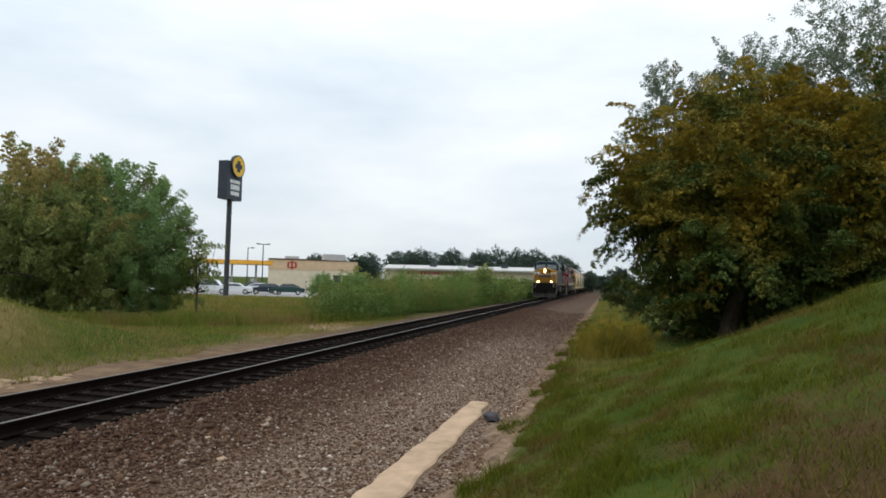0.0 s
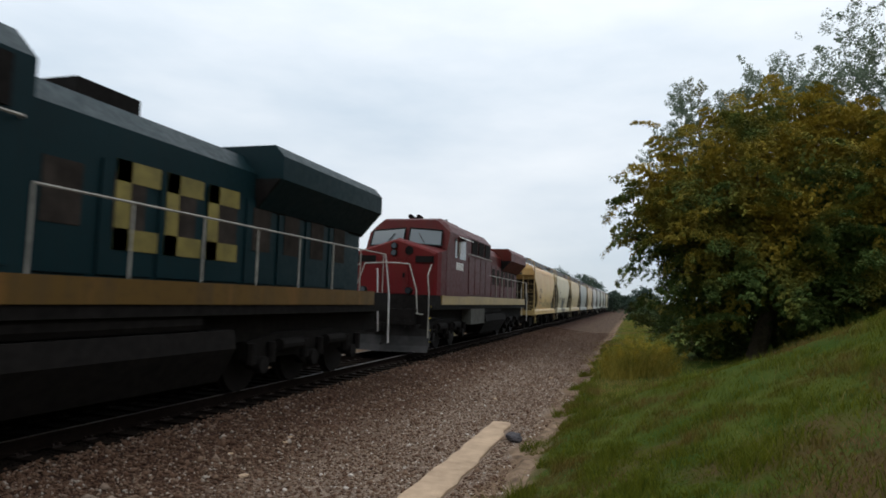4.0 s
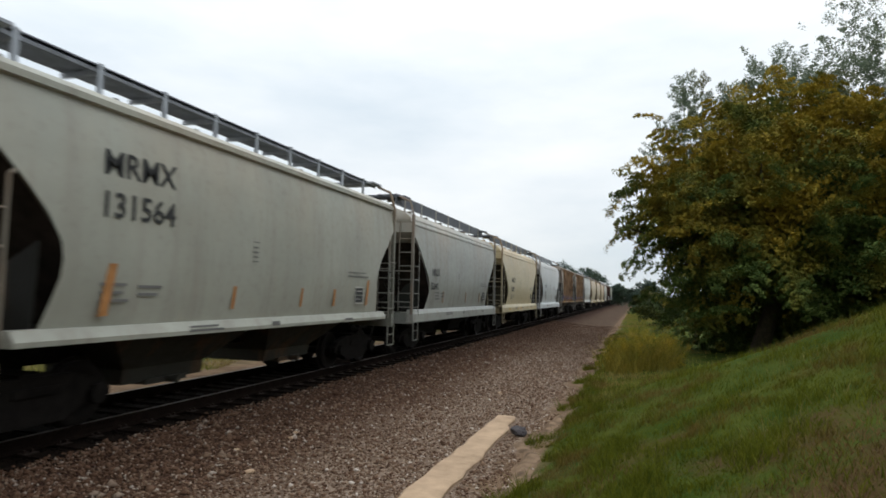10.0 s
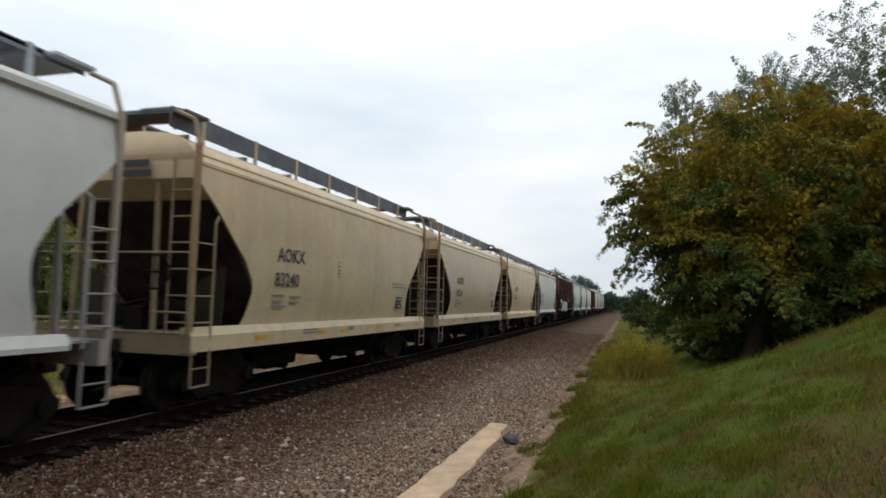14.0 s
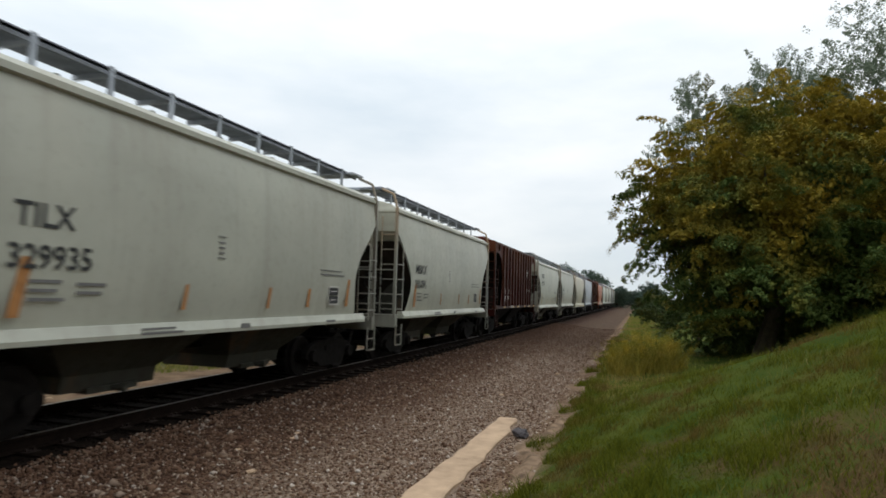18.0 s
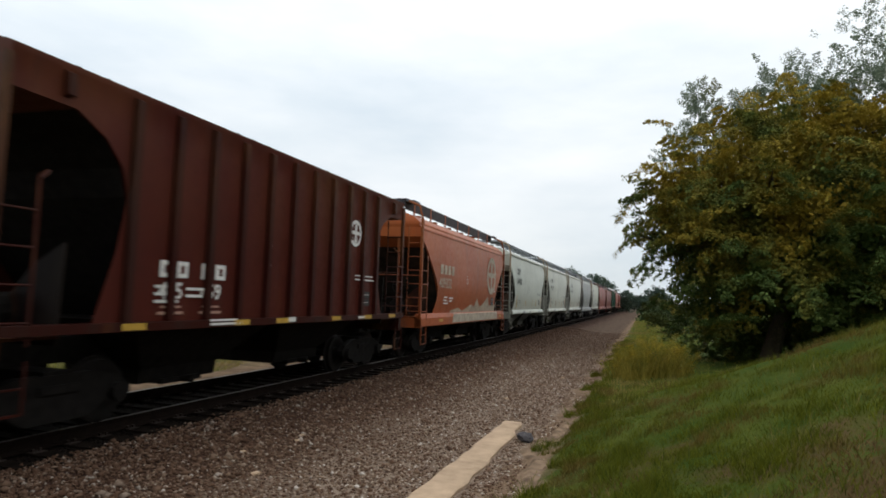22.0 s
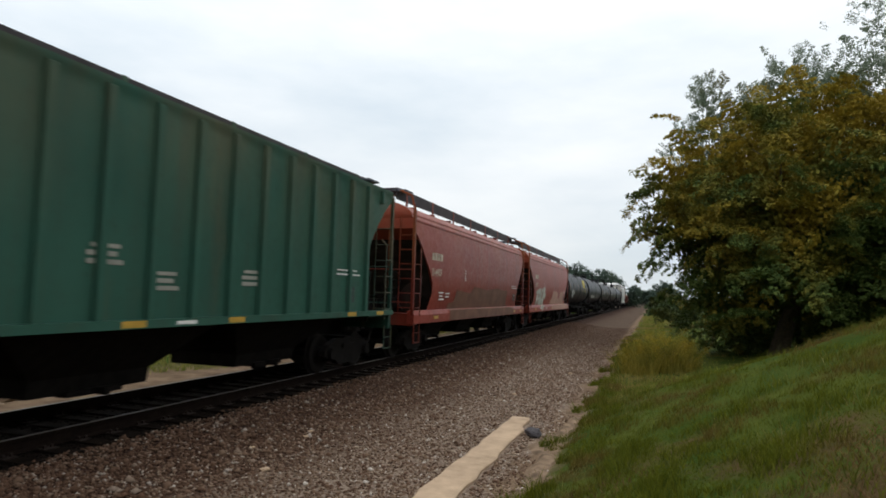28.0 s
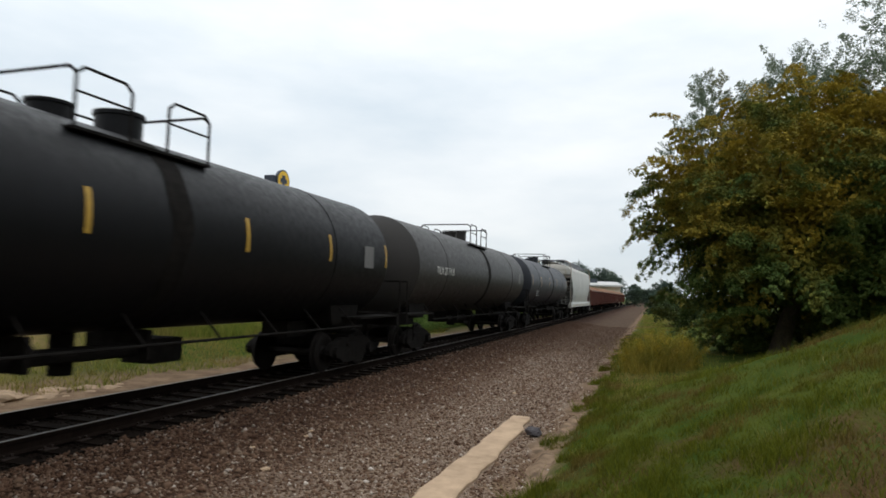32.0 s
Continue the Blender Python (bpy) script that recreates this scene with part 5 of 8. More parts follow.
bubbles(CARS[1], 6, 2.4, 1.40, 2.3, 0.36, 5, M["graffiti_olive"], 1.475, 0.012)
scrawl(CARS[1], 4, -3.0, 1.4, 2.2, 0.45, 7, M["graffiti_olive"])
M["graffiti_smoke"] = simple("spray_smoke_black", (0.060, 0.058, 0.052), 0.7, 0, 0.6, 3.5, 0)
fat_letters(CARS[2], SMOOTH, "OUOD", -1.75, 0.98, (0.62, 0.55, 0.66, 0.70), 1.24, M["graffiti_smoke"], M["graffiti_grey"])
decal(CARS[2], SMOOTH, [(-1.45, 1.75), (-1.15, 1.95), (-1.05, 1.7), (-1.3, 1.55)], M["graffiti_teal"], "graffiti", 0.018)
scrawl(CARS[7], 31, 2.6, 1.4, 0.9, 0.5, 4, M["grey_ink"])
for k, c in enumerate((6, 9, 11)):
    for y in (-2.6, 0.4, 2.6):
        slanted(CARS[c], y, 1.5, 0.55, 0.10, 0.10, M["stain"], 1.50)
def stripes(car, half, material):
    """Slanted conspicuity stripes low on a modern side."""
    slanted(car, -half + 1.52, 1.45, 1.05, 0.22, 0.14, material, 1.535, "conspicuity_stripe")
    for y in (-half + 4.2, -half + 6.4):
        slanted(car, y, 1.5, 0.42, 0.08, 0.08, material, 1.52, "conspicuity_stripe")
    slanted(car, half - 3.4, 1.5, 0.42, 0.08, 0.10, material, 1.52, "conspicuity_stripe")
    slanted(car, half - 1.70, 1.5, 0.85, 0.18, 0.12, material, 1.535, "conspicuity_stripe")


for c in (8, 14, 21, 22, 25, 31, 32):
    stripes(CARS[c], 5.6, M["tab_orange"])
for c in (24, 27, 30):
    stripes(CARS[c], 5.5, M["reflector"])
slanted(CARS[20], -4.6, 1.5, 1.3, 0.10, 0.14, M["tab_orange"], 1.535, "orange_tab")
for word, y, size, wide in (("HAPPY", -2.90, 0.74, 0.52), ("BIRTHDAY", -1.42, 0.60, 0.50)):
    lettering(word, size, M["graffiti_blue"], CARS[20], 1.575, y, 1.36, 0.035, "graffiti", 0, wide)
scrawl(CARS[20], 60, 0.35, 1.38, 2.3, 0.42, 9, M["graffiti_blue"], 1.575)
# grey ribbed pair with the blue stripe
M["rust_run"] = simple("rust_run_paint", (0.26, 0.155, 0.088), 0.85, 0, 0.5, 2.2, 0)
FLUSH = [(0, 1.492, 0), (5, 1.492, 0)]
for c, number in ((12, ("30", "12")), (13, ("30", "00"))):
    car = CARS[c]
    part("stripe", Mesh().box(1.503, 1.508, -4.4, 4.4, 1.56, 1.86), M["blue_stripe"], car, "faded blue stripe")
    for k in range(10):
        y = -3.835 + k * 0.852
        part("stripe", shared("post_stripe", lambda: Mesh().box(1.586, 1.590, -0.055, 0.055, 1.56, 1.86)), M["blue_stripe"], car, "", pose(0, y, 0))
    for y in (-3.45, -1.72, 0.0, 1.72, 3.45):
        part("reflector", shared("big_reflector", lambda: bars_mesh([(-0.24, 0.24, 0, 0.16)])), M["reflector"], car, "", pose(1.512, y, 1.58))
    for k, (a, b) in enumerate((("GA", number[0]), ("CX", number[1]))):
        lettering(a, 0.41, M["ink"], car, 1.51, -3.76 + k * 0.90, 2.83, 0.01)
        lettering(b, 0.41, M["ink"], car, 1.51, -3.76 + k * 0.90, 2.36, 0.01)
    runs = random.Random(c)
    for k in range(10):
        y = -3.835 + k * 0.852
        for d in (-1, 1):
            a, low = runs.uniform(0.05, 0.24), runs.uniform(2.3, 3.9)
            decal(car, FLUSH, [(y + d * 0.05, 4.19), (y + d * (0.05 + a), 4.19), (y + d * (0.05 + a * 0.8), (4.19 + low) / 2), (y + d * (0.05 + a * 0.35), low), (y + d * 0.05, low - 0.2)], M["rust_run"], "rust_run", 0.001, False)
    for k, y in enumerate((1.56, 2.42, 3.26, 4.14)):
        part("emblem_block", shared("emblem_block", lambda: Mesh().prism_x([(0, 0), (0.40, 0), (0.44, 0.12), (0.44, 0.44), (0.40, 0.56), (0.02, 0.56), (-0.02, 0.44), (-0.02, 0.12)], 0, 0.005)), M["grey_ink"], car, "", pose(1.511, y, 3.40))
        part("emblem_gap", shared("emblem_gap", lambda: Mesh().box(0, 0.005, 0.15, 0.29, 0.15, 0.40)), M["emblem_grey"], car, "", pose(1.514, y, 3.40))
# brown and orange hoppers
c19 = CARS[19]
blocks(c19, -5.95, 1.98, 1.595, [0.22, 0.22], 0.26, 0.06, M["white_ink"])
blocks(c19, -5.05, 1.98, 1.595, [0.22, 0.22], 0.26, 0.06, M["white_ink"])
lettering("132", 0.34, M["white_ink"], c19, 1.595, -6.05, 1.60)
RIB_FACE = [(0, 1.574, 0), (5, 1.574, 0)]
decal(c19, RIB_FACE, [(-5.5, 1.12), (-4.1, 1.12), (-4.1, 1.9), (-4.4, 2.0), (-4.7, 1.55), (-5.3, 1.42)], M["graffiti_teal"], "graffiti_ground", 0.002, False)
decal(c19, RIB_FACE, [(0.2, 1.12), (1.15, 1.12), (1.05, 1.5), (0.6, 1.95), (0.2, 1.9)], M["graffiti_teal"], "graffiti_ground", 0.002, False)
fat_letters(c19, [(0, 1.586, 0), (5, 1.586, 0)], "DUEEDR", -4.3, 1.16, (0.80, 0.72, 0.74, 0.74, 0.78, 0.82), 0.90, M["graffiti_white"], M["graffiti_black"])
scrawl(c19, 71, 1.5, 2.0, 0.6, 0.7, 3, M["white_ink"], 1.592)
for k in range(4):
    y = 2.75 + k * 0.84
    slanted(c19, y, 2.90, 0.24, 0.10, 0.40, M["white_ink"], 1.508, "emblem_block")
    slanted(c19, y + 0.12, 2.98, 0.09, 0.03, 0.16, M["emblem_gap"], 1.512, "emblem_gap")
    slanted(c19, y - 0.04, 2.77, 0.05, 0.02, 0.54, M["white_ink"], 1.508, "emblem_line")
part("stencil_box", Mesh().box(1.508, 1.512, 5.2, 5.54, 1.66, 1.68).box(1.508, 1.512, 5.2, 5.54, 1.92, 1.94).box(1.508, 1.512, 5.2, 5.22, 1.68, 1.92).box(1.508, 1.512, 5.52, 5.54, 1.68, 1.92), M["white_ink"], c19)
for c, number in ((23, ("405", "138")), (28, ("405", "459"))):
    car = CARS[c]
    for k in range(2):
        y = -3.32 + k * 0.86
        for d in (0.0, 0.32):
            part("emblem_block", Mesh().box(1.506, 1.51, y + d, y + d + 0.24, 1.97, 2.20), M["white_ink"], car)
            part("emblem_gap", Mesh().box(1.509, 1.513, y + d + 0.09, y + d + 0.17, 2.03, 2.14), M["emblem_gap"], car)
        lettering(number[k], 0.32, M["white_ink"], car, 1.508, y, 1.68, 0.006)
        part("small_print", shared("two_lines", lambda: bars_mesh([(0, 0.5, 0.0, 0.04), (0.05, 0.45, 0.09, 0.12)])), M["patch_pale"], car, "", pose(1.506, y, 1.46))
    disc_emblem(car, 1.512, 2.75, 3.20, 0.30, M["white_ink"])
c29 = CARS[29]
blocks(c29, -4.0, 2.58, 1.556, [0.30, 0.30, 0.28, 0.28], 0.30, 0.12, M["cream_ink"])
lettering("409332", 0.46, M["cream_ink"], c29, 1.556, -4.1, 2.14, 0.006)
disc_emblem(c29, 1.558, 3.10, 2.80, 0.78, M["cream_ink"])
decal(c29, SMOOTH, [(-2.6, 1.0), (-2.4, 1.4), (-1.6, 1.5), (-0.9, 1.38), (0.2, 1.62), (0.6, 1.5), (0.9, 1.85), (1.5, 1.5), (2.2, 1.7), (2.6, 1.95), (3.1, 1.55), (4.2, 1.62), (4.3, 1.0)], M["cream_ink"], "painted_patch")
fat_letters(CARS[34], MODERN, "OZODE", -2.6, 1.32, (0.72, 0.66, 0.70, 0.66, 0.66), 0.88, M["graffiti_smoke"], M["graffiti_white"])
for k, c in enumerate("OZODE"):
    decal(CARS[34], MODERN, place([(0.5 + (a - 0.5) * 0.80, 0.5 + (b - 0.5) * 0.86) for a, b in FAT[c][0]], -2.6 + 0.70 * k, 1.32, 0.68, 0.88), M["graffiti_white"], "graffiti_fill", 0.012)
scrawl(CARS[34], 35, 1.3, 1.55, 1.6, 0.35, 4, M["graffiti_black"], 1.53)
for y in (-2.0, 2.4):
    disc_emblem(CARS[33], 1.552, y - 0.2, 2.05, 0.12, M["white_ink"])
M["red_symbol"] = simple("red_symbol_paint", (0.22, 0.08, 0.06), 0.6, 0, 0.2, 4, 0)
for c, y, z in ((33, -0.3, 3.28), (11, 1.6, 2.25), (6, 1.9, 2.25)):
    part("symbol", Mesh().box(0, 0.004, 0, 0.26, 0, 0.04).box(0, 0.004, 0, 0.26, 0.30, 0.34).box(0, 0.004, 0, 0.04, 0.04, 0.30).box(0, 0.004, 0.22, 0.26, 0.04, 0.30), M["red_symbol"] if c != 6 else M["white_ink"], CARS[c], "", pose(1.553 if z < 3 else 1.53, y, z))
# long red and green hoppers
for c, number in ((35, ""), (36, ""), (38, "314907"), (39, "420775")):
    car = CARS[c]
    blocks(car, -6.4, 2.80, 1.556, [0.2, 0.2, 0.2, 0.2], 0.22, 0.06, M["cream_ink"])
    if number:
        lettering(number, 0.32, M["cream_ink"], car, 1.556, -6.4, 2.34, 0.006)
    else:
        blocks(car, -6.4, 2.34, 1.556, [0.16] * 6, 0.20, 0.05, M["patch_pale"], "painted_number")
decal(CARS[38], SMOOTH, [(-4.6, 0.98), (-4.5, 1.5), (-3.9, 1.55), (-3.7, 1.95), (-2.0, 1.85), (-1.6, 2.1), (0.4, 2.0), (2.2, 2.1), (3.1, 2.03), (4.1, 2.02), (4.1, 1.45), (4.6, 1.3), (5.4, 1.18), (5.4, 0.98)], M["patch_brown"], "painted_band")
decal(CARS[39], SMOOTH, [(-0.7, 1.58), (0.0, 1.7), (0.4, 2.22), (2.6, 2.10), (2.7, 1.75), (3.4, 1.7), (3.6, 2.2), (5.2, 2.2), (5.4, 1.5), (7.2, 1.3), (7.2, 1.0), (-0.1, 1.0)], M["patch_pale"], "painted_patch")
decal(CARS[39], SMOOTH, [(-6.0, 1.92), (-6.02, 2.15), (-4.95, 2.27), (-4.8, 2.05), (-5.15, 1.95), (-5.35, 1.36), (-5.85, 1.30), (-5.55, 1.92)], M["graffiti_bone"])
decal(CARS[39], SMOOTH, [(-5.1, 1.4), (-4.9, 2.30), (-4.5, 2.32), (-4.5, 1.95), (-4.1, 2.32), (-3.75, 2.28), (-4.15, 1.8), (-3.6, 1.5), (-3.4, 1.28), (-3.9, 1.0), (-4.3, 1.0), (-4.7, 1.35)], M["graffiti_bone"])
decal(CARS[39], SMOOTH, [(-3.9, 1.5), (-3.65, 2.36), (-2.95, 2.42), (-2.95, 2.05), (-2.57, 1.97), (-2.8, 1.6), (-3.3, 1.75), (-3.05, 1.26), (-3.5, 1.2)], M["graffiti_bone"])
for y, z in ((-3.2, 1.8), (-1.0, 2.05), (0.0, 1.75), (2.0, 1.85)):
    part("small_print", shared("green_print", lambda: bars_mesh([(0, 0.55, 0, 0.06), (0, 0.45, 0.10, 0.16), (0.05, 0.5, 0.2, 0.25)])), M["graffiti_grey"], CARS[37], "", pose(1.506, y, z))
# tank cars
t40 = CARS[40]
for k in range(3):
    me = Mesh().box(0, 0.01, 0, 0.2, 0, 0.75).box(0, 0.01, 0.2, 0.62, 0.52, 0.75).box(0, 0.01, 0.42, 0.62, 0, 0.52)
    part("emblem_block", me, M["emblem_yellow"], t40, "", pose(1.465, 2.92 + k * 0.66, 2.72, 0, -14))
lettering("REFINED OIL", 0.40, M["emblem_yellow"], t40, 1.470, 2.95, 2.36, 0.004, "lettering", 4)
lettering("TILX 251289", 0.36, M["white_ink"], t40, 1.462, -5.95, 2.14, 0.004, "lettering")
lettering("SHPX  205484", 0.38, M["white_ink"], CARS[41], 1.44, -5.55, 1.90, 0.006, "lettering")
scrawl(CARS[41], 41, -2.3, 1.72, 1.7, 0.42, 6, M["graffiti_grey"], 1.44)
scrawl(CARS[41], 42, 0.9, 1.75, 1.8, 0.5, 6, M["graffiti_grey"], 1.44)
lettering("TILX 270505", 0.36, M["white_ink"], CARS[42], 1.468, -5.6, 2.40, 0.0, "lettering")
lettering("TILX 271918", 0.34, M["white_ink"], CARS[43], 1.468, -6.2, 2.40, 0.0, "lettering")


def motions():
    """The whole train rolls towards the camera's left at about 78 km/h; every vehicle is keyed alike."""
    gone = [(0.0, 0.0), (8.0, 171.62), (16.0, 344.35), (24.0, 518.43), (32.0, 692.75)]
    for car, start in TRAIN:
        walk(car, [(t, pose(-0.755, start - s, 0)) for t, s in gone])


# ---------------------------------------------------------------- ground
def smooth_step(a, b, v):
    t = np.clip((v - a) / (b - a), 0, 1)
    return t * t * (3 - 2 * t)


def ground_height(x, y):
    """Height of the ground: track bed, gravel apron, grass bank on the camera's side, a dirt mound across the line."""
    x, y = np.asarray(x, float), np.asarray(y, float)
    z = np.interp(x, [-4000, -60, -12, -5.0, -3.4, -2.3, 0.85, 1.7, 3.0, 4.2, 5.4, 5.9, 4000], [-0.5, -0.5, -0.45, -0.42, -0.45, -0.20, -0.20, -0.30, -0.46, -0.52, -0.50, -0.36, -0.36])
    # the bank climbs on out of view, added to dim the nearest cars
    rise = np.clip(x - 5.7, 0, 17.0)
    bank = 0.43 * rise * (1 - 0.92 * smooth_step(10.0, 19.0, y - 0.15 * rise)) * smooth_step(-30, -18, y)
    z = z + np.where(x > 5.7, bank, 0)
    # unseen earth rise added behind the camera to keep sky off the near cars
    z = np.maximum(z, np.clip(-0.36 + 0.62 * (-3.0 - y), -0.6, 8.5) * smooth_step(3.6, 6.4, x) * smooth_step(-90, -60, y) * smooth_step(90, 60, x) - 0.6 * (1 - smooth_step(3.6, 6.4, x)))
    d2 = (x + 11.5) ** 2 + (y - 9.0) ** 2
    z = z + 2.9 * np.exp(-d2 / 48.0) * smooth_step(-4.5, -9.5, x)
    z = z + 0.03 * np.sin(x * 1.7 + 0.6 * y) * np.sin(y * 1.1) * smooth_step(5.8, 7.0, x) + 0.02 * np.sin(x * 4.1) * np.sin(y * 3.3 + x) * smooth_step(5.8, 7.0, x)
    return z


def ground_material():
    """Ballast, clay, grass and dry turf, told apart by place with ragged edges."""
    m, nt, b = nodes_of("ground_ballast_and_turf")
    L = nt.links.new
    geo = nt.nodes.new("ShaderNodeNewGeometry")
    sep = nt.nodes.new("ShaderNodeSeparateXYZ")
    L(geo.outputs["Position"], sep.inputs[0])

    def math_node(op, a, c=None):
        n = nt.nodes.new("ShaderNodeMath")
        n.operation = op
        for i, v in enumerate((a, c)):
            if v is None:
                continue
            if isinstance(v, (int, float)):
                n.inputs[i].default_value = v
            else:
                L(v, n.inputs[i])
        return n.outputs[0]

    def tex(scale, detail=5.0, rough=0.6):
        n = nt.nodes.new("ShaderNodeTexNoise")
        n.inputs["Scale"].default_value, n.inputs["Detail"].default_value, n.inputs["Roughness"].default_value = scale, detail, rough
        L(geo.outputs["Position"], n.inputs["Vector"])
        return n.outputs["Fac"]

    # gravel
    vor = nt.nodes.new("ShaderNodeTexVoronoi")
    vor.inputs["Scale"].default_value = 26.0
    L(geo.outputs["Position"], vor.inputs["Vector"])
    stone = nt.nodes.new("ShaderNodeSeparateColor")
    L(vor.outputs["Color"], stone.inputs[0])
    gravel = mixed(nt, ranged(nt, stone.outputs[0], 0.15, 1.0), (0.043, 0.024, 0.016), (0.170, 0.105, 0.070))
    gravel = mixed(nt, ranged(nt, tex(0.7), 0.35, 0.68, 0.0, 0.75), gravel, (0.054, 0.026, 0.016))
    gravel = mixed(nt, ranged(nt, tex(5.0), 0.5, 0.8, 0.0, 0.6), gravel, (0.062, 0.043, 0.032))
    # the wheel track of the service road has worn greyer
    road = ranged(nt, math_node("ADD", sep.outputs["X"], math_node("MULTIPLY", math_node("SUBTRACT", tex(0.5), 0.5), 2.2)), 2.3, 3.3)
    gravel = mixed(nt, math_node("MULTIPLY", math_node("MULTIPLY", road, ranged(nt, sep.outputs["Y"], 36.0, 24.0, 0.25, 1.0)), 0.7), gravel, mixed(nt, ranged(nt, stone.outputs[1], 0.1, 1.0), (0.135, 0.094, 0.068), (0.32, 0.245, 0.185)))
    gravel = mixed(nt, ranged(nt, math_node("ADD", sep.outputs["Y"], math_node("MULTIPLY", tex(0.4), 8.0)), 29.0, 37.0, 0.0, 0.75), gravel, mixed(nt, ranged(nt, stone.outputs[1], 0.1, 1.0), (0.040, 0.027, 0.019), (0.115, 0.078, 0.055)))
    # the train's shade, besides oil and dust, is put into the track ballast's colour
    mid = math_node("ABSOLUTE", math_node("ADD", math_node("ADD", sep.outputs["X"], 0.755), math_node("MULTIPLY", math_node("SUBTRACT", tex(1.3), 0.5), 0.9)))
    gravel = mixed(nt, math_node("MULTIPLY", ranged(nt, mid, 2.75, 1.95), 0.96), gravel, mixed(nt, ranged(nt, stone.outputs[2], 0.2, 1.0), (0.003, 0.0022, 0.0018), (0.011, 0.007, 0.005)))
    # rust-brown shoulder between the ties and the service road
    shoulder = math_node("MULTIPLY", ranged(nt, math_node("ADD", sep.outputs["X"], math_node("MULTIPLY", math_node("SUBTRACT", tex(0.9), 0.5), 1.6)), 2.6, 1.5), ranged(nt, sep.outputs["X"], 0.6, 1.0))
    gravel = mixed(nt, math_node("MULTIPLY", shoulder, 0.7), gravel, mixed(nt, ranged(nt, stone.outputs[1], 0.15, 1.0), (0.021, 0.010, 0.007), (0.084, 0.044, 0.029)))
    # turf
    turf = mixed(nt, ranged(nt, tex(1.1, 6), 0.36, 0.62), (0.030, 0.055, 0.006), (0.068, 0.080, 0.012))
    dry = math_node("ADD", tex(0.75, 6, 0.7), ranged(nt, math_node("SUBTRACT", sep.outputs["Y"], math_node("MULTIPLY", sep.outputs["X"], 0.3)), 6.5, 1.5, 0.0, 0.22))
    turf = mixed(nt, ranged(nt, dry, 0.60, 0.72, 0, 0.9), turf, (0.082, 0.045, 0.022))
    turf = mixed(nt, ranged(nt, tex(30.0, 3), 0.35, 0.75, 0.0, 0.5), turf, (0.016, 0.024, 0.006))
    clay = mixed(nt, ranged(nt, tex(2.0, 6), 0.35, 0.65), (0.20, 0.135, 0.085), (0.11, 0.070, 0.045))
    wob = math_node("MULTIPLY", math_node("SUBTRACT", tex(1.6, 5), 0.5), 1.3)
    xw = math_node("ADD", sep.outputs["X"], wob)
    is_bank = ranged(nt, xw, 5.55, 5.85)
    is_clay = math_node("MULTIPLY", ranged(nt, xw, 5.15, 5.35), ranged(nt, xw, 6.0, 5.7))
    is_far = ranged(nt, xw, -3.9, -4.5)
    col = mixed(nt, is_bank, gravel, turf)
    col = mixed(nt, is_clay, col, clay)
    col = mixed(nt, is_far, col, turf)
    # pale washed clay beside the far rail
    is_wash = math_node("MULTIPLY", math_node("MULTIPLY", ranged(nt, xw, -3.3, -3.7), ranged(nt, xw, -5.8, -5.1)), ranged(nt, math_node("ADD", sep.outputs["Y"], math_node("MULTIPLY", wob, 3.0)), 30.0, 12.0, 0.35, 1.0))
    col = mixed(nt, is_wash, col, clay)
    # bare trodden patch between the brush and the rails
    px = math_node("MULTIPLY", math_node("ADD", sep.outputs["X"], 5.7), 1.6)
    py = math_node("MULTIPLY", math_node("SUBTRACT", sep.outputs["Y"], 27.0), 0.32)
    pd = math_node("ADD", math_node("SQRT", math_node("ADD", math_node("MULTIPLY", px, px), math_node("MULTIPLY", py, py))), wob)
    col = mixed(nt, ranged(nt, pd, 2.2, 1.4), col, mixed(nt, tex(6.0, 4), clay, (0.30, 0.21, 0.14)))
    # bare mound across the line and the worn verge beside the rails
    dx = math_node("ADD", sep.outputs["X"], 12.5)
    dy = math_node("SUBTRACT", sep.outputs["Y"], 8.6)
    d = math_node("SQRT", math_node("ADD", math_node("MULTIPLY", dx, dx), math_node("MULTIPLY", dy, dy)))
    col = mixed(nt, ranged(nt, math_node("ADD", d, math_node("MULTIPLY", wob, 1.5)), 8.2, 5.8, 0.0, 0.9), col, mixed(nt, ranged(nt, tex(1.5, 6), 0.35, 0.65), (0.25, 0.165, 0.080), (0.13, 0.11, 0.035)))
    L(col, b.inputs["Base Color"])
    b.inputs["Roughness"].default_value = 0.95
    b.inputs["Specular IOR Level"].default_value = 0.04
    bumped(nt, b, mixed(nt, is_bank, vor.outputs["Distance"], tex(22.0, 5)), 0.8, 0.03)
    return m


M["ground"] = ground_material()


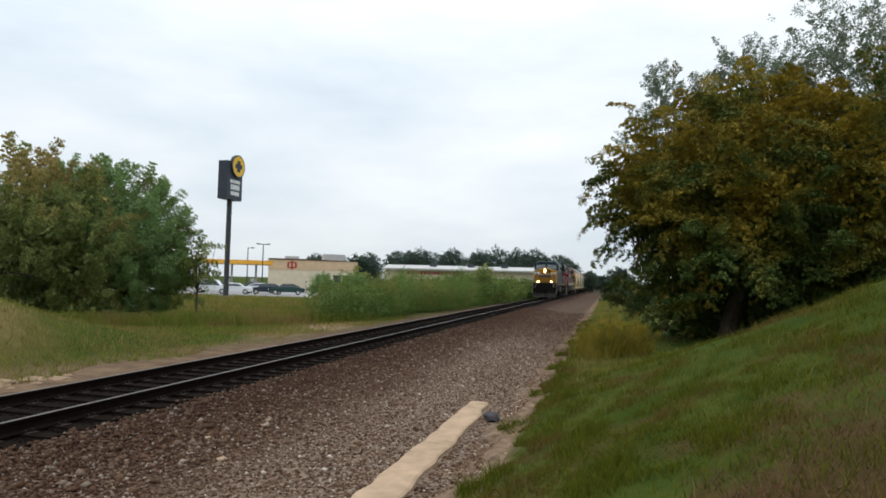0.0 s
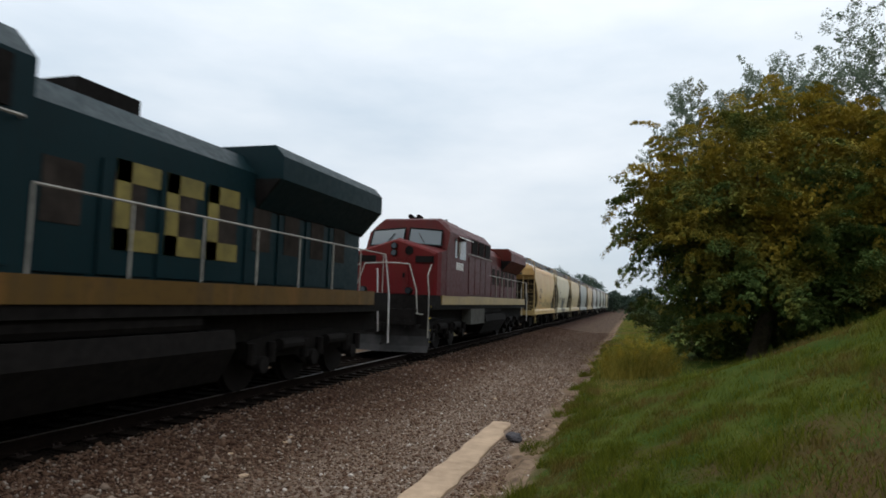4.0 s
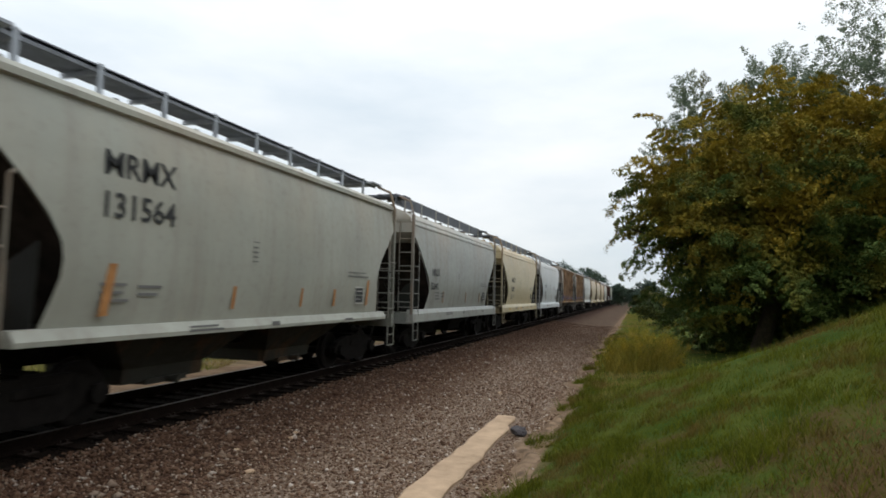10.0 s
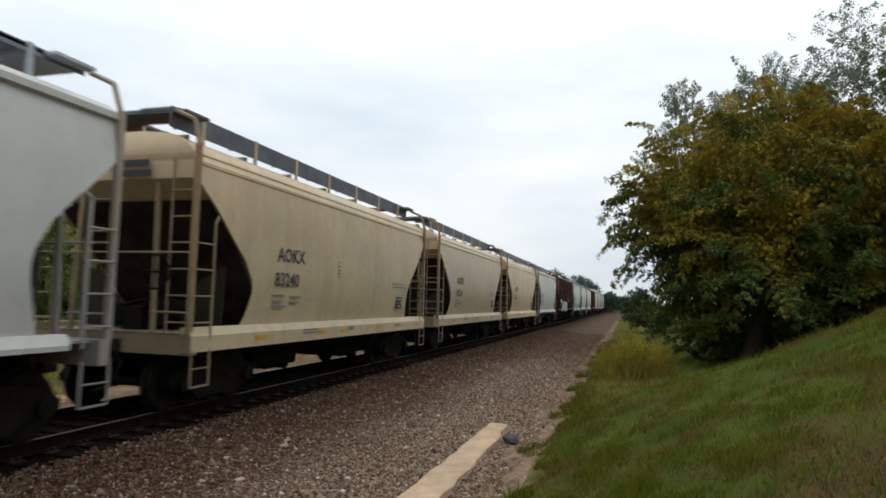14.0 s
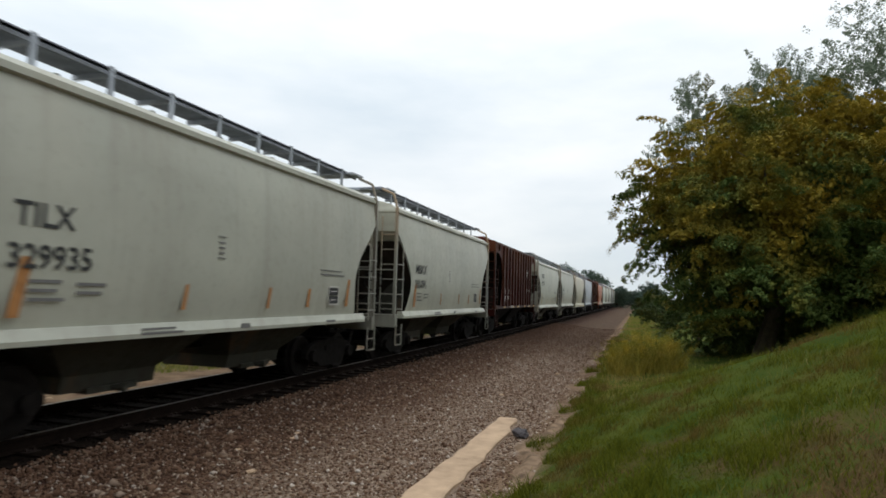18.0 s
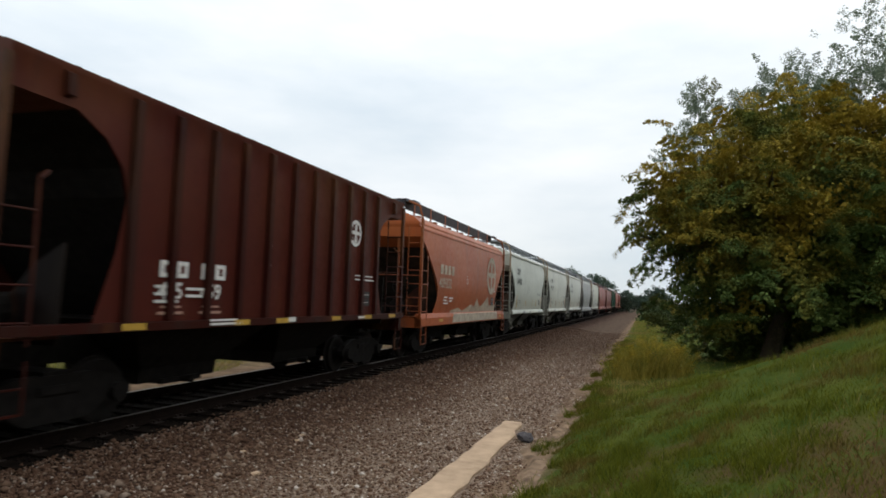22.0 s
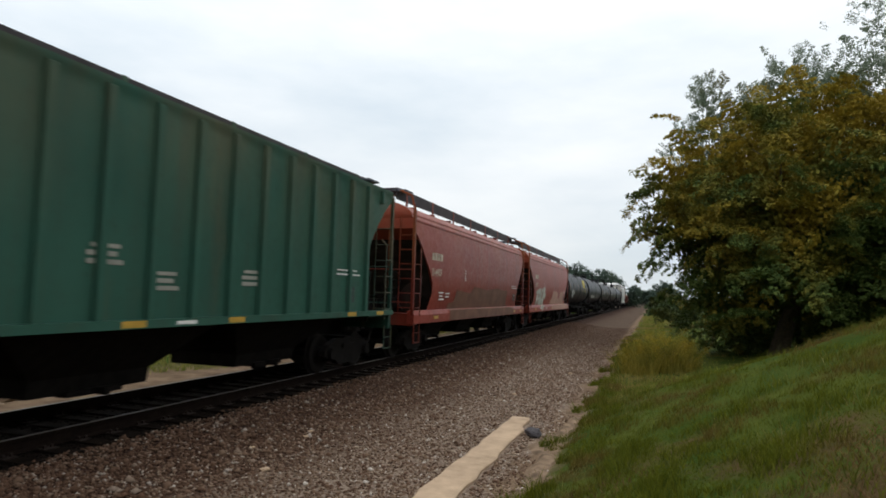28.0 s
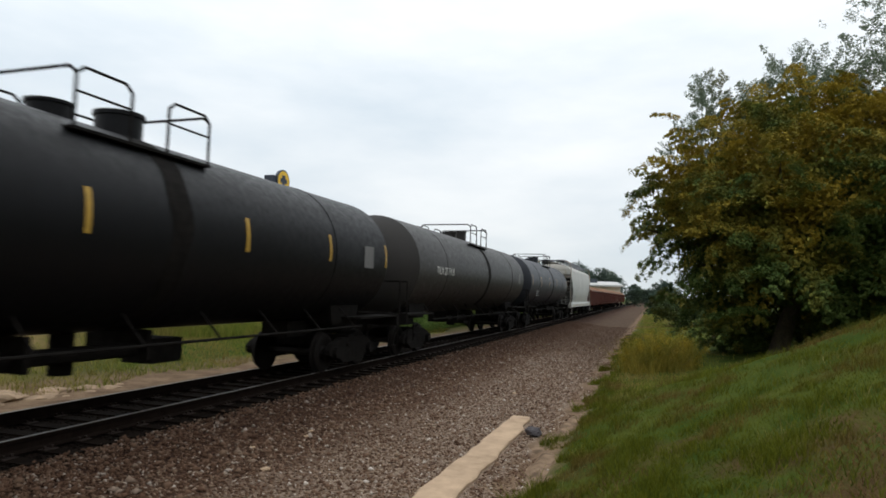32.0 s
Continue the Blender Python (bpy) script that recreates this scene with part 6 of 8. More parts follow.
def build_ground():
    xs = np.concatenate([[-4000, -1500, -600, -300, -160, -100, -70, -50], np.arange(-40, -12, 1.5), np.arange(-12, -4, 0.4), np.arange(-4, 14, 0.16), np.arange(14, 34, 1.0), [36, 45, 70, 120, 300, 900, 4000]])
    ys = np.concatenate([[-4000, -900, -200, -80, -40], np.arange(-30, 2, 1.0), np.arange(2, 30, 0.2), np.arange(30, 60, 1.0), np.arange(60, 130, 5.0), [140, 170, 220, 300, 450, 700, 1200, 2200, 4000]])
    gx, gy = np.meshgrid(xs, ys)
    gz = ground_height(gx, gy)
    verts = np.stack([gx.ravel(), gy.ravel(), gz.ravel()], 1)
    nx, ny = len(xs), len(ys)
    i = np.arange((ny - 1) * (nx - 1))
    r, c = i // (nx - 1), i % (nx - 1)
    a = r * nx + c
    faces = np.stack([a, a + 1, a + nx + 1, a + nx], 1)
    g = new("ground", fast_mesh("ground", verts, faces, M["ground"], True))
    tagged(g, "brown ballast apron, clay edge and patchy green turf beside the line", "ground", kind="structure")


build_ground()


# ---------------------------------------------------------------- track
def build_track():
    track = thing("railway_track", "single railway track with worn steel rails on dark timber ties", "railway track", kind="structure")
    prof = [(-0.075, -0.17), (0.075, -0.17), (0.075, -0.155), (0.012, -0.135), (0.010, -0.045), (0.036, -0.035), (0.037, -0.004), (0.028, 0.0), (-0.028, 0.0), (-0.037, -0.004), (-0.036, -0.035), (-0.010, -0.045), (-0.012, -0.135), (-0.075, -0.155)]
    for x in (0.0, -1.51):
        rail = part("rail", Mesh().prism_y([(x + a, z) for a, z in prof], -120, 900), M["rail"], track, "steel rail with rusty web")
        part("rail_head", Mesh().box(x - 0.026, x + 0.026, -120, 900, -0.001, 0.0025), M["rail_head"], rail, "polished running surface")
    rng = random.Random(3)
    kinds = []
    for k in range(4):
        me = Mesh()
        w, a = 0.115, rng.uniform(-0.01, 0.01)
        top = -0.168
        ring = [[(-1.30, -w, -0.36), (-1.30, w, -0.36), (-1.30, w + a, top), (-1.30, -w + a, top)],
                [(0.0, -w + a, -0.36), (0.0, w, -0.36), (0.0, w, top - rng.uniform(0, 0.012)), (0.0, -w, top)],
                [(1.30, -w, -0.36), (1.30, w, -0.36), (1.30, w - a, top), (1.30, -w - a, top)]]
        kinds.append(me.rings(ring).data("tie"))
    plate = Mesh().box(-0.18, 0.18, -0.09, 0.09, -0.172, -0.160)
    for dx in (-0.11, 0.11):
        for dy in (-0.05, 0.05):
            plate.box(dx - 0.015, dx + 0.015, dy - 0.015, dy + 0.015, -0.165, -0.125)
    plate = plate.data("tie_plate")
    y = -6.0
    n = 0
    while y < 90:
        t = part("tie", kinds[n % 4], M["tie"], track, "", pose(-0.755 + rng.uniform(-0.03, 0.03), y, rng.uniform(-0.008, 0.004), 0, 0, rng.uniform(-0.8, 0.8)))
        if y < 40:
            for x in (0.755, -0.755):
                part("tie_plate", plate, M["plate"], t, "", pose(x, 0, 0))
        y += 0.50 + rng.uniform(-0.03, 0.03)
        n += 1


build_track()


def build_flume():
    """A low concrete flume edge, broken at its far end."""
    rng = random.Random(8)
    me = Mesh()
    rings = []
    ys = list(np.arange(1.0, 11.9, 0.35)) + [12.0, 12.25]
    for y in ys:
        l = 4.42 + 0.012 * (y - 8) + rng.uniform(-0.035, 0.035)
        r = 4.90 + rng.uniform(-0.03, 0.03) - (0.06 if y > 11.5 else 0)
        zt = -0.455 + rng.uniform(-0.006, 0.006)
        rings.append([(l, y, -0.75), (r, y, -0.75), (r, y, zt - 0.02), (r - 0.03, y, zt), (l + 0.04, y, zt), (l, y, zt - 0.03)])
    me.rings(rings)
    ob = new("drainage_flume", me.data("drainage_flume"))
    ob.data.materials.append(M["concrete"])
    tagged(ob, "pale concrete flume edge with a broken end, set in the gravel", "concrete edge")


build_flume()


# ---------------------------------------------------------------- vegetation
def leaf_material(name, dark, light, turn, turn_share=0.5, scale=0.35, through_light=0.3, sunny=None):
    """Foliage: each leaf its own tone, with whole boughs that have begun to turn; light passes through the blades."""
    m, nt, b = nodes_of(name)
    geo = nt.nodes.new("ShaderNodeNewGeometry")
    col = mixed(nt, geo.outputs["Random Per Island"], dark, light)
    n = nt.nodes.new("ShaderNodeTexNoise")
    n.inputs["Scale"].default_value, n.inputs["Detail"].default_value = scale, 3.0
    nt.links.new(geo.outputs["Position"], n.inputs["Vector"])
    turned = n.outputs["Fac"]
    if sunny:
        sep = nt.nodes.new("ShaderNodeSeparateXYZ")
        nt.links.new(geo.outputs["Position"], sep.inputs[0])
        up = nt.nodes.new("ShaderNodeMath")
        nt.links.new(turned, up.inputs[0])
        nt.links.new(ranged(nt, sep.outputs["Z"], sunny[0], sunny[1], -0.14, 0.08), up.inputs[1])
        turned = up.outputs[0]
    col = mixed(nt, ranged(nt, turned, 0.60 - 0.25 * turn_share, 0.74 - 0.15 * turn_share), col, mixed(nt, geo.outputs["Random Per Island"], tuple(c * 0.55 for c in turn), turn))
    nt.links.new(col, b.inputs["Base Color"])
    b.inputs["Roughness"].default_value = 0.7
    b.inputs["Specular IOR Level"].default_value = 0.10
    tr = nt.nodes.new("ShaderNodeBsdfTranslucent")
    nt.links.new(col, tr.inputs["Color"])
    mix = nt.nodes.new("ShaderNodeMixShader")
    mix.inputs[0].default_value = through_light
    nt.links.new(b.outputs[0], mix.inputs[1])
    nt.links.new(tr.outputs[0], mix.inputs[2])
    out = [k for k in nt.nodes if k.type == "OUTPUT_MATERIAL"][0]
    nt.links.new(mix.outputs[0], out.inputs["Surface"])
    return m


M["leaf_hackberry"] = leaf_material("hackberry_leaves", (0.034, 0.064, 0.016), (0.110, 0.145, 0.036), (0.340, 0.245, 0.030), 0.80, 0.55, 0.22, (1.5, 7.5))
M["leaf_poplar"] = leaf_material("poplar_leaves", (0.095, 0.130, 0.085), (0.23, 0.27, 0.195), (0.20, 0.20, 0.10), 0.2, 0.35, 0.45)
M["leaf_willow"] = leaf_material("willow_leaves", (0.125, 0.210, 0.075), (0.26, 0.37, 0.140), (0.34, 0.34, 0.10), 0.2, 0.35, 0.4)
M["leaf_olive"] = leaf_material("olive_green_leaves", (0.125, 0.180, 0.060), (0.31, 0.34, 0.11), (0.46, 0.36, 0.13), 0.5, 0.4, 0.35, (1.5, 6.0))
M["leaf_lineside"] = leaf_material("lineside_leaves", (0.018, 0.033, 0.011), (0.048, 0.066, 0.020), (0.085, 0.075, 0.016), 0.4, 0.3, 0.2)
# haze is put into the distant leaves as a lighter, bluer tone
M["leaf_far"] = leaf_material("hazy_distant_leaves", (0.048, 0.075, 0.060), (0.085, 0.118, 0.088), (0.08, 0.11, 0.06), 0.2, 0.1, 0.2)
M["shrub_leaf"] = leaf_material("shrub_leaves", (0.072, 0.130, 0.028), (0.165, 0.230, 0.058), (0.25, 0.25, 0.07), 0.4, 0.4, 0.35)
M["blade"] = leaf_material("grass_blades", (0.046, 0.064, 0.005), (0.138, 0.142, 0.012), (0.165, 0.105, 0.030), 0.48, 0.9, 0.3)
M["dry_blade"] = leaf_material("dry_grass_blades", (0.13, 0.115, 0.035), (0.27, 0.22, 0.085), (0.15, 0.17, 0.03), 0.6, 0.8, 0.3)
M["weed_blade"] = leaf_material("yellow_weed_blades", (0.13, 0.115, 0.016), (0.31, 0.23, 0.040), (0.17, 0.16, 0.025), 0.5, 1.2, 0.3)
M["far_blade"] = leaf_material("far_verge_blades", (0.085, 0.125, 0.016), (0.23, 0.235, 0.042), (0.32, 0.23, 0.08), 0.75, 0.4)


def leaves_at(p, n, size, g, droop=0.25):
    """A folded leaf of two triangles at each point, facing along n."""
    count = len(p)
    n = n / np.linalg.norm(n, axis=1, keepdims=True)
    a = np.cross(n, g.normal(size=(count, 3)))
    a /= np.linalg.norm(a, axis=1, keepdims=True)
    a[:, 2] -= droop
    a /= np.linalg.norm(a, axis=1, keepdims=True)
    b = np.cross(n, a)
    s = size * g.uniform(0.6, 1.35, count)[:, None]
    tip, root = p + a * s, p - a * s * 0.6
    left, right = p + b * s * 0.42 + n * s * 0.12, p - b * s * 0.42 + n * s * 0.12
    return np.stack([root, right, tip, left], 1)


def sprays(crowns, count, size, seed, r_lo, r_hi, lay=0.55, sag=0.3, thick=0.22, cover=2.4, deep=0.16, lift=0.0):
    """Leaves in flattened, overlapping sprays over the outside of the joined crowns.
    crowns: (centre, radii, lowest direction). lay: 1 = level sprays, 0 = facing outward."""
    g = np.random.default_rng(seed)
    area = np.array([(r[0] * r[1] + r[1] * r[2] + r[0] * r[2]) for _, r, _ in crowns])
    n_sprays = max(12, int(sum(area) * 4.2 * cover / (math.pi * (0.5 * (r_lo + r_hi)) ** 2)))
    cs, ds = [], []
    tries = 0
    while len(cs) < n_sprays and tries < n_sprays * 12:
        tries += 1
        k = g.choice(len(crowns), p=area / area.sum())
        c, r, low = crowns[k]
        d = g.normal(size=3)
        d /= np.linalg.norm(d)
        if d[2] < low:
            continue
        lump = 1 + 0.07 * math.sin(5 * d[0] + seed + k) * math.cos(4.3 * d[1] + 3 * d[2]) + 0.07 * math.sin(9 * d[2] + 7 * d[0])
        p = np.asarray(c) + d * np.asarray(r) * lump * (1 + 0.3 * deep - deep * g.random() ** 1.3 + (0.45 * deep if g.random() < 0.10 else 0.0))
        inside = False
        for j, (c2, r2, _) in enumerate(crowns):
            if j != k and np.sum(((p - np.asarray(c2)) / np.asarray(r2)) ** 2) < 0.72:
                inside = True
                break
        if not inside:
            cs.append(p)
            ds.append(d / np.asarray(r) * min(r))
    cs, ds = np.array(cs), np.array(ds)
    ds /= np.linalg.norm(ds, axis=1, keepdims=True)
    rs = g.uniform(r_lo, r_hi, len(cs)) * np.where(g.random(len(cs)) < 0.08, 1.4, 1.0)
    # every spray is a bough: an axis that runs outward, with side twigs that lean forward and hang at their tips
    axis = ds * np.array([1, 1, 0.45]) + g.normal(scale=0.38, size=cs.shape) + np.array([0, 0, lift])
    axis /= np.linalg.norm(axis, axis=1, keepdims=True)
    nrm = ds * (1 - lay) + np.array([0, 0, lay]) + g.normal(scale=0.2, size=cs.shape)
    nrm -= axis * np.sum(nrm * axis, axis=1, keepdims=True)
    nrm /= np.linalg.norm(nrm, axis=1, keepdims=True)
    bx = np.cross(nrm, axis)
    pick = g.choice(len(cs), count, p=rs ** 2 / np.sum(rs ** 2))
    rr = rs[pick]
    node = g.integers(0, 6, count)
    side = np.where(g.random(count) < 0.5, -1.0, 1.0)
    u = g.random(count)
    reach = (0.62 - 0.075 * node) * (0.75 + 0.25 * np.sin(pick * 2.3 + node * 1.9 + side))
    along = (node + 0.5) / 6 * 1.7 - 0.85 + 0.55 * u * reach + g.normal(scale=0.03, size=count)
    across = side * u * reach + g.normal(scale=0.035, size=count)
    p = cs[pick] + axis[pick] * (along * rr)[:, None] + bx[pick] * (across * rr)[:, None]
    p = p + nrm[pick] * (np.clip(g.normal(size=count), -1.6, 1.6) * thick * rr * 0.5)[:, None]
    far = np.clip(along * 0.6 + 0.5, 0, 1.2)
    p[:, 2] -= sag * rr * (far ** 2 + 0.5 * u * reach)
    n = nrm[pick] + g.normal(scale=0.4, size=(count, 3))
    out = leaves_at(p, n, size, g)
    return out, cs, rs


def filling(crowns, count, size, seed, fill=0.86):
    """The dim leafage inside the crowns that closes them against the sky."""
    g = np.random.default_rng(seed + 7000)
    vol = np.array([r[0] * r[1] * r[2] for _, r, _ in crowns])
    k = g.choice(len(crowns), count, p=vol / vol.sum())
    c = np.array([c for c, _, _ in crowns], float)[k]
    r = np.array([r for _, r, _ in crowns], float)[k]
    d = g.normal(size=(count, 3))
    d /= np.linalg.norm(d, axis=1, keepdims=True)
    p = c + d * r * (fill * g.random(count) ** 0.45)[:, None]
    return leaves_at(p, g.normal(size=(count, 3)) + np.array([0, 0, 0.3]), size, g)


def limbs(me, base, tips, r0, seed, fork=0.45):
    """A tapered trunk that forks towards the given tips."""
    rng = random.Random(seed)
    base = Vector(base)
    mean = sum((Vector(t) for t in tips), Vector()) / len(tips)
    crotch = base.lerp(mean, fork)
    crotch.x = base.x + (crotch.x - base.x) * 0.5
    mid = base.lerp(crotch, 0.5) + Vector((rng.uniform(-0.1, 0.1), rng.uniform(-0.1, 0.1), 0))
    me.tube(base - Vector((0, 0, 0.3)), mid, r0 * 1.15, 10, r0 * 0.9)
    me.tube(mid, crotch, r0 * 0.9, 10, r0 * 0.7)
    for t in tips:
        t = Vector(t)
        k = crotch.lerp(t, 0.45) + Vector((rng.uniform(-0.3, 0.3), rng.uniform(-0.3, 0.3), rng.uniform(0, 0.4)))
        me.tube(crotch, k, r0 * 0.45, 7, r0 * 0.26)
        me.tube(k, t, r0 * 0.26, 6, r0 * 0.08)
        for _ in range(3):
            q = k.lerp(t, rng.uniform(0.3, 0.9))
            me.tube(q, q + Vector((rng.uniform(-1, 1), rng.uniform(-1, 1), rng.uniform(-0.1, 0.8))), r0 * 0.09, 5, r0 * 0.03)
    return me


def tree(name, label, base, r0, crowns, leaf, count, size, seed, tips=9, category="tree", r_lo=0.5, r_hi=1.0, lay=0.55, sag=0.3, core=0.25, thick=0.22, fill=0.86, group="", cover=2.4, deep=0.16, lift=0.0):
    """crowns: (centre, radii, lowest direction)."""
    t = thing(name, label, category)
    if group:
        t["group"] = group
    v, cs, rs = sprays(crowns, count, size, seed, r_lo, r_hi, lay, sag, thick, cover, deep, lift)
    if core:
        v = np.concatenate([v, filling(crowns, int(count * core), size * 1.7, seed, fill)])
    keep = v[:, :, 2].min(1) > ground_height(v[:, 0, 0], v[:, 0, 1]) - 0.05
    v = v[keep].reshape(-1, 3)
    k = np.arange(len(v) // 4)[:, None] * 4
    f = np.concatenate([k + [0, 1, 2], k + [0, 2, 3]], 1).reshape(-1, 3)
    crown = new("crown", fast_mesh("crown", v, f, leaf))
    crown.parent = t
    rng = random.Random(seed)
    ends = [tuple(cs[rng.randrange(len(cs))]) for _ in range(tips)]
    part("trunk", limbs(Mesh(), base, ends, r0, seed), M["bark"], t)
    return t


def gz(x, y):
    return float(ground_height(x, y))


tree("hackberry_tree", "large dense olive-green tree turning yellow, its boughs near the ground", (11.4, 27.2, gz(11.4, 27.2)), 0.34,
     [((11.7, 25.4, 5.2), (4.3, 3.3, 4.1), -0.9), ((16.8, 24.8, 4.8), (4.2, 3.4, 4.5), -0.9), ((9.7, 26.4, 2.9), (1.4, 1.5, 2.6), -0.6),
      ((13.8, 28.2, 1.3), (4.8, 1.6, 2.3), -1.0), ((11.9, 24.8, 4.3), (3.2, 2.6, 2.4), -0.7), ((9.9, 25.0, 5.4), (2.4, 2.2, 2.2), -0.8), ((8.4, 25.2, 5.2), (1.8, 1.9, 1.9), -0.9), ((14.0, 26.4, 6.8), (2.6, 2.2, 2.4), -0.6), ((15.5, 28.6, 1.8), (6.2, 1.2, 2.8), -1.0), ((16.8, 28.4, 1.6), (4.6, 1.4, 2.6), -1.0), ((10.6, 28.2, 1.2), (1.8, 1.2, 2.0), -0.8)],
     M["leaf_hackberry"], 360000, 0.072, 11, 22, r_lo=0.55, r_hi=1.25, lay=0.66, sag=0.42, core=0.30, thick=0.12, cover=2.3, deep=0.40, fill=0.84)
tree("poplar_tree", "slender grey-green poplar rising above the dense trees", (9.6, 31.5, gz(9.6, 31.5)), 0.08,
     [((9.4, 31.5, 10.6), (0.8, 0.8, 1.5), -1.0), ((9.3, 31.5, 8.8), (1.5, 1.2, 1.5), -1.0)], M["leaf_poplar"], 20000, 0.058, 21, 16, r_lo=0.16, r_hi=0.42, lay=0.15, core=0.02, thick=0.6, sag=-0.1, deep=0.75, cover=2.2, lift=0.6)
tree("poplar_tree", "grey-green poplar with an open crown behind the dense trees", (13.0, 31.5, gz(13, 31.5)), 0.11,
     [((13.4, 31.5, 11.0), (1.8, 1.4, 1.7), -1.0), ((11.9, 31.5, 10.2), (1.4, 1.0, 1.3), -1.0), ((14.6, 31.5, 10.2), (1.5, 1.0, 1.4), -1.0)], M["leaf_poplar"], 42000, 0.058, 25, 22, r_lo=0.16, r_hi=0.45, lay=0.15, core=0.02, thick=0.6, sag=-0.1, deep=0.75, cover=2.0, lift=0.6)
tree("cottonwood_tree", "tall cottonwood with a sparse crown and bare dark limbs", (18.5, 29.5, gz(18.5, 29.5)), 0.17,
     [((16.6, 29.0, 11.2), (2.8, 2.0, 2.6), -1.0), ((20.0, 29.0, 10.5), (3.2, 2.0, 2.8), -1.0)], M["leaf_poplar"], 46000, 0.064, 31, 34, r_lo=0.2, r_hi=0.5, lay=0.2, core=0.02, thick=0.6, sag=0.1, deep=0.9, cover=1.6, lift=0.3)

tree("olive_bush", "tall bush with olive leaves tipped in yellow", (-20.0, 21.5, gz(-20, 21.5)), 0.2,
     [((-19.2, 22.6, 3.5), (3.9, 3.0, 3.5), -0.95), ((-24.5, 19.5, 3.8), (4.2, 3.0, 3.5), -0.95), ((-17.0, 24.2, 3.2), (3.2, 2.2, 3.5), -1.0)],
     M["leaf_olive"], 120000, 0.080, 41, 16, category="bush", r_lo=0.4, r_hi=1.0, lay=0.3, core=0.25, thick=0.2, cover=1.7, deep=0.34, fill=0.8, lift=0.7, sag=0.0)
tree("willow_bush", "rounded soft green bush behind the far verge", (-15.2, 27.0, gz(-15.2, 27.0)), 0.16,
     [((-15.6, 26.2, 3.3), (3.0, 2.3, 3.4), -0.95), ((-14.8, 27.0, 2.0), (1.7, 1.7, 2.2), -1.0), ((-18.2, 25.4, 3.5), (2.6, 1.8, 3.5), -1.0)], M["leaf_willow"], 130000, 0.060, 45, 12, category="bush", r_lo=0.35, r_hi=0.8, lay=0.1, sag=0.05, core=0.25, thick=0.4, cover=1.7, deep=0.28, fill=0.8, lift=0.8)
tree("willow_sapling", "thin leaning sapling at the edge of the bush", (-12.6, 28.0, gz(-12.6, 28)), 0.06,
     [((-13.0, 27.6, 2.7), (1.2, 0.9, 1.7), -1.0), ((-13.7, 27.4, 1.1), (0.9, 0.8, 1.3), -1.0)], M["leaf_olive"], 9000, 0.07, 49, 12, category="bush", r_lo=0.35, r_hi=0.8, lay=0.3, core=0.08, thick=0.3, deep=0.6, cover=1.2, lift=0.3)


def shrub_row():
    """Brushy growth along the far side of the line."""
    rng = random.Random(77)
    y = 32.0
    while y < 104:
        near = y < 60
        for k in range(2 if 46 < y < 80 else 1):
            x = -6.6 + 2.4 * (y - 28) / 60 + rng.uniform(-0.5, 0.5) - (0.8 if y < 34 else 0) - k * rng.uniform(2.0, 3.4)
            h = rng.uniform(0.95, 1.45) * (1.0 if near else 1.15) * (1.15 if k else 1)
            w = rng.uniform(1.2, 1.8)
            tree("brush_shrub", "rank feathery green brush beside the railway", (x, y + k, gz(x, y)), 0.02,
                 [((x, y + k, gz(x, y) + h * 0.8), (w, w * 1.2, h), -1.0)], M["shrub_leaf"], 6500 if near else 2600, 0.045 if near else 0.09, int(y * 10) + k, 5, category="shrub",
                 r_lo=0.16, r_hi=0.42, lay=0.05, sag=-0.5, core=0.3, thick=0.7, group="brush along the far side of the line")
        y += rng.uniform(1.5, 2.2) * (1 if near else 1.6)


shrub_row()
for i, (x, y, h) in enumerate([(-13.0, 43.0, 1.9), (-11.0, 45.0, 2.3), (-9.6, 41.0, 1.8), (-4.6, 61.0, 3.2), (-5.4, 66.0, 2.7)]):
    tree("young_tree", "young slim tree among the brush", (x, y, gz(x, y)), 0.04, [((x, y, h * 0.62), (0.9, 0.9, h * 0.5), -1.0)], M["leaf_olive"] if i % 2 else M["leaf_willow"], 3600, 0.08, 300 + i, 6, r_lo=0.2, r_hi=0.45, lay=0.1, thick=0.6)


def far_trees():
    rng = random.Random(5)
    for i in range(31):
        x = -96 + i * 3.0 + rng.uniform(-1.0, 1.0)
        y = 205 + rng.uniform(-14, 16)
        h = rng.uniform(9.6, 12.4) * (0.82 if i < 8 else 0.9 if i > 25 else 1)
        if 12 <= i <= 27:
            h *= 1.06
        tree("distant_tree", "distant dark green tree behind the buildings", (x, y, -0.5), 0.25,
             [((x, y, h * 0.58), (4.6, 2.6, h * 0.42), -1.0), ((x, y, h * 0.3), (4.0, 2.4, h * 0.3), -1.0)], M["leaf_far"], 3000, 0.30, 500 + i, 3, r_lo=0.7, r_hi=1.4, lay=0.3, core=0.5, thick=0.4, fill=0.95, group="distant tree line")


far_trees()
for i, (x, y, h) in enumerate([(2.5, 175, 5.4), (6.0, 160, 4.4), (9.0, 120, 5.0), (8.4, 90, 2.6), (9.5, 70, 2.2), (9.0, 52, 1.8)]):
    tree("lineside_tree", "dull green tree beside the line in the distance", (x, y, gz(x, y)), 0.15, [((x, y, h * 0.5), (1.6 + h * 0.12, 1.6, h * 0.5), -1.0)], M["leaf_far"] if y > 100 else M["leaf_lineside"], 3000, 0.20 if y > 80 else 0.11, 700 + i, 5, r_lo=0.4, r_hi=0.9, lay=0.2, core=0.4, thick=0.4)


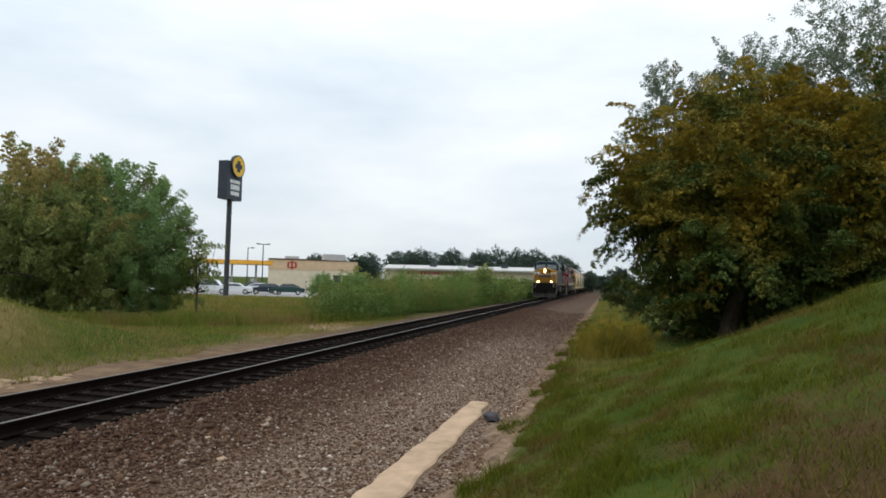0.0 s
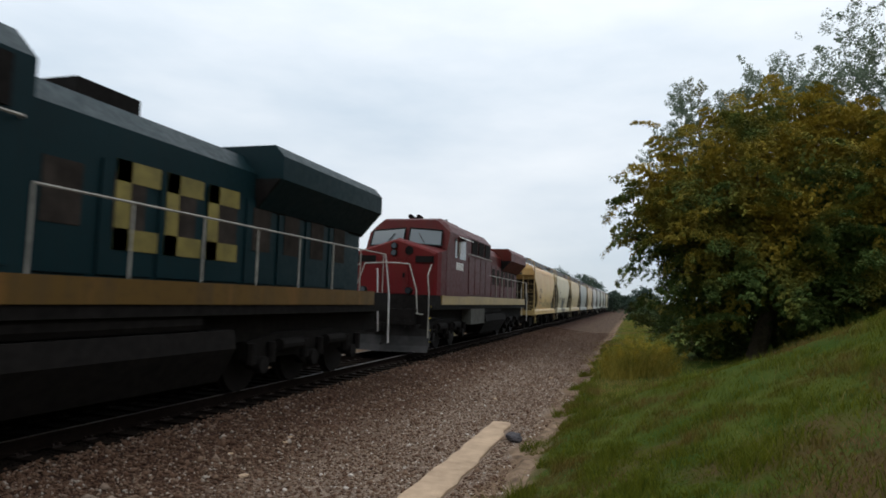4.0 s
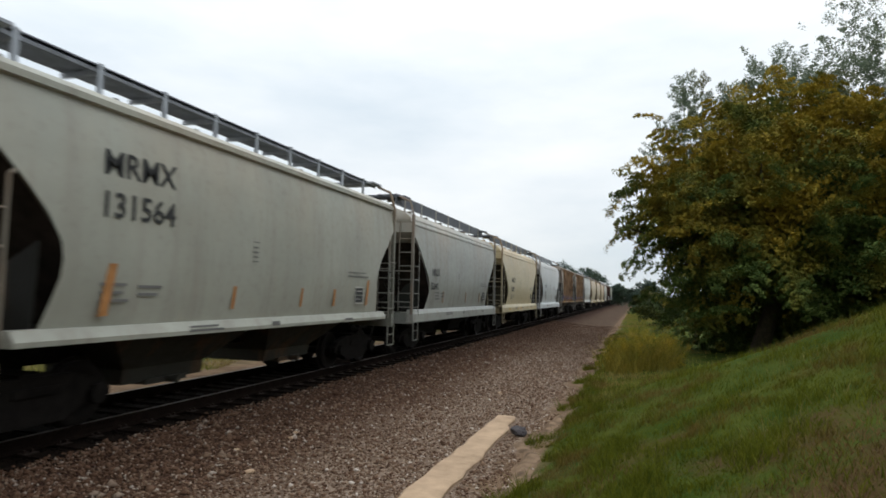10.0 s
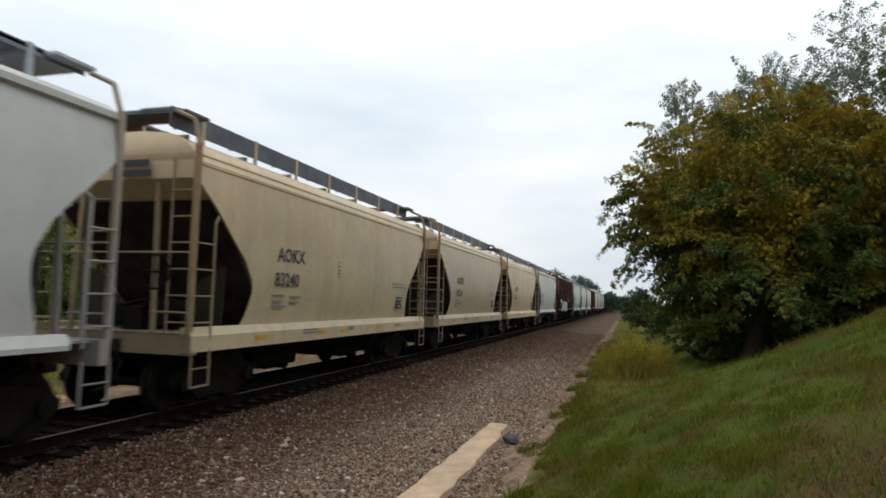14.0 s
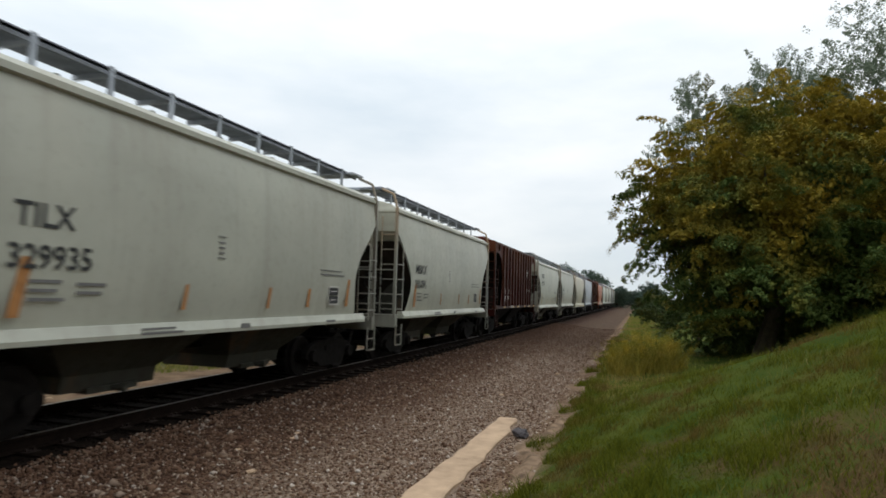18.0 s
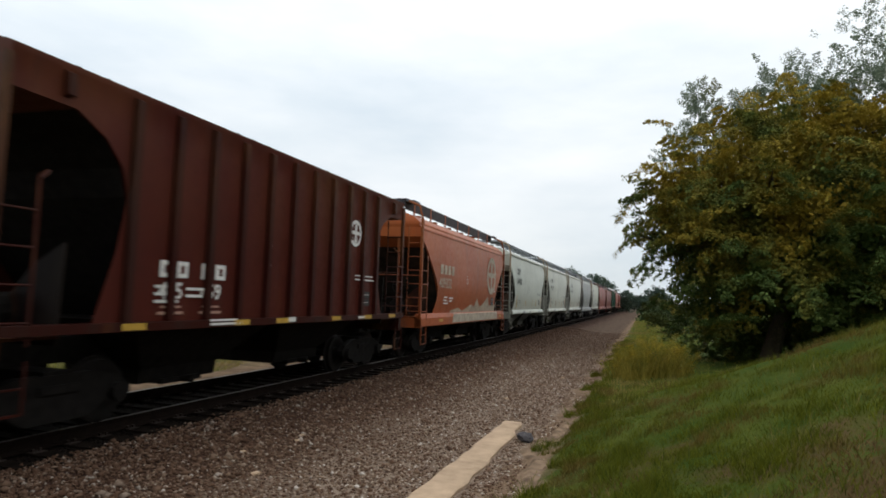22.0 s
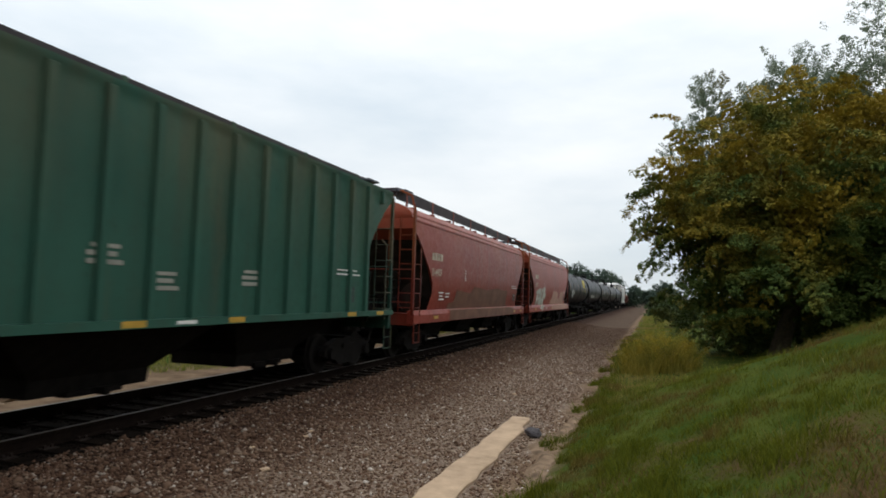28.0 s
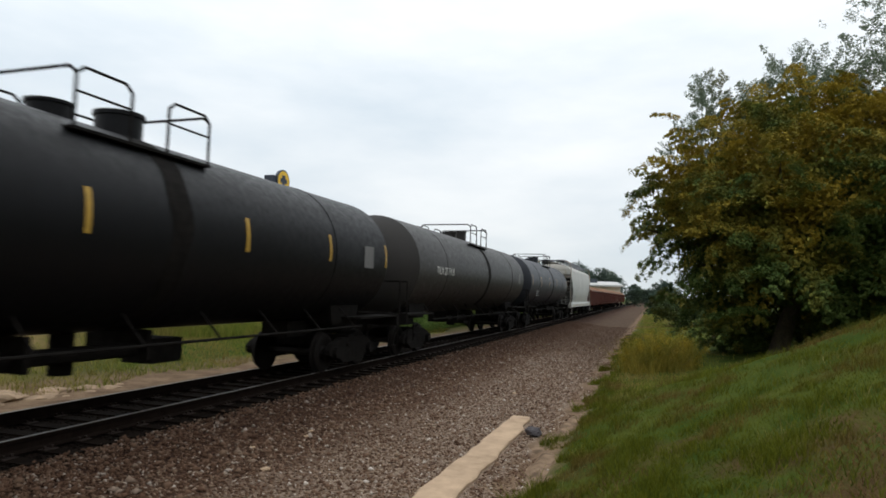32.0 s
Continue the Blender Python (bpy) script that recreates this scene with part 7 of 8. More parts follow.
def blades(name, label, n, sampler, h_lo, h_hi, width, material, seed, lean=0.5, category="grass", tuft=0.0):
    """Grass as single tapered blades, bent over at the tip."""
    g = np.random.default_rng(seed)
    x, y = sampler(g, n)
    n = len(x)
    z = ground_height(x, y)
    a = g.uniform(0, 2 * math.pi, n)
    h = g.uniform(h_lo, h_hi, n) * g.uniform(0.6, 1.0, n)
    if tuft:
        h = h * np.clip(0.75 + tuft * patchy(x, y, 4.5, 3.3) + 0.5 * tuft * patchy(x, y, 11.0, 4.4), 0.35, 2.1)
    b = a + g.uniform(-1, 1, n)
    le = lean * h * g.uniform(0.2, 1.0, n)
    w = width * g.uniform(0.7, 1.3, n)
    base = np.stack([x, y, z - 0.01], 1)
    side = np.stack([np.cos(a), np.sin(a), np.zeros(n)], 1) * w[:, None]
    mid = base + np.stack([np.cos(b) * le * 0.35, np.sin(b) * le * 0.35, h * 0.62], 1)
    tip = base + np.stack([np.cos(b) * le, np.sin(b) * le, h], 1)
    v = np.stack([base - side, base + side, mid + side * 0.6, mid - side * 0.6, tip], 1).reshape(-1, 3)
    k = np.arange(n)[:, None] * 5
    f = np.concatenate([k + [0, 1, 2], k + [0, 2, 3], k + [3, 2, 4]], 1).reshape(-1, 3)
    ob = new(name, fast_mesh(name, v, f, material))
    return tagged(ob, label, category, kind="stuff")


def patchy(x, y, s, seed):
    """Uneven patches without a visible rhythm: waves in many directions."""
    g = np.random.default_rng(int(seed * 10))
    out = 0.0
    for k in range(9):
        a, f, p = g.uniform(0, 2 * math.pi), s * g.uniform(0.6, 2.6), g.uniform(0, 6.3)
        out = out + np.sin((x * math.cos(a) + y * math.sin(a)) * f + p)
    return out / 2.4


def bank_area(g, n):
    r = 2.6 + 16.5 * g.random(n) ** 1.25
    a = np.radians(g.uniform(-32, 48, n))
    x, y = 7.0 + r * np.sin(a), r * np.cos(a)
    edge = 5.75 + 0.25 * np.sin(y * 1.7) + 0.16 * np.sin(y * 4.1 + 1)
    bare = 0.14 + 0.40 * patchy(x, y, 1.3, 2.0) + 0.85 * smooth_step(5.0, 1.5, y - 0.3 * x)
    ok = (x > edge) & (x < 18) & (y > 1.2) & (g.random(n) > np.clip(bare, 0, 0.9))
    return x[ok], y[ok]


blades("bank_grass", "short green turf with browned patches on the bank", 300000, bank_area, 0.05, 0.14, 0.0045, M["blade"], 1, 0.9, tuft=0.55)
blades("bank_tufts", "longer tufts of dry and green grass on the bank", 30000, lambda g, n: (lambda x, y, ok: (x[ok], y[ok]))(*(lambda xy: (xy[0], xy[1], patchy(xy[0], xy[1], 2.1, 5.0) > 0.9))(bank_area(g, n))), 0.08, 0.22, 0.0035, M["dry_blade"], 2, 1.4)


M["straw_blade"] = leaf_material("brown_straw_blades", (0.095, 0.052, 0.024), (0.19, 0.112, 0.052), (0.10, 0.090, 0.025), 0.3, 1.5, 0.2)


def straw_area(g, n):
    x, y = bank_area_all(g, n)
    ok = patchy(x, y, 1.1, 9.0) + 2.2 * smooth_step(6.0, 1.0, y - 0.3 * x) > 1.1
    return x[ok], y[ok]


def bank_area_all(g, n):
    r = 2.6 + 14 * g.random(n) ** 1.25
    a = np.radians(g.uniform(-20, 48, n))
    x, y = 7.0 + r * np.sin(a), r * np.cos(a)
    ok = (x > 6.0) & (x < 18) & (y > 1.2)
    return x[ok], y[ok]


blades("bank_straw", "matted brown straw in the worn patches of the bank", 64000, straw_area, 0.03, 0.11, 0.004, M["straw_blade"], 12, 1.6)


def clay_edge(g, n):
    y = g.uniform(2.5, 40, n)
    x = 5.75 + 0.25 * np.sin(y * 1.7) + 0.16 * np.sin(y * 4.1 + 1) + np.abs(g.normal(scale=0.22, size=n))
    return x, y


blades("edge_grass", "ragged grass hanging over the clay edge", 22000, clay_edge, 0.06, 0.22, 0.005, M["blade"], 3, 1.0, tuft=0.5)


def weeds_near(g, n):
    c = np.array([(6.55, 19.8), (6.9, 20.3), (7.35, 20.6), (7.7, 21.2), (7.0, 21.2)])
    k = g.integers(0, len(c), n)
    return c[k, 0] + np.clip(g.normal(scale=0.24, size=n), -0.6, 0.6), c[k, 1] + np.clip(g.normal(scale=0.4, size=n), -1.0, 1.0)


blades("yellow_weeds", "tall golden-green weeds at the foot of the trees", 4500, weeds_near, 0.3, 1.15, 0.009, M["weed_blade"], 4, 0.9, "weeds")


M["leaf_weed"] = leaf_material("goldenrod_leaves", (0.095, 0.105, 0.018), (0.20, 0.19, 0.030), (0.42, 0.30, 0.035), 0.8, 2.2, 0.35)
for i, (x, y, w, h) in enumerate([(6.7, 20.0, 0.55, 0.50), (7.3, 20.7, 0.65, 0.62), (7.9, 21.6, 0.6, 0.5)]):
    tree("weed_clump", "golden flowering weed clump at the foot of the trees", (x, y, gz(x, y)), 0.012, [((x, y, gz(x, y) + h * 0.8), (w, w, h), -1.0)], M["leaf_weed"], 5200, 0.026, 900 + i, 8, category="weeds",
         r_lo=0.12, r_hi=0.32, lay=0.1, sag=0.1, core=0.15, thick=0.6, cover=2.6, deep=0.5, lift=1.0, group="weeds at the foot of the trees")


def verge_right(g, n):
    y = g.uniform(13, 90, n)
    return 6.0 + np.abs(g.normal(scale=1.6, size=n)) + 0.3 * np.sin(y), y


blades("far_verge", "rough grass along the gravel towards the distance", 30000, verge_right, 0.05, 0.22, 0.008, M["far_blade"], 5, 0.6)


def far_side(g, n):
    y = g.uniform(6, 38, n) ** 1.0
    x = -4.6 - g.random(n) ** 1.2 * 22 + 0.3 * np.sin(y * 1.3)
    ok = (g.random(n) > np.clip(0.2 + 0.4 * patchy(x, y, 0.7, 3.0), 0, 0.8)) & (g.random(n) < smooth_step(16, 60, (x + 12.5) ** 2 + (y - 8.6) ** 2) + 0.12)
    return x[ok], y[ok]


blades("verge_grass", "mown yellow-green grass across the line", 120000, far_side, 0.06, 0.2, 0.010, M["far_blade"], 6, 0.7)


def far_weeds(g, n):
    t = g.random(n)
    x = np.interp(t, [0, 0.35, 0.6, 0.8, 1], [-26, -17.5, -12.5, -9.5, -6.8]) + np.clip(g.normal(scale=0.7, size=n), -1.6, 1.6)
    y = np.interp(t, [0, 0.35, 0.6, 0.8, 1], [15.5, 19.5, 24.0, 28.5, 33.0]) + np.clip(g.normal(scale=0.8, size=n), -1.8, 1.8)
    return x, y


blades("verge_weeds", "tall yellowing weeds at the foot of the bushes", 42000, far_weeds, 0.25, 0.80, 0.012, M["far_blade"], 7, 0.5, "weeds")
blades("field_weeds", "tall grass in front of the car park", 40000, lambda g, n: (g.uniform(-45, -8, n), g.uniform(36, 64, n)), 0.15, 0.45, 0.03, M["far_blade"], 8, 0.5, "weeds")


# ---------------------------------------------------------------- ballast stones
def stone_material(name, *tones):
    m, nt, b = nodes_of(name)
    geo = nt.nodes.new("ShaderNodeNewGeometry")
    ramp = nt.nodes.new("ShaderNodeValToRGB")
    els = ramp.color_ramp.elements
    els[0].position, els[0].color = 0.0, tones[0] + (1,)
    els[1].position, els[1].color = 1.0, tones[4] + (1,)
    for p, c in ((0.45, tones[1]), (0.78, tones[2]), (0.93, tones[3])):
        e = els.new(p)
        e.color = c + (1,)
    nt.links.new(geo.outputs["Random Per Island"], ramp.inputs["Fac"])
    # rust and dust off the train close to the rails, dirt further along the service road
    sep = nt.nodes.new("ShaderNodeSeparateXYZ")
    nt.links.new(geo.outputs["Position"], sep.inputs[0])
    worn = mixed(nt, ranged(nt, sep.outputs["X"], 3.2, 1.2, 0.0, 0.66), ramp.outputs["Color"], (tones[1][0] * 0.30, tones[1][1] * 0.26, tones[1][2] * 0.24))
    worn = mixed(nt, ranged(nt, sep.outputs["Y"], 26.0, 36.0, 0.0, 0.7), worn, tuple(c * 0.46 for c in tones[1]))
    nt.links.new(mixed(nt, ranged(nt, noise_node(nt, 60.0, offset=False), 0.3, 0.7, 0, 0.35), worn, tones[1]), b.inputs["Base Color"])
    b.inputs["Roughness"].default_value = 0.92
    b.inputs["Specular IOR Level"].default_value = 0.08
    return m


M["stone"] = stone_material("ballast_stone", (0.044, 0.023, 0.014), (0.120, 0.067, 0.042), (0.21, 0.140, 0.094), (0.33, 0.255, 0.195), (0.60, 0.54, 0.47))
# crib stones: oily, their tones lowered further for shade under the train
M["shaded_oily_stone"] = stone_material("shaded_oily_ballast_stone", (0.003, 0.0025, 0.002), (0.009, 0.006, 0.004), (0.016, 0.011, 0.008), (0.025, 0.019, 0.014), (0.04, 0.032, 0.025))


def stones(name, label, x, y, z, size, seed, material):
    g = np.random.default_rng(seed)
    n = len(x)
    octa = np.array([(1, 0, 0), (0, 1, 0), (-1, 0, 0), (0, -1, 0), (0, 0, 1), (0, 0, -1)], float)
    v = octa[None] * g.uniform(0.65, 1.3, (n, 6, 1)) + g.normal(scale=0.15, size=(n, 6, 3))
    v *= size[:, None, None] * np.stack([g.uniform(0.8, 1.3, n), g.uniform(0.7, 1.1, n), g.uniform(0.45, 0.8, n)], 1)[:, None]
    a = g.uniform(0, 2 * math.pi, n)
    c, s = np.cos(a)[:, None], np.sin(a)[:, None]
    v = np.stack([v[..., 0] * c - v[..., 1] * s, v[..., 0] * s + v[..., 1] * c, v[..., 2]], -1)
    v += np.stack([x, y, z], 1)[:, None]
    tri = np.array([(0, 1, 4), (1, 2, 4), (2, 3, 4), (3, 0, 4), (1, 0, 5), (2, 1, 5), (3, 2, 5), (0, 3, 5)])
    f = (np.arange(n)[:, None, None] * 6 + tri[None]).reshape(-1, 3)
    ob = new(name, fast_mesh(name, v.reshape(-1, 3), f, material))
    return tagged(ob, label, "gravel", kind="stuff")


def scatter_ballast():
    g = np.random.default_rng(90)
    n = 95000
    y = 3.6 + 50 * g.random(n) ** 2.2
    x = g.uniform(0.45, 5.75, n)
    size = g.uniform(0.012, 0.030, n) * np.where(g.random(n) < 0.05, 1.9, 1.0) * np.where(x < 2.4, 1.15, 0.85)
    ok = ~((x > 4.40) & (x < 4.92) & (y < 12.3)) & (x < 5.45 + 0.3 * np.sin(y * 1.7))
    x, y, size = x[ok], y[ok], size[ok]
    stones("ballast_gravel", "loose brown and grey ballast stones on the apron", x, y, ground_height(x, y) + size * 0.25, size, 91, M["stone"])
    n = 16000
    y = 4 + 34 * g.random(n) ** 1.4
    x = g.uniform(-3.2, 0.75, n)
    size = g.uniform(0.014, 0.034, n)
    stones("crib_ballast", "oily ballast stones between the ties, train shade in their dark colour", x, y, np.minimum(ground_height(x, y), -0.20) + size * 0.2, size, 92, M["shaded_oily_stone"])


scatter_ballast()


def boulder(name, label, x, y, z, r, seed, material, squash=0.6):
    bm = bmesh.new()
    bmesh.ops.create_icosphere(bm, subdivisions=3, radius=1.0)
    rng = random.Random(seed)
    off = Vector((rng.uniform(0, 50), rng.uniform(0, 50), 0))
    for v in bm.verts:
        k = 1 + 0.35 * noise.noise(v.co * 1.3 + off) + 0.14 * noise.noise(v.co * 4 + off)
        v.co = Vector((v.co.x * r * 1.2, v.co.y * r, v.co.z * r * squash)) * k
    me = bpy.data.meshes.new(name)
    bm.to_mesh(me)
    bm.free()
    me.materials.append(material)
    ob = new(name, me)
    ob.matrix_basis = pose(x, y, z, 0, 0, rng.uniform(0, 360))
    return tagged(ob, label, "rock")


M["clay"] = simple("crumbling_clay", (0.17, 0.115, 0.075), 0.95, 0, 0.45, 5, 0.9, 0, 0.05)
M["dark_rock"] = simple("dark_rock", (0.055, 0.048, 0.050), 0.9, 0, 0.3, 8, 0.6)
boulder("rock", "dark grey rock beside the end of the concrete edge", 5.12, 10.85, -0.44, 0.14, 1, M["dark_rock"])
for i, (x, y, r) in enumerate([(-4.25, 11.35, 0.20), (-4.6, 11.0, 0.26), (-4.2, 10.75, 0.12), (-4.7, 10.3, 0.36), (-4.35, 9.7, 0.22), (-4.9, 9.2, 0.5), (-4.4, 8.6, 0.3), (-4.9, 7.9, 0.5), (-4.45, 11.75, 0.13), (-4.15, 10.1, 0.1)]):
    boulder("rubble", "tan broken rubble beside the far rail", x, y, gz(x, y) - 0.02, r, 20 + i, M["sand"], 0.28)["group"] = "rubble across the line"
for i, (x, y, r) in enumerate([(2.15, 8.6, 0.04), (2.5, 7.0, 0.05), (2.05, 8.9, 0.035), (3.9, 15.2, 0.045), (4.6, 20.2, 0.06), (1.9, 7.6, 0.035)]):
    boulder("pale_stone", "pale loose stone lying on the ballast", x, y, gz(x, y) + 0.01, r, 40 + i, M["concrete"], 0.5)["group"] = "pale stones on the ballast"


def clay_ledge():
    """A crumbling clay ledge where the turf has slid away from the gravel."""
    me = Mesh()
    rings = []
    g = random.Random(12)
    for k in range(90):
        y = 3.0 + k * 0.105
        x = 5.52 + 0.16 * math.sin(y * 1.7) + 0.06 * math.sin(y * 4.1 + 1) + g.uniform(-0.03, 0.03)
        h = 0.045 + 0.03 * math.sin(y * 2.3) + g.uniform(-0.02, 0.02)
        w = 0.10 + 0.05 * math.sin(y * 3.1 + 1) + g.uniform(-0.015, 0.015)
        b = gz(x, y)
        rings.append([(x - w - 0.14, y, b - 0.12), (x - w * 0.8, y, b + h * 0.45), (x - w * 0.2, y, b + h), (x + 0.22, y, b + h * 0.9), (x + 0.5, y, b - 0.1)])
    ob = new("clay_ledge", me.rings(rings).data("clay_ledge", 50))
    ob.data.materials.append(M["clay"])
    tagged(ob, "crumbling pale clay ledge between the turf and the gravel", "clay ledge")


clay_ledge()


# ---------------------------------------------------------------- distance: sign, car park, filling station, stores
M["sign_blue"] = simple("sign_navy", (0.030, 0.036, 0.052), 0.5, 0, 0.1, 2, 0)
M["sign_yellow"] = simple("sign_yellow", (0.75, 0.45, 0.03), 0.5, 0, 0.05, 2, 0)
M["sign_white"] = simple("sign_white", (0.75, 0.75, 0.75), 0.5, 0, 0.05, 2, 0)
M["asphalt"] = simple("pale_lot_concrete", (0.28, 0.27, 0.26), 0.9, 0, 0.12, 0.6, 0.2)
M["stucco_tan"] = simple("tan_stucco", (0.60, 0.43, 0.28), 0.9, 0, 0.08, 1, 0.1)
M["stucco_cream"] = simple("cream_stucco", (0.66, 0.57, 0.43), 0.9, 0, 0.08, 1, 0.1)
M["trim_brown"] = simple("brown_trim", (0.12, 0.07, 0.05), 0.7, 0, 0.1, 1, 0)
M["roof_white"] = simple("white_metal_roof", (0.42, 0.41, 0.39), 0.5, 0, 0.08, 1, 0.1)
M["red"] = simple("store_red", (0.35, 0.05, 0.05), 0.6, 0, 0.1, 3, 0)
M["canopy_orange"] = simple("canopy_orange", (0.72, 0.36, 0.04), 0.5, 0, 0.1, 2, 0)
M["pole"] = simple("painted_steel_pole", (0.045, 0.045, 0.05), 0.5, 0.1, 0.15, 2, 0)
M["tyre"] = simple("tyre_rubber", (0.02, 0.02, 0.02), 0.85, 0, 0.2, 8, 0)
M["shop_glass"] = simple("shop_glass", (0.05, 0.06, 0.07), 0.15, 0, 0.1, 1, 0)


def pylon_sign():
    s = thing("pylon_sign", "tall navy pylon sign with a round yellow emblem", "sign", m=pose(-32.1, 60.4, -0.5))
    part("pole", Mesh().tube((0, 0, 0), (0, 0, 10.5), 0.27, 16), M["pole"], s)
    part("base", Mesh().box(-0.6, 0.6, -0.6, 0.6, 0, 0.25), M["asphalt"], s)
    part("cabinet", Mesh().box(-0.55, 0.55, -1.4, 1.4, 10.4, 14.4), M["sign_blue"], s, "navy sheet-metal sign box")
    me = Mesh().tube((0.40, 0.35, 14.0), (0.72, 0.35, 14.0), 1.22, 36)
    part("emblem", me, M["sign_blue"], s, "dark rim of the emblem")
    part("emblem_face", Mesh().tube((0.70, 0.35, 14.0), (0.735, 0.35, 14.0), 1.08, 36), M["sign_yellow"], s, "yellow disc")
    part("emblem_figure", Mesh().box(0.735, 0.75, -0.3, 1.0, 13.75, 14.25).box(0.735, 0.752, 0.05, 0.65, 13.4, 14.6), M["sign_blue"], s)
    for z, h, w in ((12.15, 0.35, 1.9), (11.45, 0.55, 1.7), (10.85, 0.42, 1.6)):
        n = 5
        me = Mesh()
        for k in range(n):
            me.box(0.55, 0.565, 0.1 - w / 2 + w * k / n, 0.1 - w / 2 + w * (k + 0.78) / n, z, z + h)
        part("lettering", me, M["sign_white"], s)


pylon_sign()


def lamp_pole(x, y, h, arms):
    p = thing("car_park_lamp", "dark car park lamp pole with flat heads", "lamp post", "car park lamps", m=pose(x, y, -0.5, 0, 0, 30))
    part("pole", Mesh().tube((0, 0, 0), (0, 0, h), 0.10, 8, 0.07), M["pole"], p)
    for s in arms:
        part("lamp_head", Mesh().box(min(0, s * 0.9), max(0, s * 0.9), -0.06, 0.06, h - 0.08, h).box(min(s * 0.45, s * 1.05), max(s * 0.45, s * 1.05), -0.18, 0.18, h - 0.05, h + 0.1), M["pole"], p)


lamp_pole(-45.0, 90.0, 7.4, (-1, 1))
lamp_pole(-52.5, 98.0, 7.2, (1,))
lamp_pole(-58.0, 88.0, 6.6, (1,))

lot = new("car_park", Mesh().box(-80, -22, 68, 112, -0.8, -0.44).data("car_park"))
lot.data.materials.append(M["asphalt"])
tagged(lot, "pale concrete car park beyond the tall grass", "car park", kind="structure")
kerb = new("car_park_kerb", Mesh().box(-80, -22, 67.6, 68.0, -0.8, -0.33).data("kerb"))
kerb.data.materials.append(M["roof_white"])
tagged(kerb, "low pale kerb along the car park", "kerb", kind="structure")


def parked_car(x, y, turn, color, label, suv=False):
    car = thing("parked_car", label, "car", "parked cars", m=pose(x, y, -0.44, 0, 0, turn))
    coat = simple("car_body_paint", color, 0.25, 0.1, 0.05, 1, 0)
    top = 1.75 if suv else 1.42
    body = [(-2.25, 0.35), (-2.3, 0.6), (-2.2, 0.82), (-1.2, 0.95), (1.5, 0.98), (2.2, 0.88), (2.28, 0.6), (2.2, 0.35)]
    rings = []
    for yy, k in ((-0.88, 0.93), (-0.80, 1.0), (0.80, 1.0), (0.88, 0.93)):
        rings.append([(a * (0.985 if k < 1 else 1), yy, 0.35 + (b - 0.35) * k) for a, b in body])
    part("body", Mesh().rings(rings), coat, car)
    cab = [(-1.25, 0.93), (-0.55, top - 0.03), (0.9 if not suv else 1.6, top), (1.75 if not suv else 2.05, 0.96)]
    rings = [[(a * (0.97 if abs(yy) > 0.7 and b > 1.1 else 1), yy * (0.86 if b > 1.1 else 1), b) for a, b in cab] for yy in (-0.78, 0.78)]
    part("cabin", Mesh().rings(rings), coat, car)
    for s in (-1, 1):
        pane = [(-1.08, 1.0), (-0.5, top - 0.12), (0.85 if not suv else 1.45, top - 0.10), (1.5 if not suv else 1.8, 1.02)]
        part("window", Mesh().rings([[(a, s * (0.79 - (0.11 if b > 1.1 else 0)) + s * o, b) for a, b in pane] for o in (0.0, 0.012)]), M["shop_glass"], car, "dark side glass")
    for a in (-1.42, 1.42):
        for s in (-1, 1):
            w = part("wheel", Mesh().tube((a, s * 0.70, 0.33), (a, s * 0.90, 0.33), 0.33, 16), M["tyre"], car)
            part("rim", Mesh().tube((a, s * 0.89, 0.33), (a, s * 0.91, 0.33), 0.2, 12), M["roof_white"], w)
    part("headlight", Mesh().box(-2.31, -2.2, -0.8, -0.45, 0.62, 0.76).box(-2.31, -2.2, 0.45, 0.8, 0.62, 0.76), M["sign_white"], car)
    part("tail_light", Mesh().box(2.2, 2.29, -0.8, -0.5, 0.66, 0.82).box(2.2, 2.29, 0.5, 0.8, 0.66, 0.82), M["red"], car)


parked_car(-43.2, 74.5, 200, (0.62, 0.63, 0.64), "white sport utility car parked in the lot", True)
parked_car(-38.9, 72.8, 205, (0.66, 0.67, 0.68), "white saloon car parked beside the sign")
parked_car(-39.6, 80.5, 205, (0.60, 0.61, 0.62), "white saloon car in the second row")
parked_car(-35.6, 75.2, 28, (0.030, 0.035, 0.05), "dark blue saloon car parked in the lot")
parked_car(-33.4, 76.2, 28, (0.025, 0.055, 0.05), "dark green saloon car parked in the lot")
parked_car(-47.5, 82.0, 30, (0.12, 0.12, 0.13), "grey saloon car half hidden by the bushes")
parked_car(-50.0, 96.0, 30, (0.05, 0.05, 0.06), "dark car near the filling station")


def filling_station():
    s = thing("filling_station", "filling station canopy with an orange fascia", "filling station", m=pose(-57.5, 97.5, -0.44, 0, 0, 33))
    part("canopy", Mesh().box(-8.5, 8.5, -4, 4, 4.35, 4.55), M["roof_white"], s)
    part("fascia", Mesh().box(-8.6, 8.6, -4.1, -4.0, 4.3, 5.0).box(-8.6, 8.6, 4.0, 4.1, 4.3, 5.0).box(-8.6, -8.5, -4, 4, 4.3, 5.0).box(8.5, 8.6, -4, 4, 4.3, 5.0), M["canopy_orange"], s)
    for x in (-6, -2, 2, 6):
        part("column", Mesh().box(x - 0.18, x + 0.18, -0.18, 0.18, 0, 4.35), M["roof_white"], s)
        part("fuel_pump", Mesh().box(x - 0.9, x - 0.3, -0.35, 0.35, 0.15, 1.9), M["sign_white"], s)


filling_station()


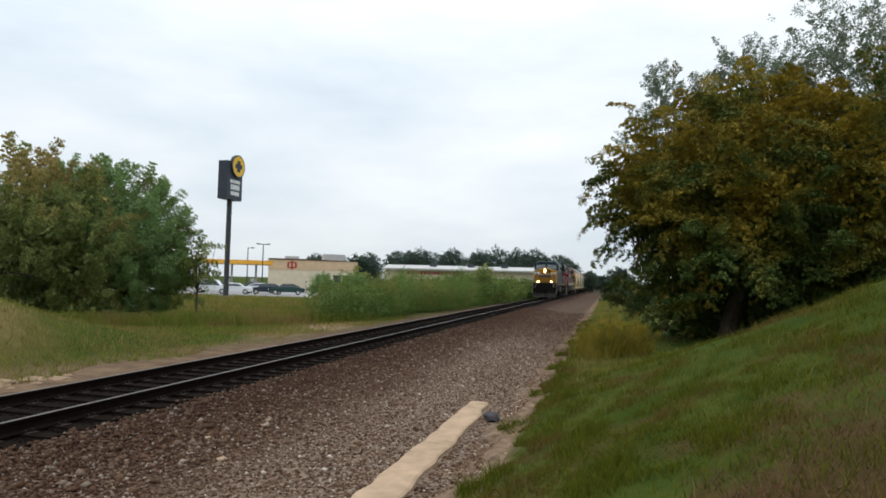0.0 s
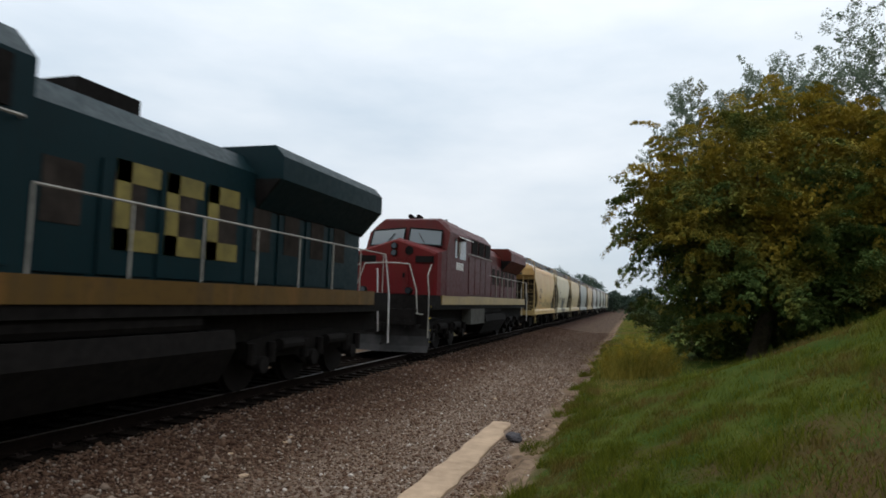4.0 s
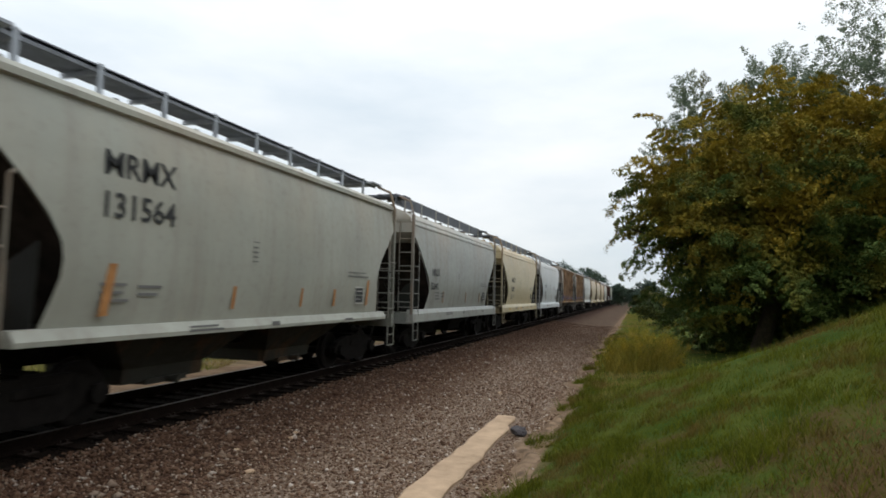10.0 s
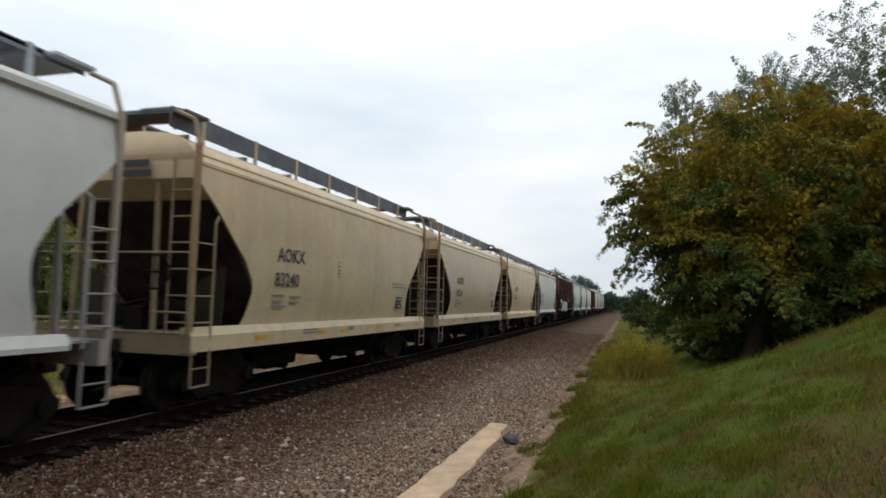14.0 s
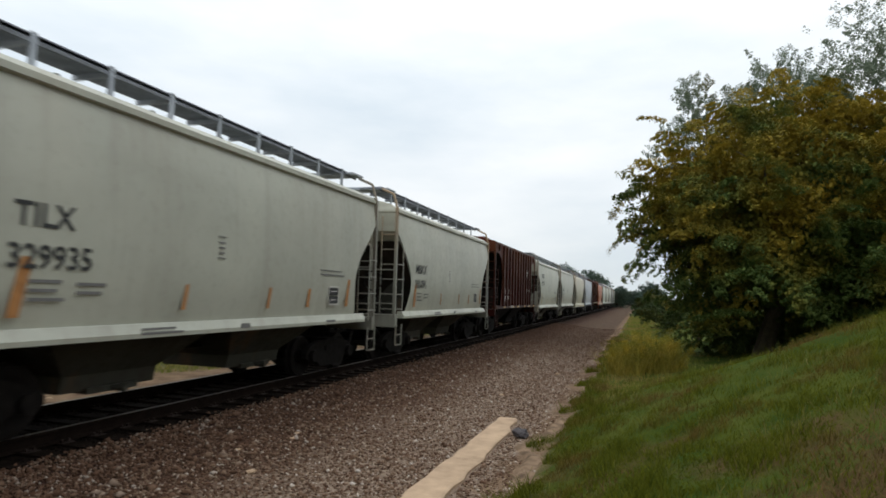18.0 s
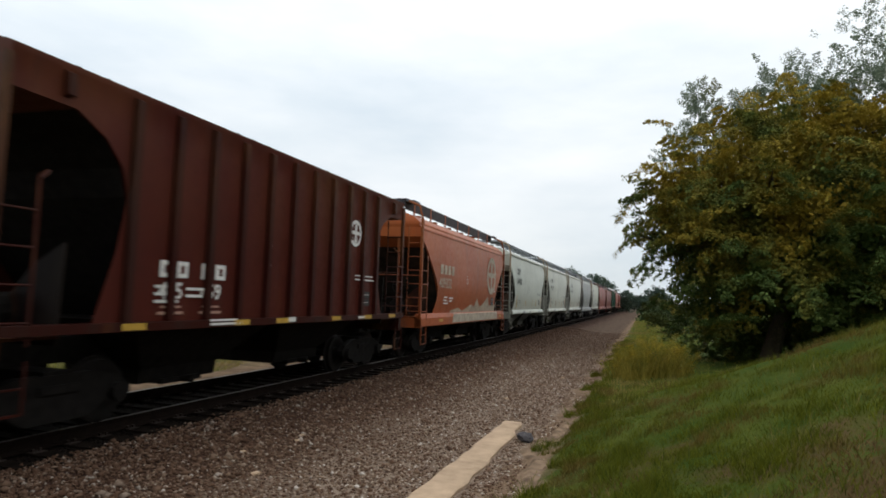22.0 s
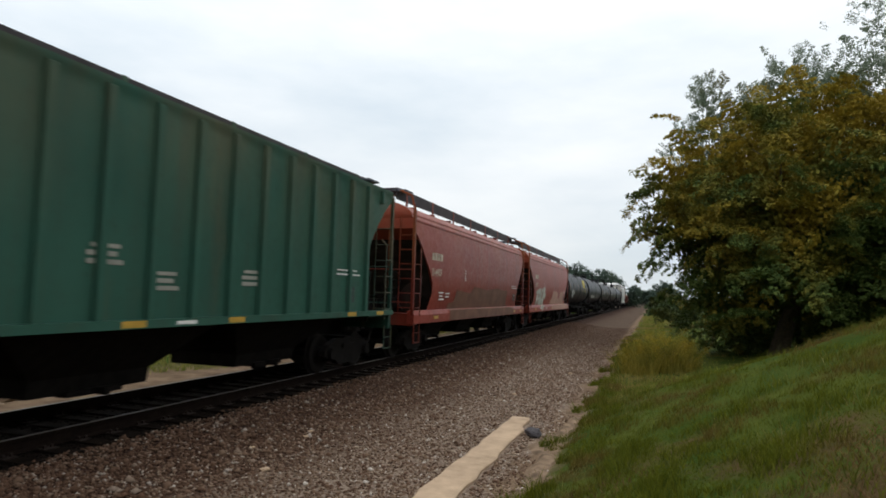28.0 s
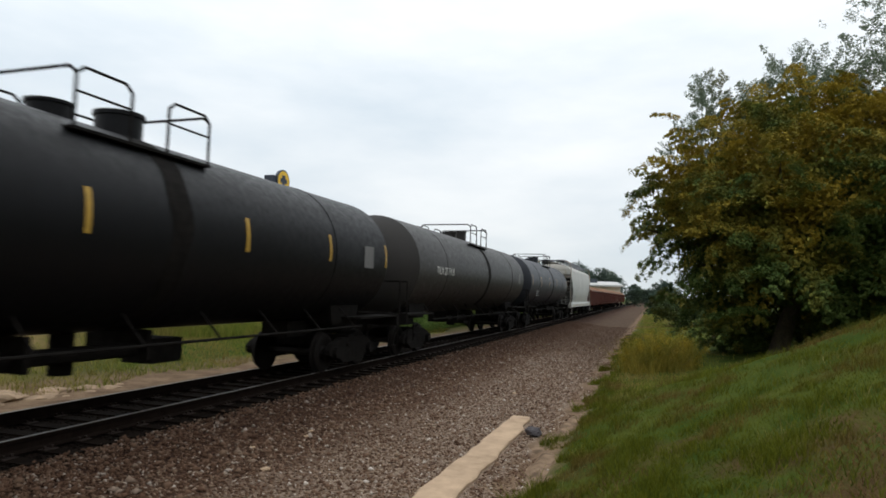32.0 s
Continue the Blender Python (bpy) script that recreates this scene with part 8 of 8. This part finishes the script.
def tan_store():
    b = thing("store_building", "long tan and cream stuccoed store with a dark roof edge", "building", m=pose(-62.0, 121.8, -0.5, 0, 0, 29.4))
    part("wall", Mesh().box(0, 18.6, 0, 26, 0, 3.9), M["stucco_cream"], b)
    part("upper_wall", Mesh().box(-0.05, 18.65, -0.06, 26.06, 3.9, 6.0), M["stucco_tan"], b)
    part("cornice", Mesh().prism_y([(-0.1, 6.0), (18.7, 6.0), (18.7, 5.85 + 0.1), (9, 6.3), (-0.1, 6.3)], -0.16, 26.1), M["trim_brown"], b)
    part("roof_unit", Mesh().box(12.5, 17.5, 14, 20, 6.2, 8.0), M["roof_white"], b)
    part("roof_unit", Mesh().box(3.5, 6.5, 6, 10, 6.2, 7.0), M["roof_white"], b)
    part("emblem", Mesh().box(4.0, 5.6, -0.10, -0.07, 4.3, 4.55).box(4.0, 5.6, -0.10, -0.07, 5.35, 5.6).box(3.8, 4.2, -0.10, -0.07, 4.4, 5.5).box(5.4, 5.8, -0.10, -0.07, 4.4, 5.5).box(4.6, 5.0, -0.10, -0.07, 4.0, 5.9), M["red"], b)
    for x in (10.5, 13.5, 16):
        part("window", Mesh().box(x, x + 1.6, -0.04, -0.01, 1.0, 3.0), M["shop_glass"], b)


tan_store()


def long_store():
    b = thing("metal_roof_store", "long low cream store with a white metal roof and red lettering", "building", m=pose(-43.0, 141.5, -0.5, 0, 0, 12.5))
    part("wall", Mesh().box(0, 44, 0, 18, 0, 4.9), M["stucco_cream"], b)
    part("roof", Mesh().prism_x([(-1.2, 4.9), (-1.2, 5.05), (9, 6.1), (19.2, 5.05), (19.2, 4.9)], -0.6, 44.6), M["roof_white"], b)
    part("fascia", Mesh().box(-0.7, 44.7, -1.35, -1.2, 4.75, 5.1), M["roof_white"], b)
    me = Mesh()
    rng = random.Random(2)
    x = 5.0
    while x < 17.5:
        w = rng.uniform(0.3, 0.8)
        me.box(x, x + w, -0.08, -0.02, 3.75, 4.45)
        x += w + 0.18
    part("lettering", me, M["red"], b)
    for x in (10, 19, 27, 38):
        part("roof_vent", Mesh().box(x, x + 1.6, 5, 6.4, 5.6, 6.6), M["shop_glass"], b)
    for x in (2, 14, 20, 26, 32, 38):
        part("window", Mesh().box(x, x + 2.6, -0.05, -0.01, 1.0, 3.0), M["shop_glass"], b)


long_store()

motions()
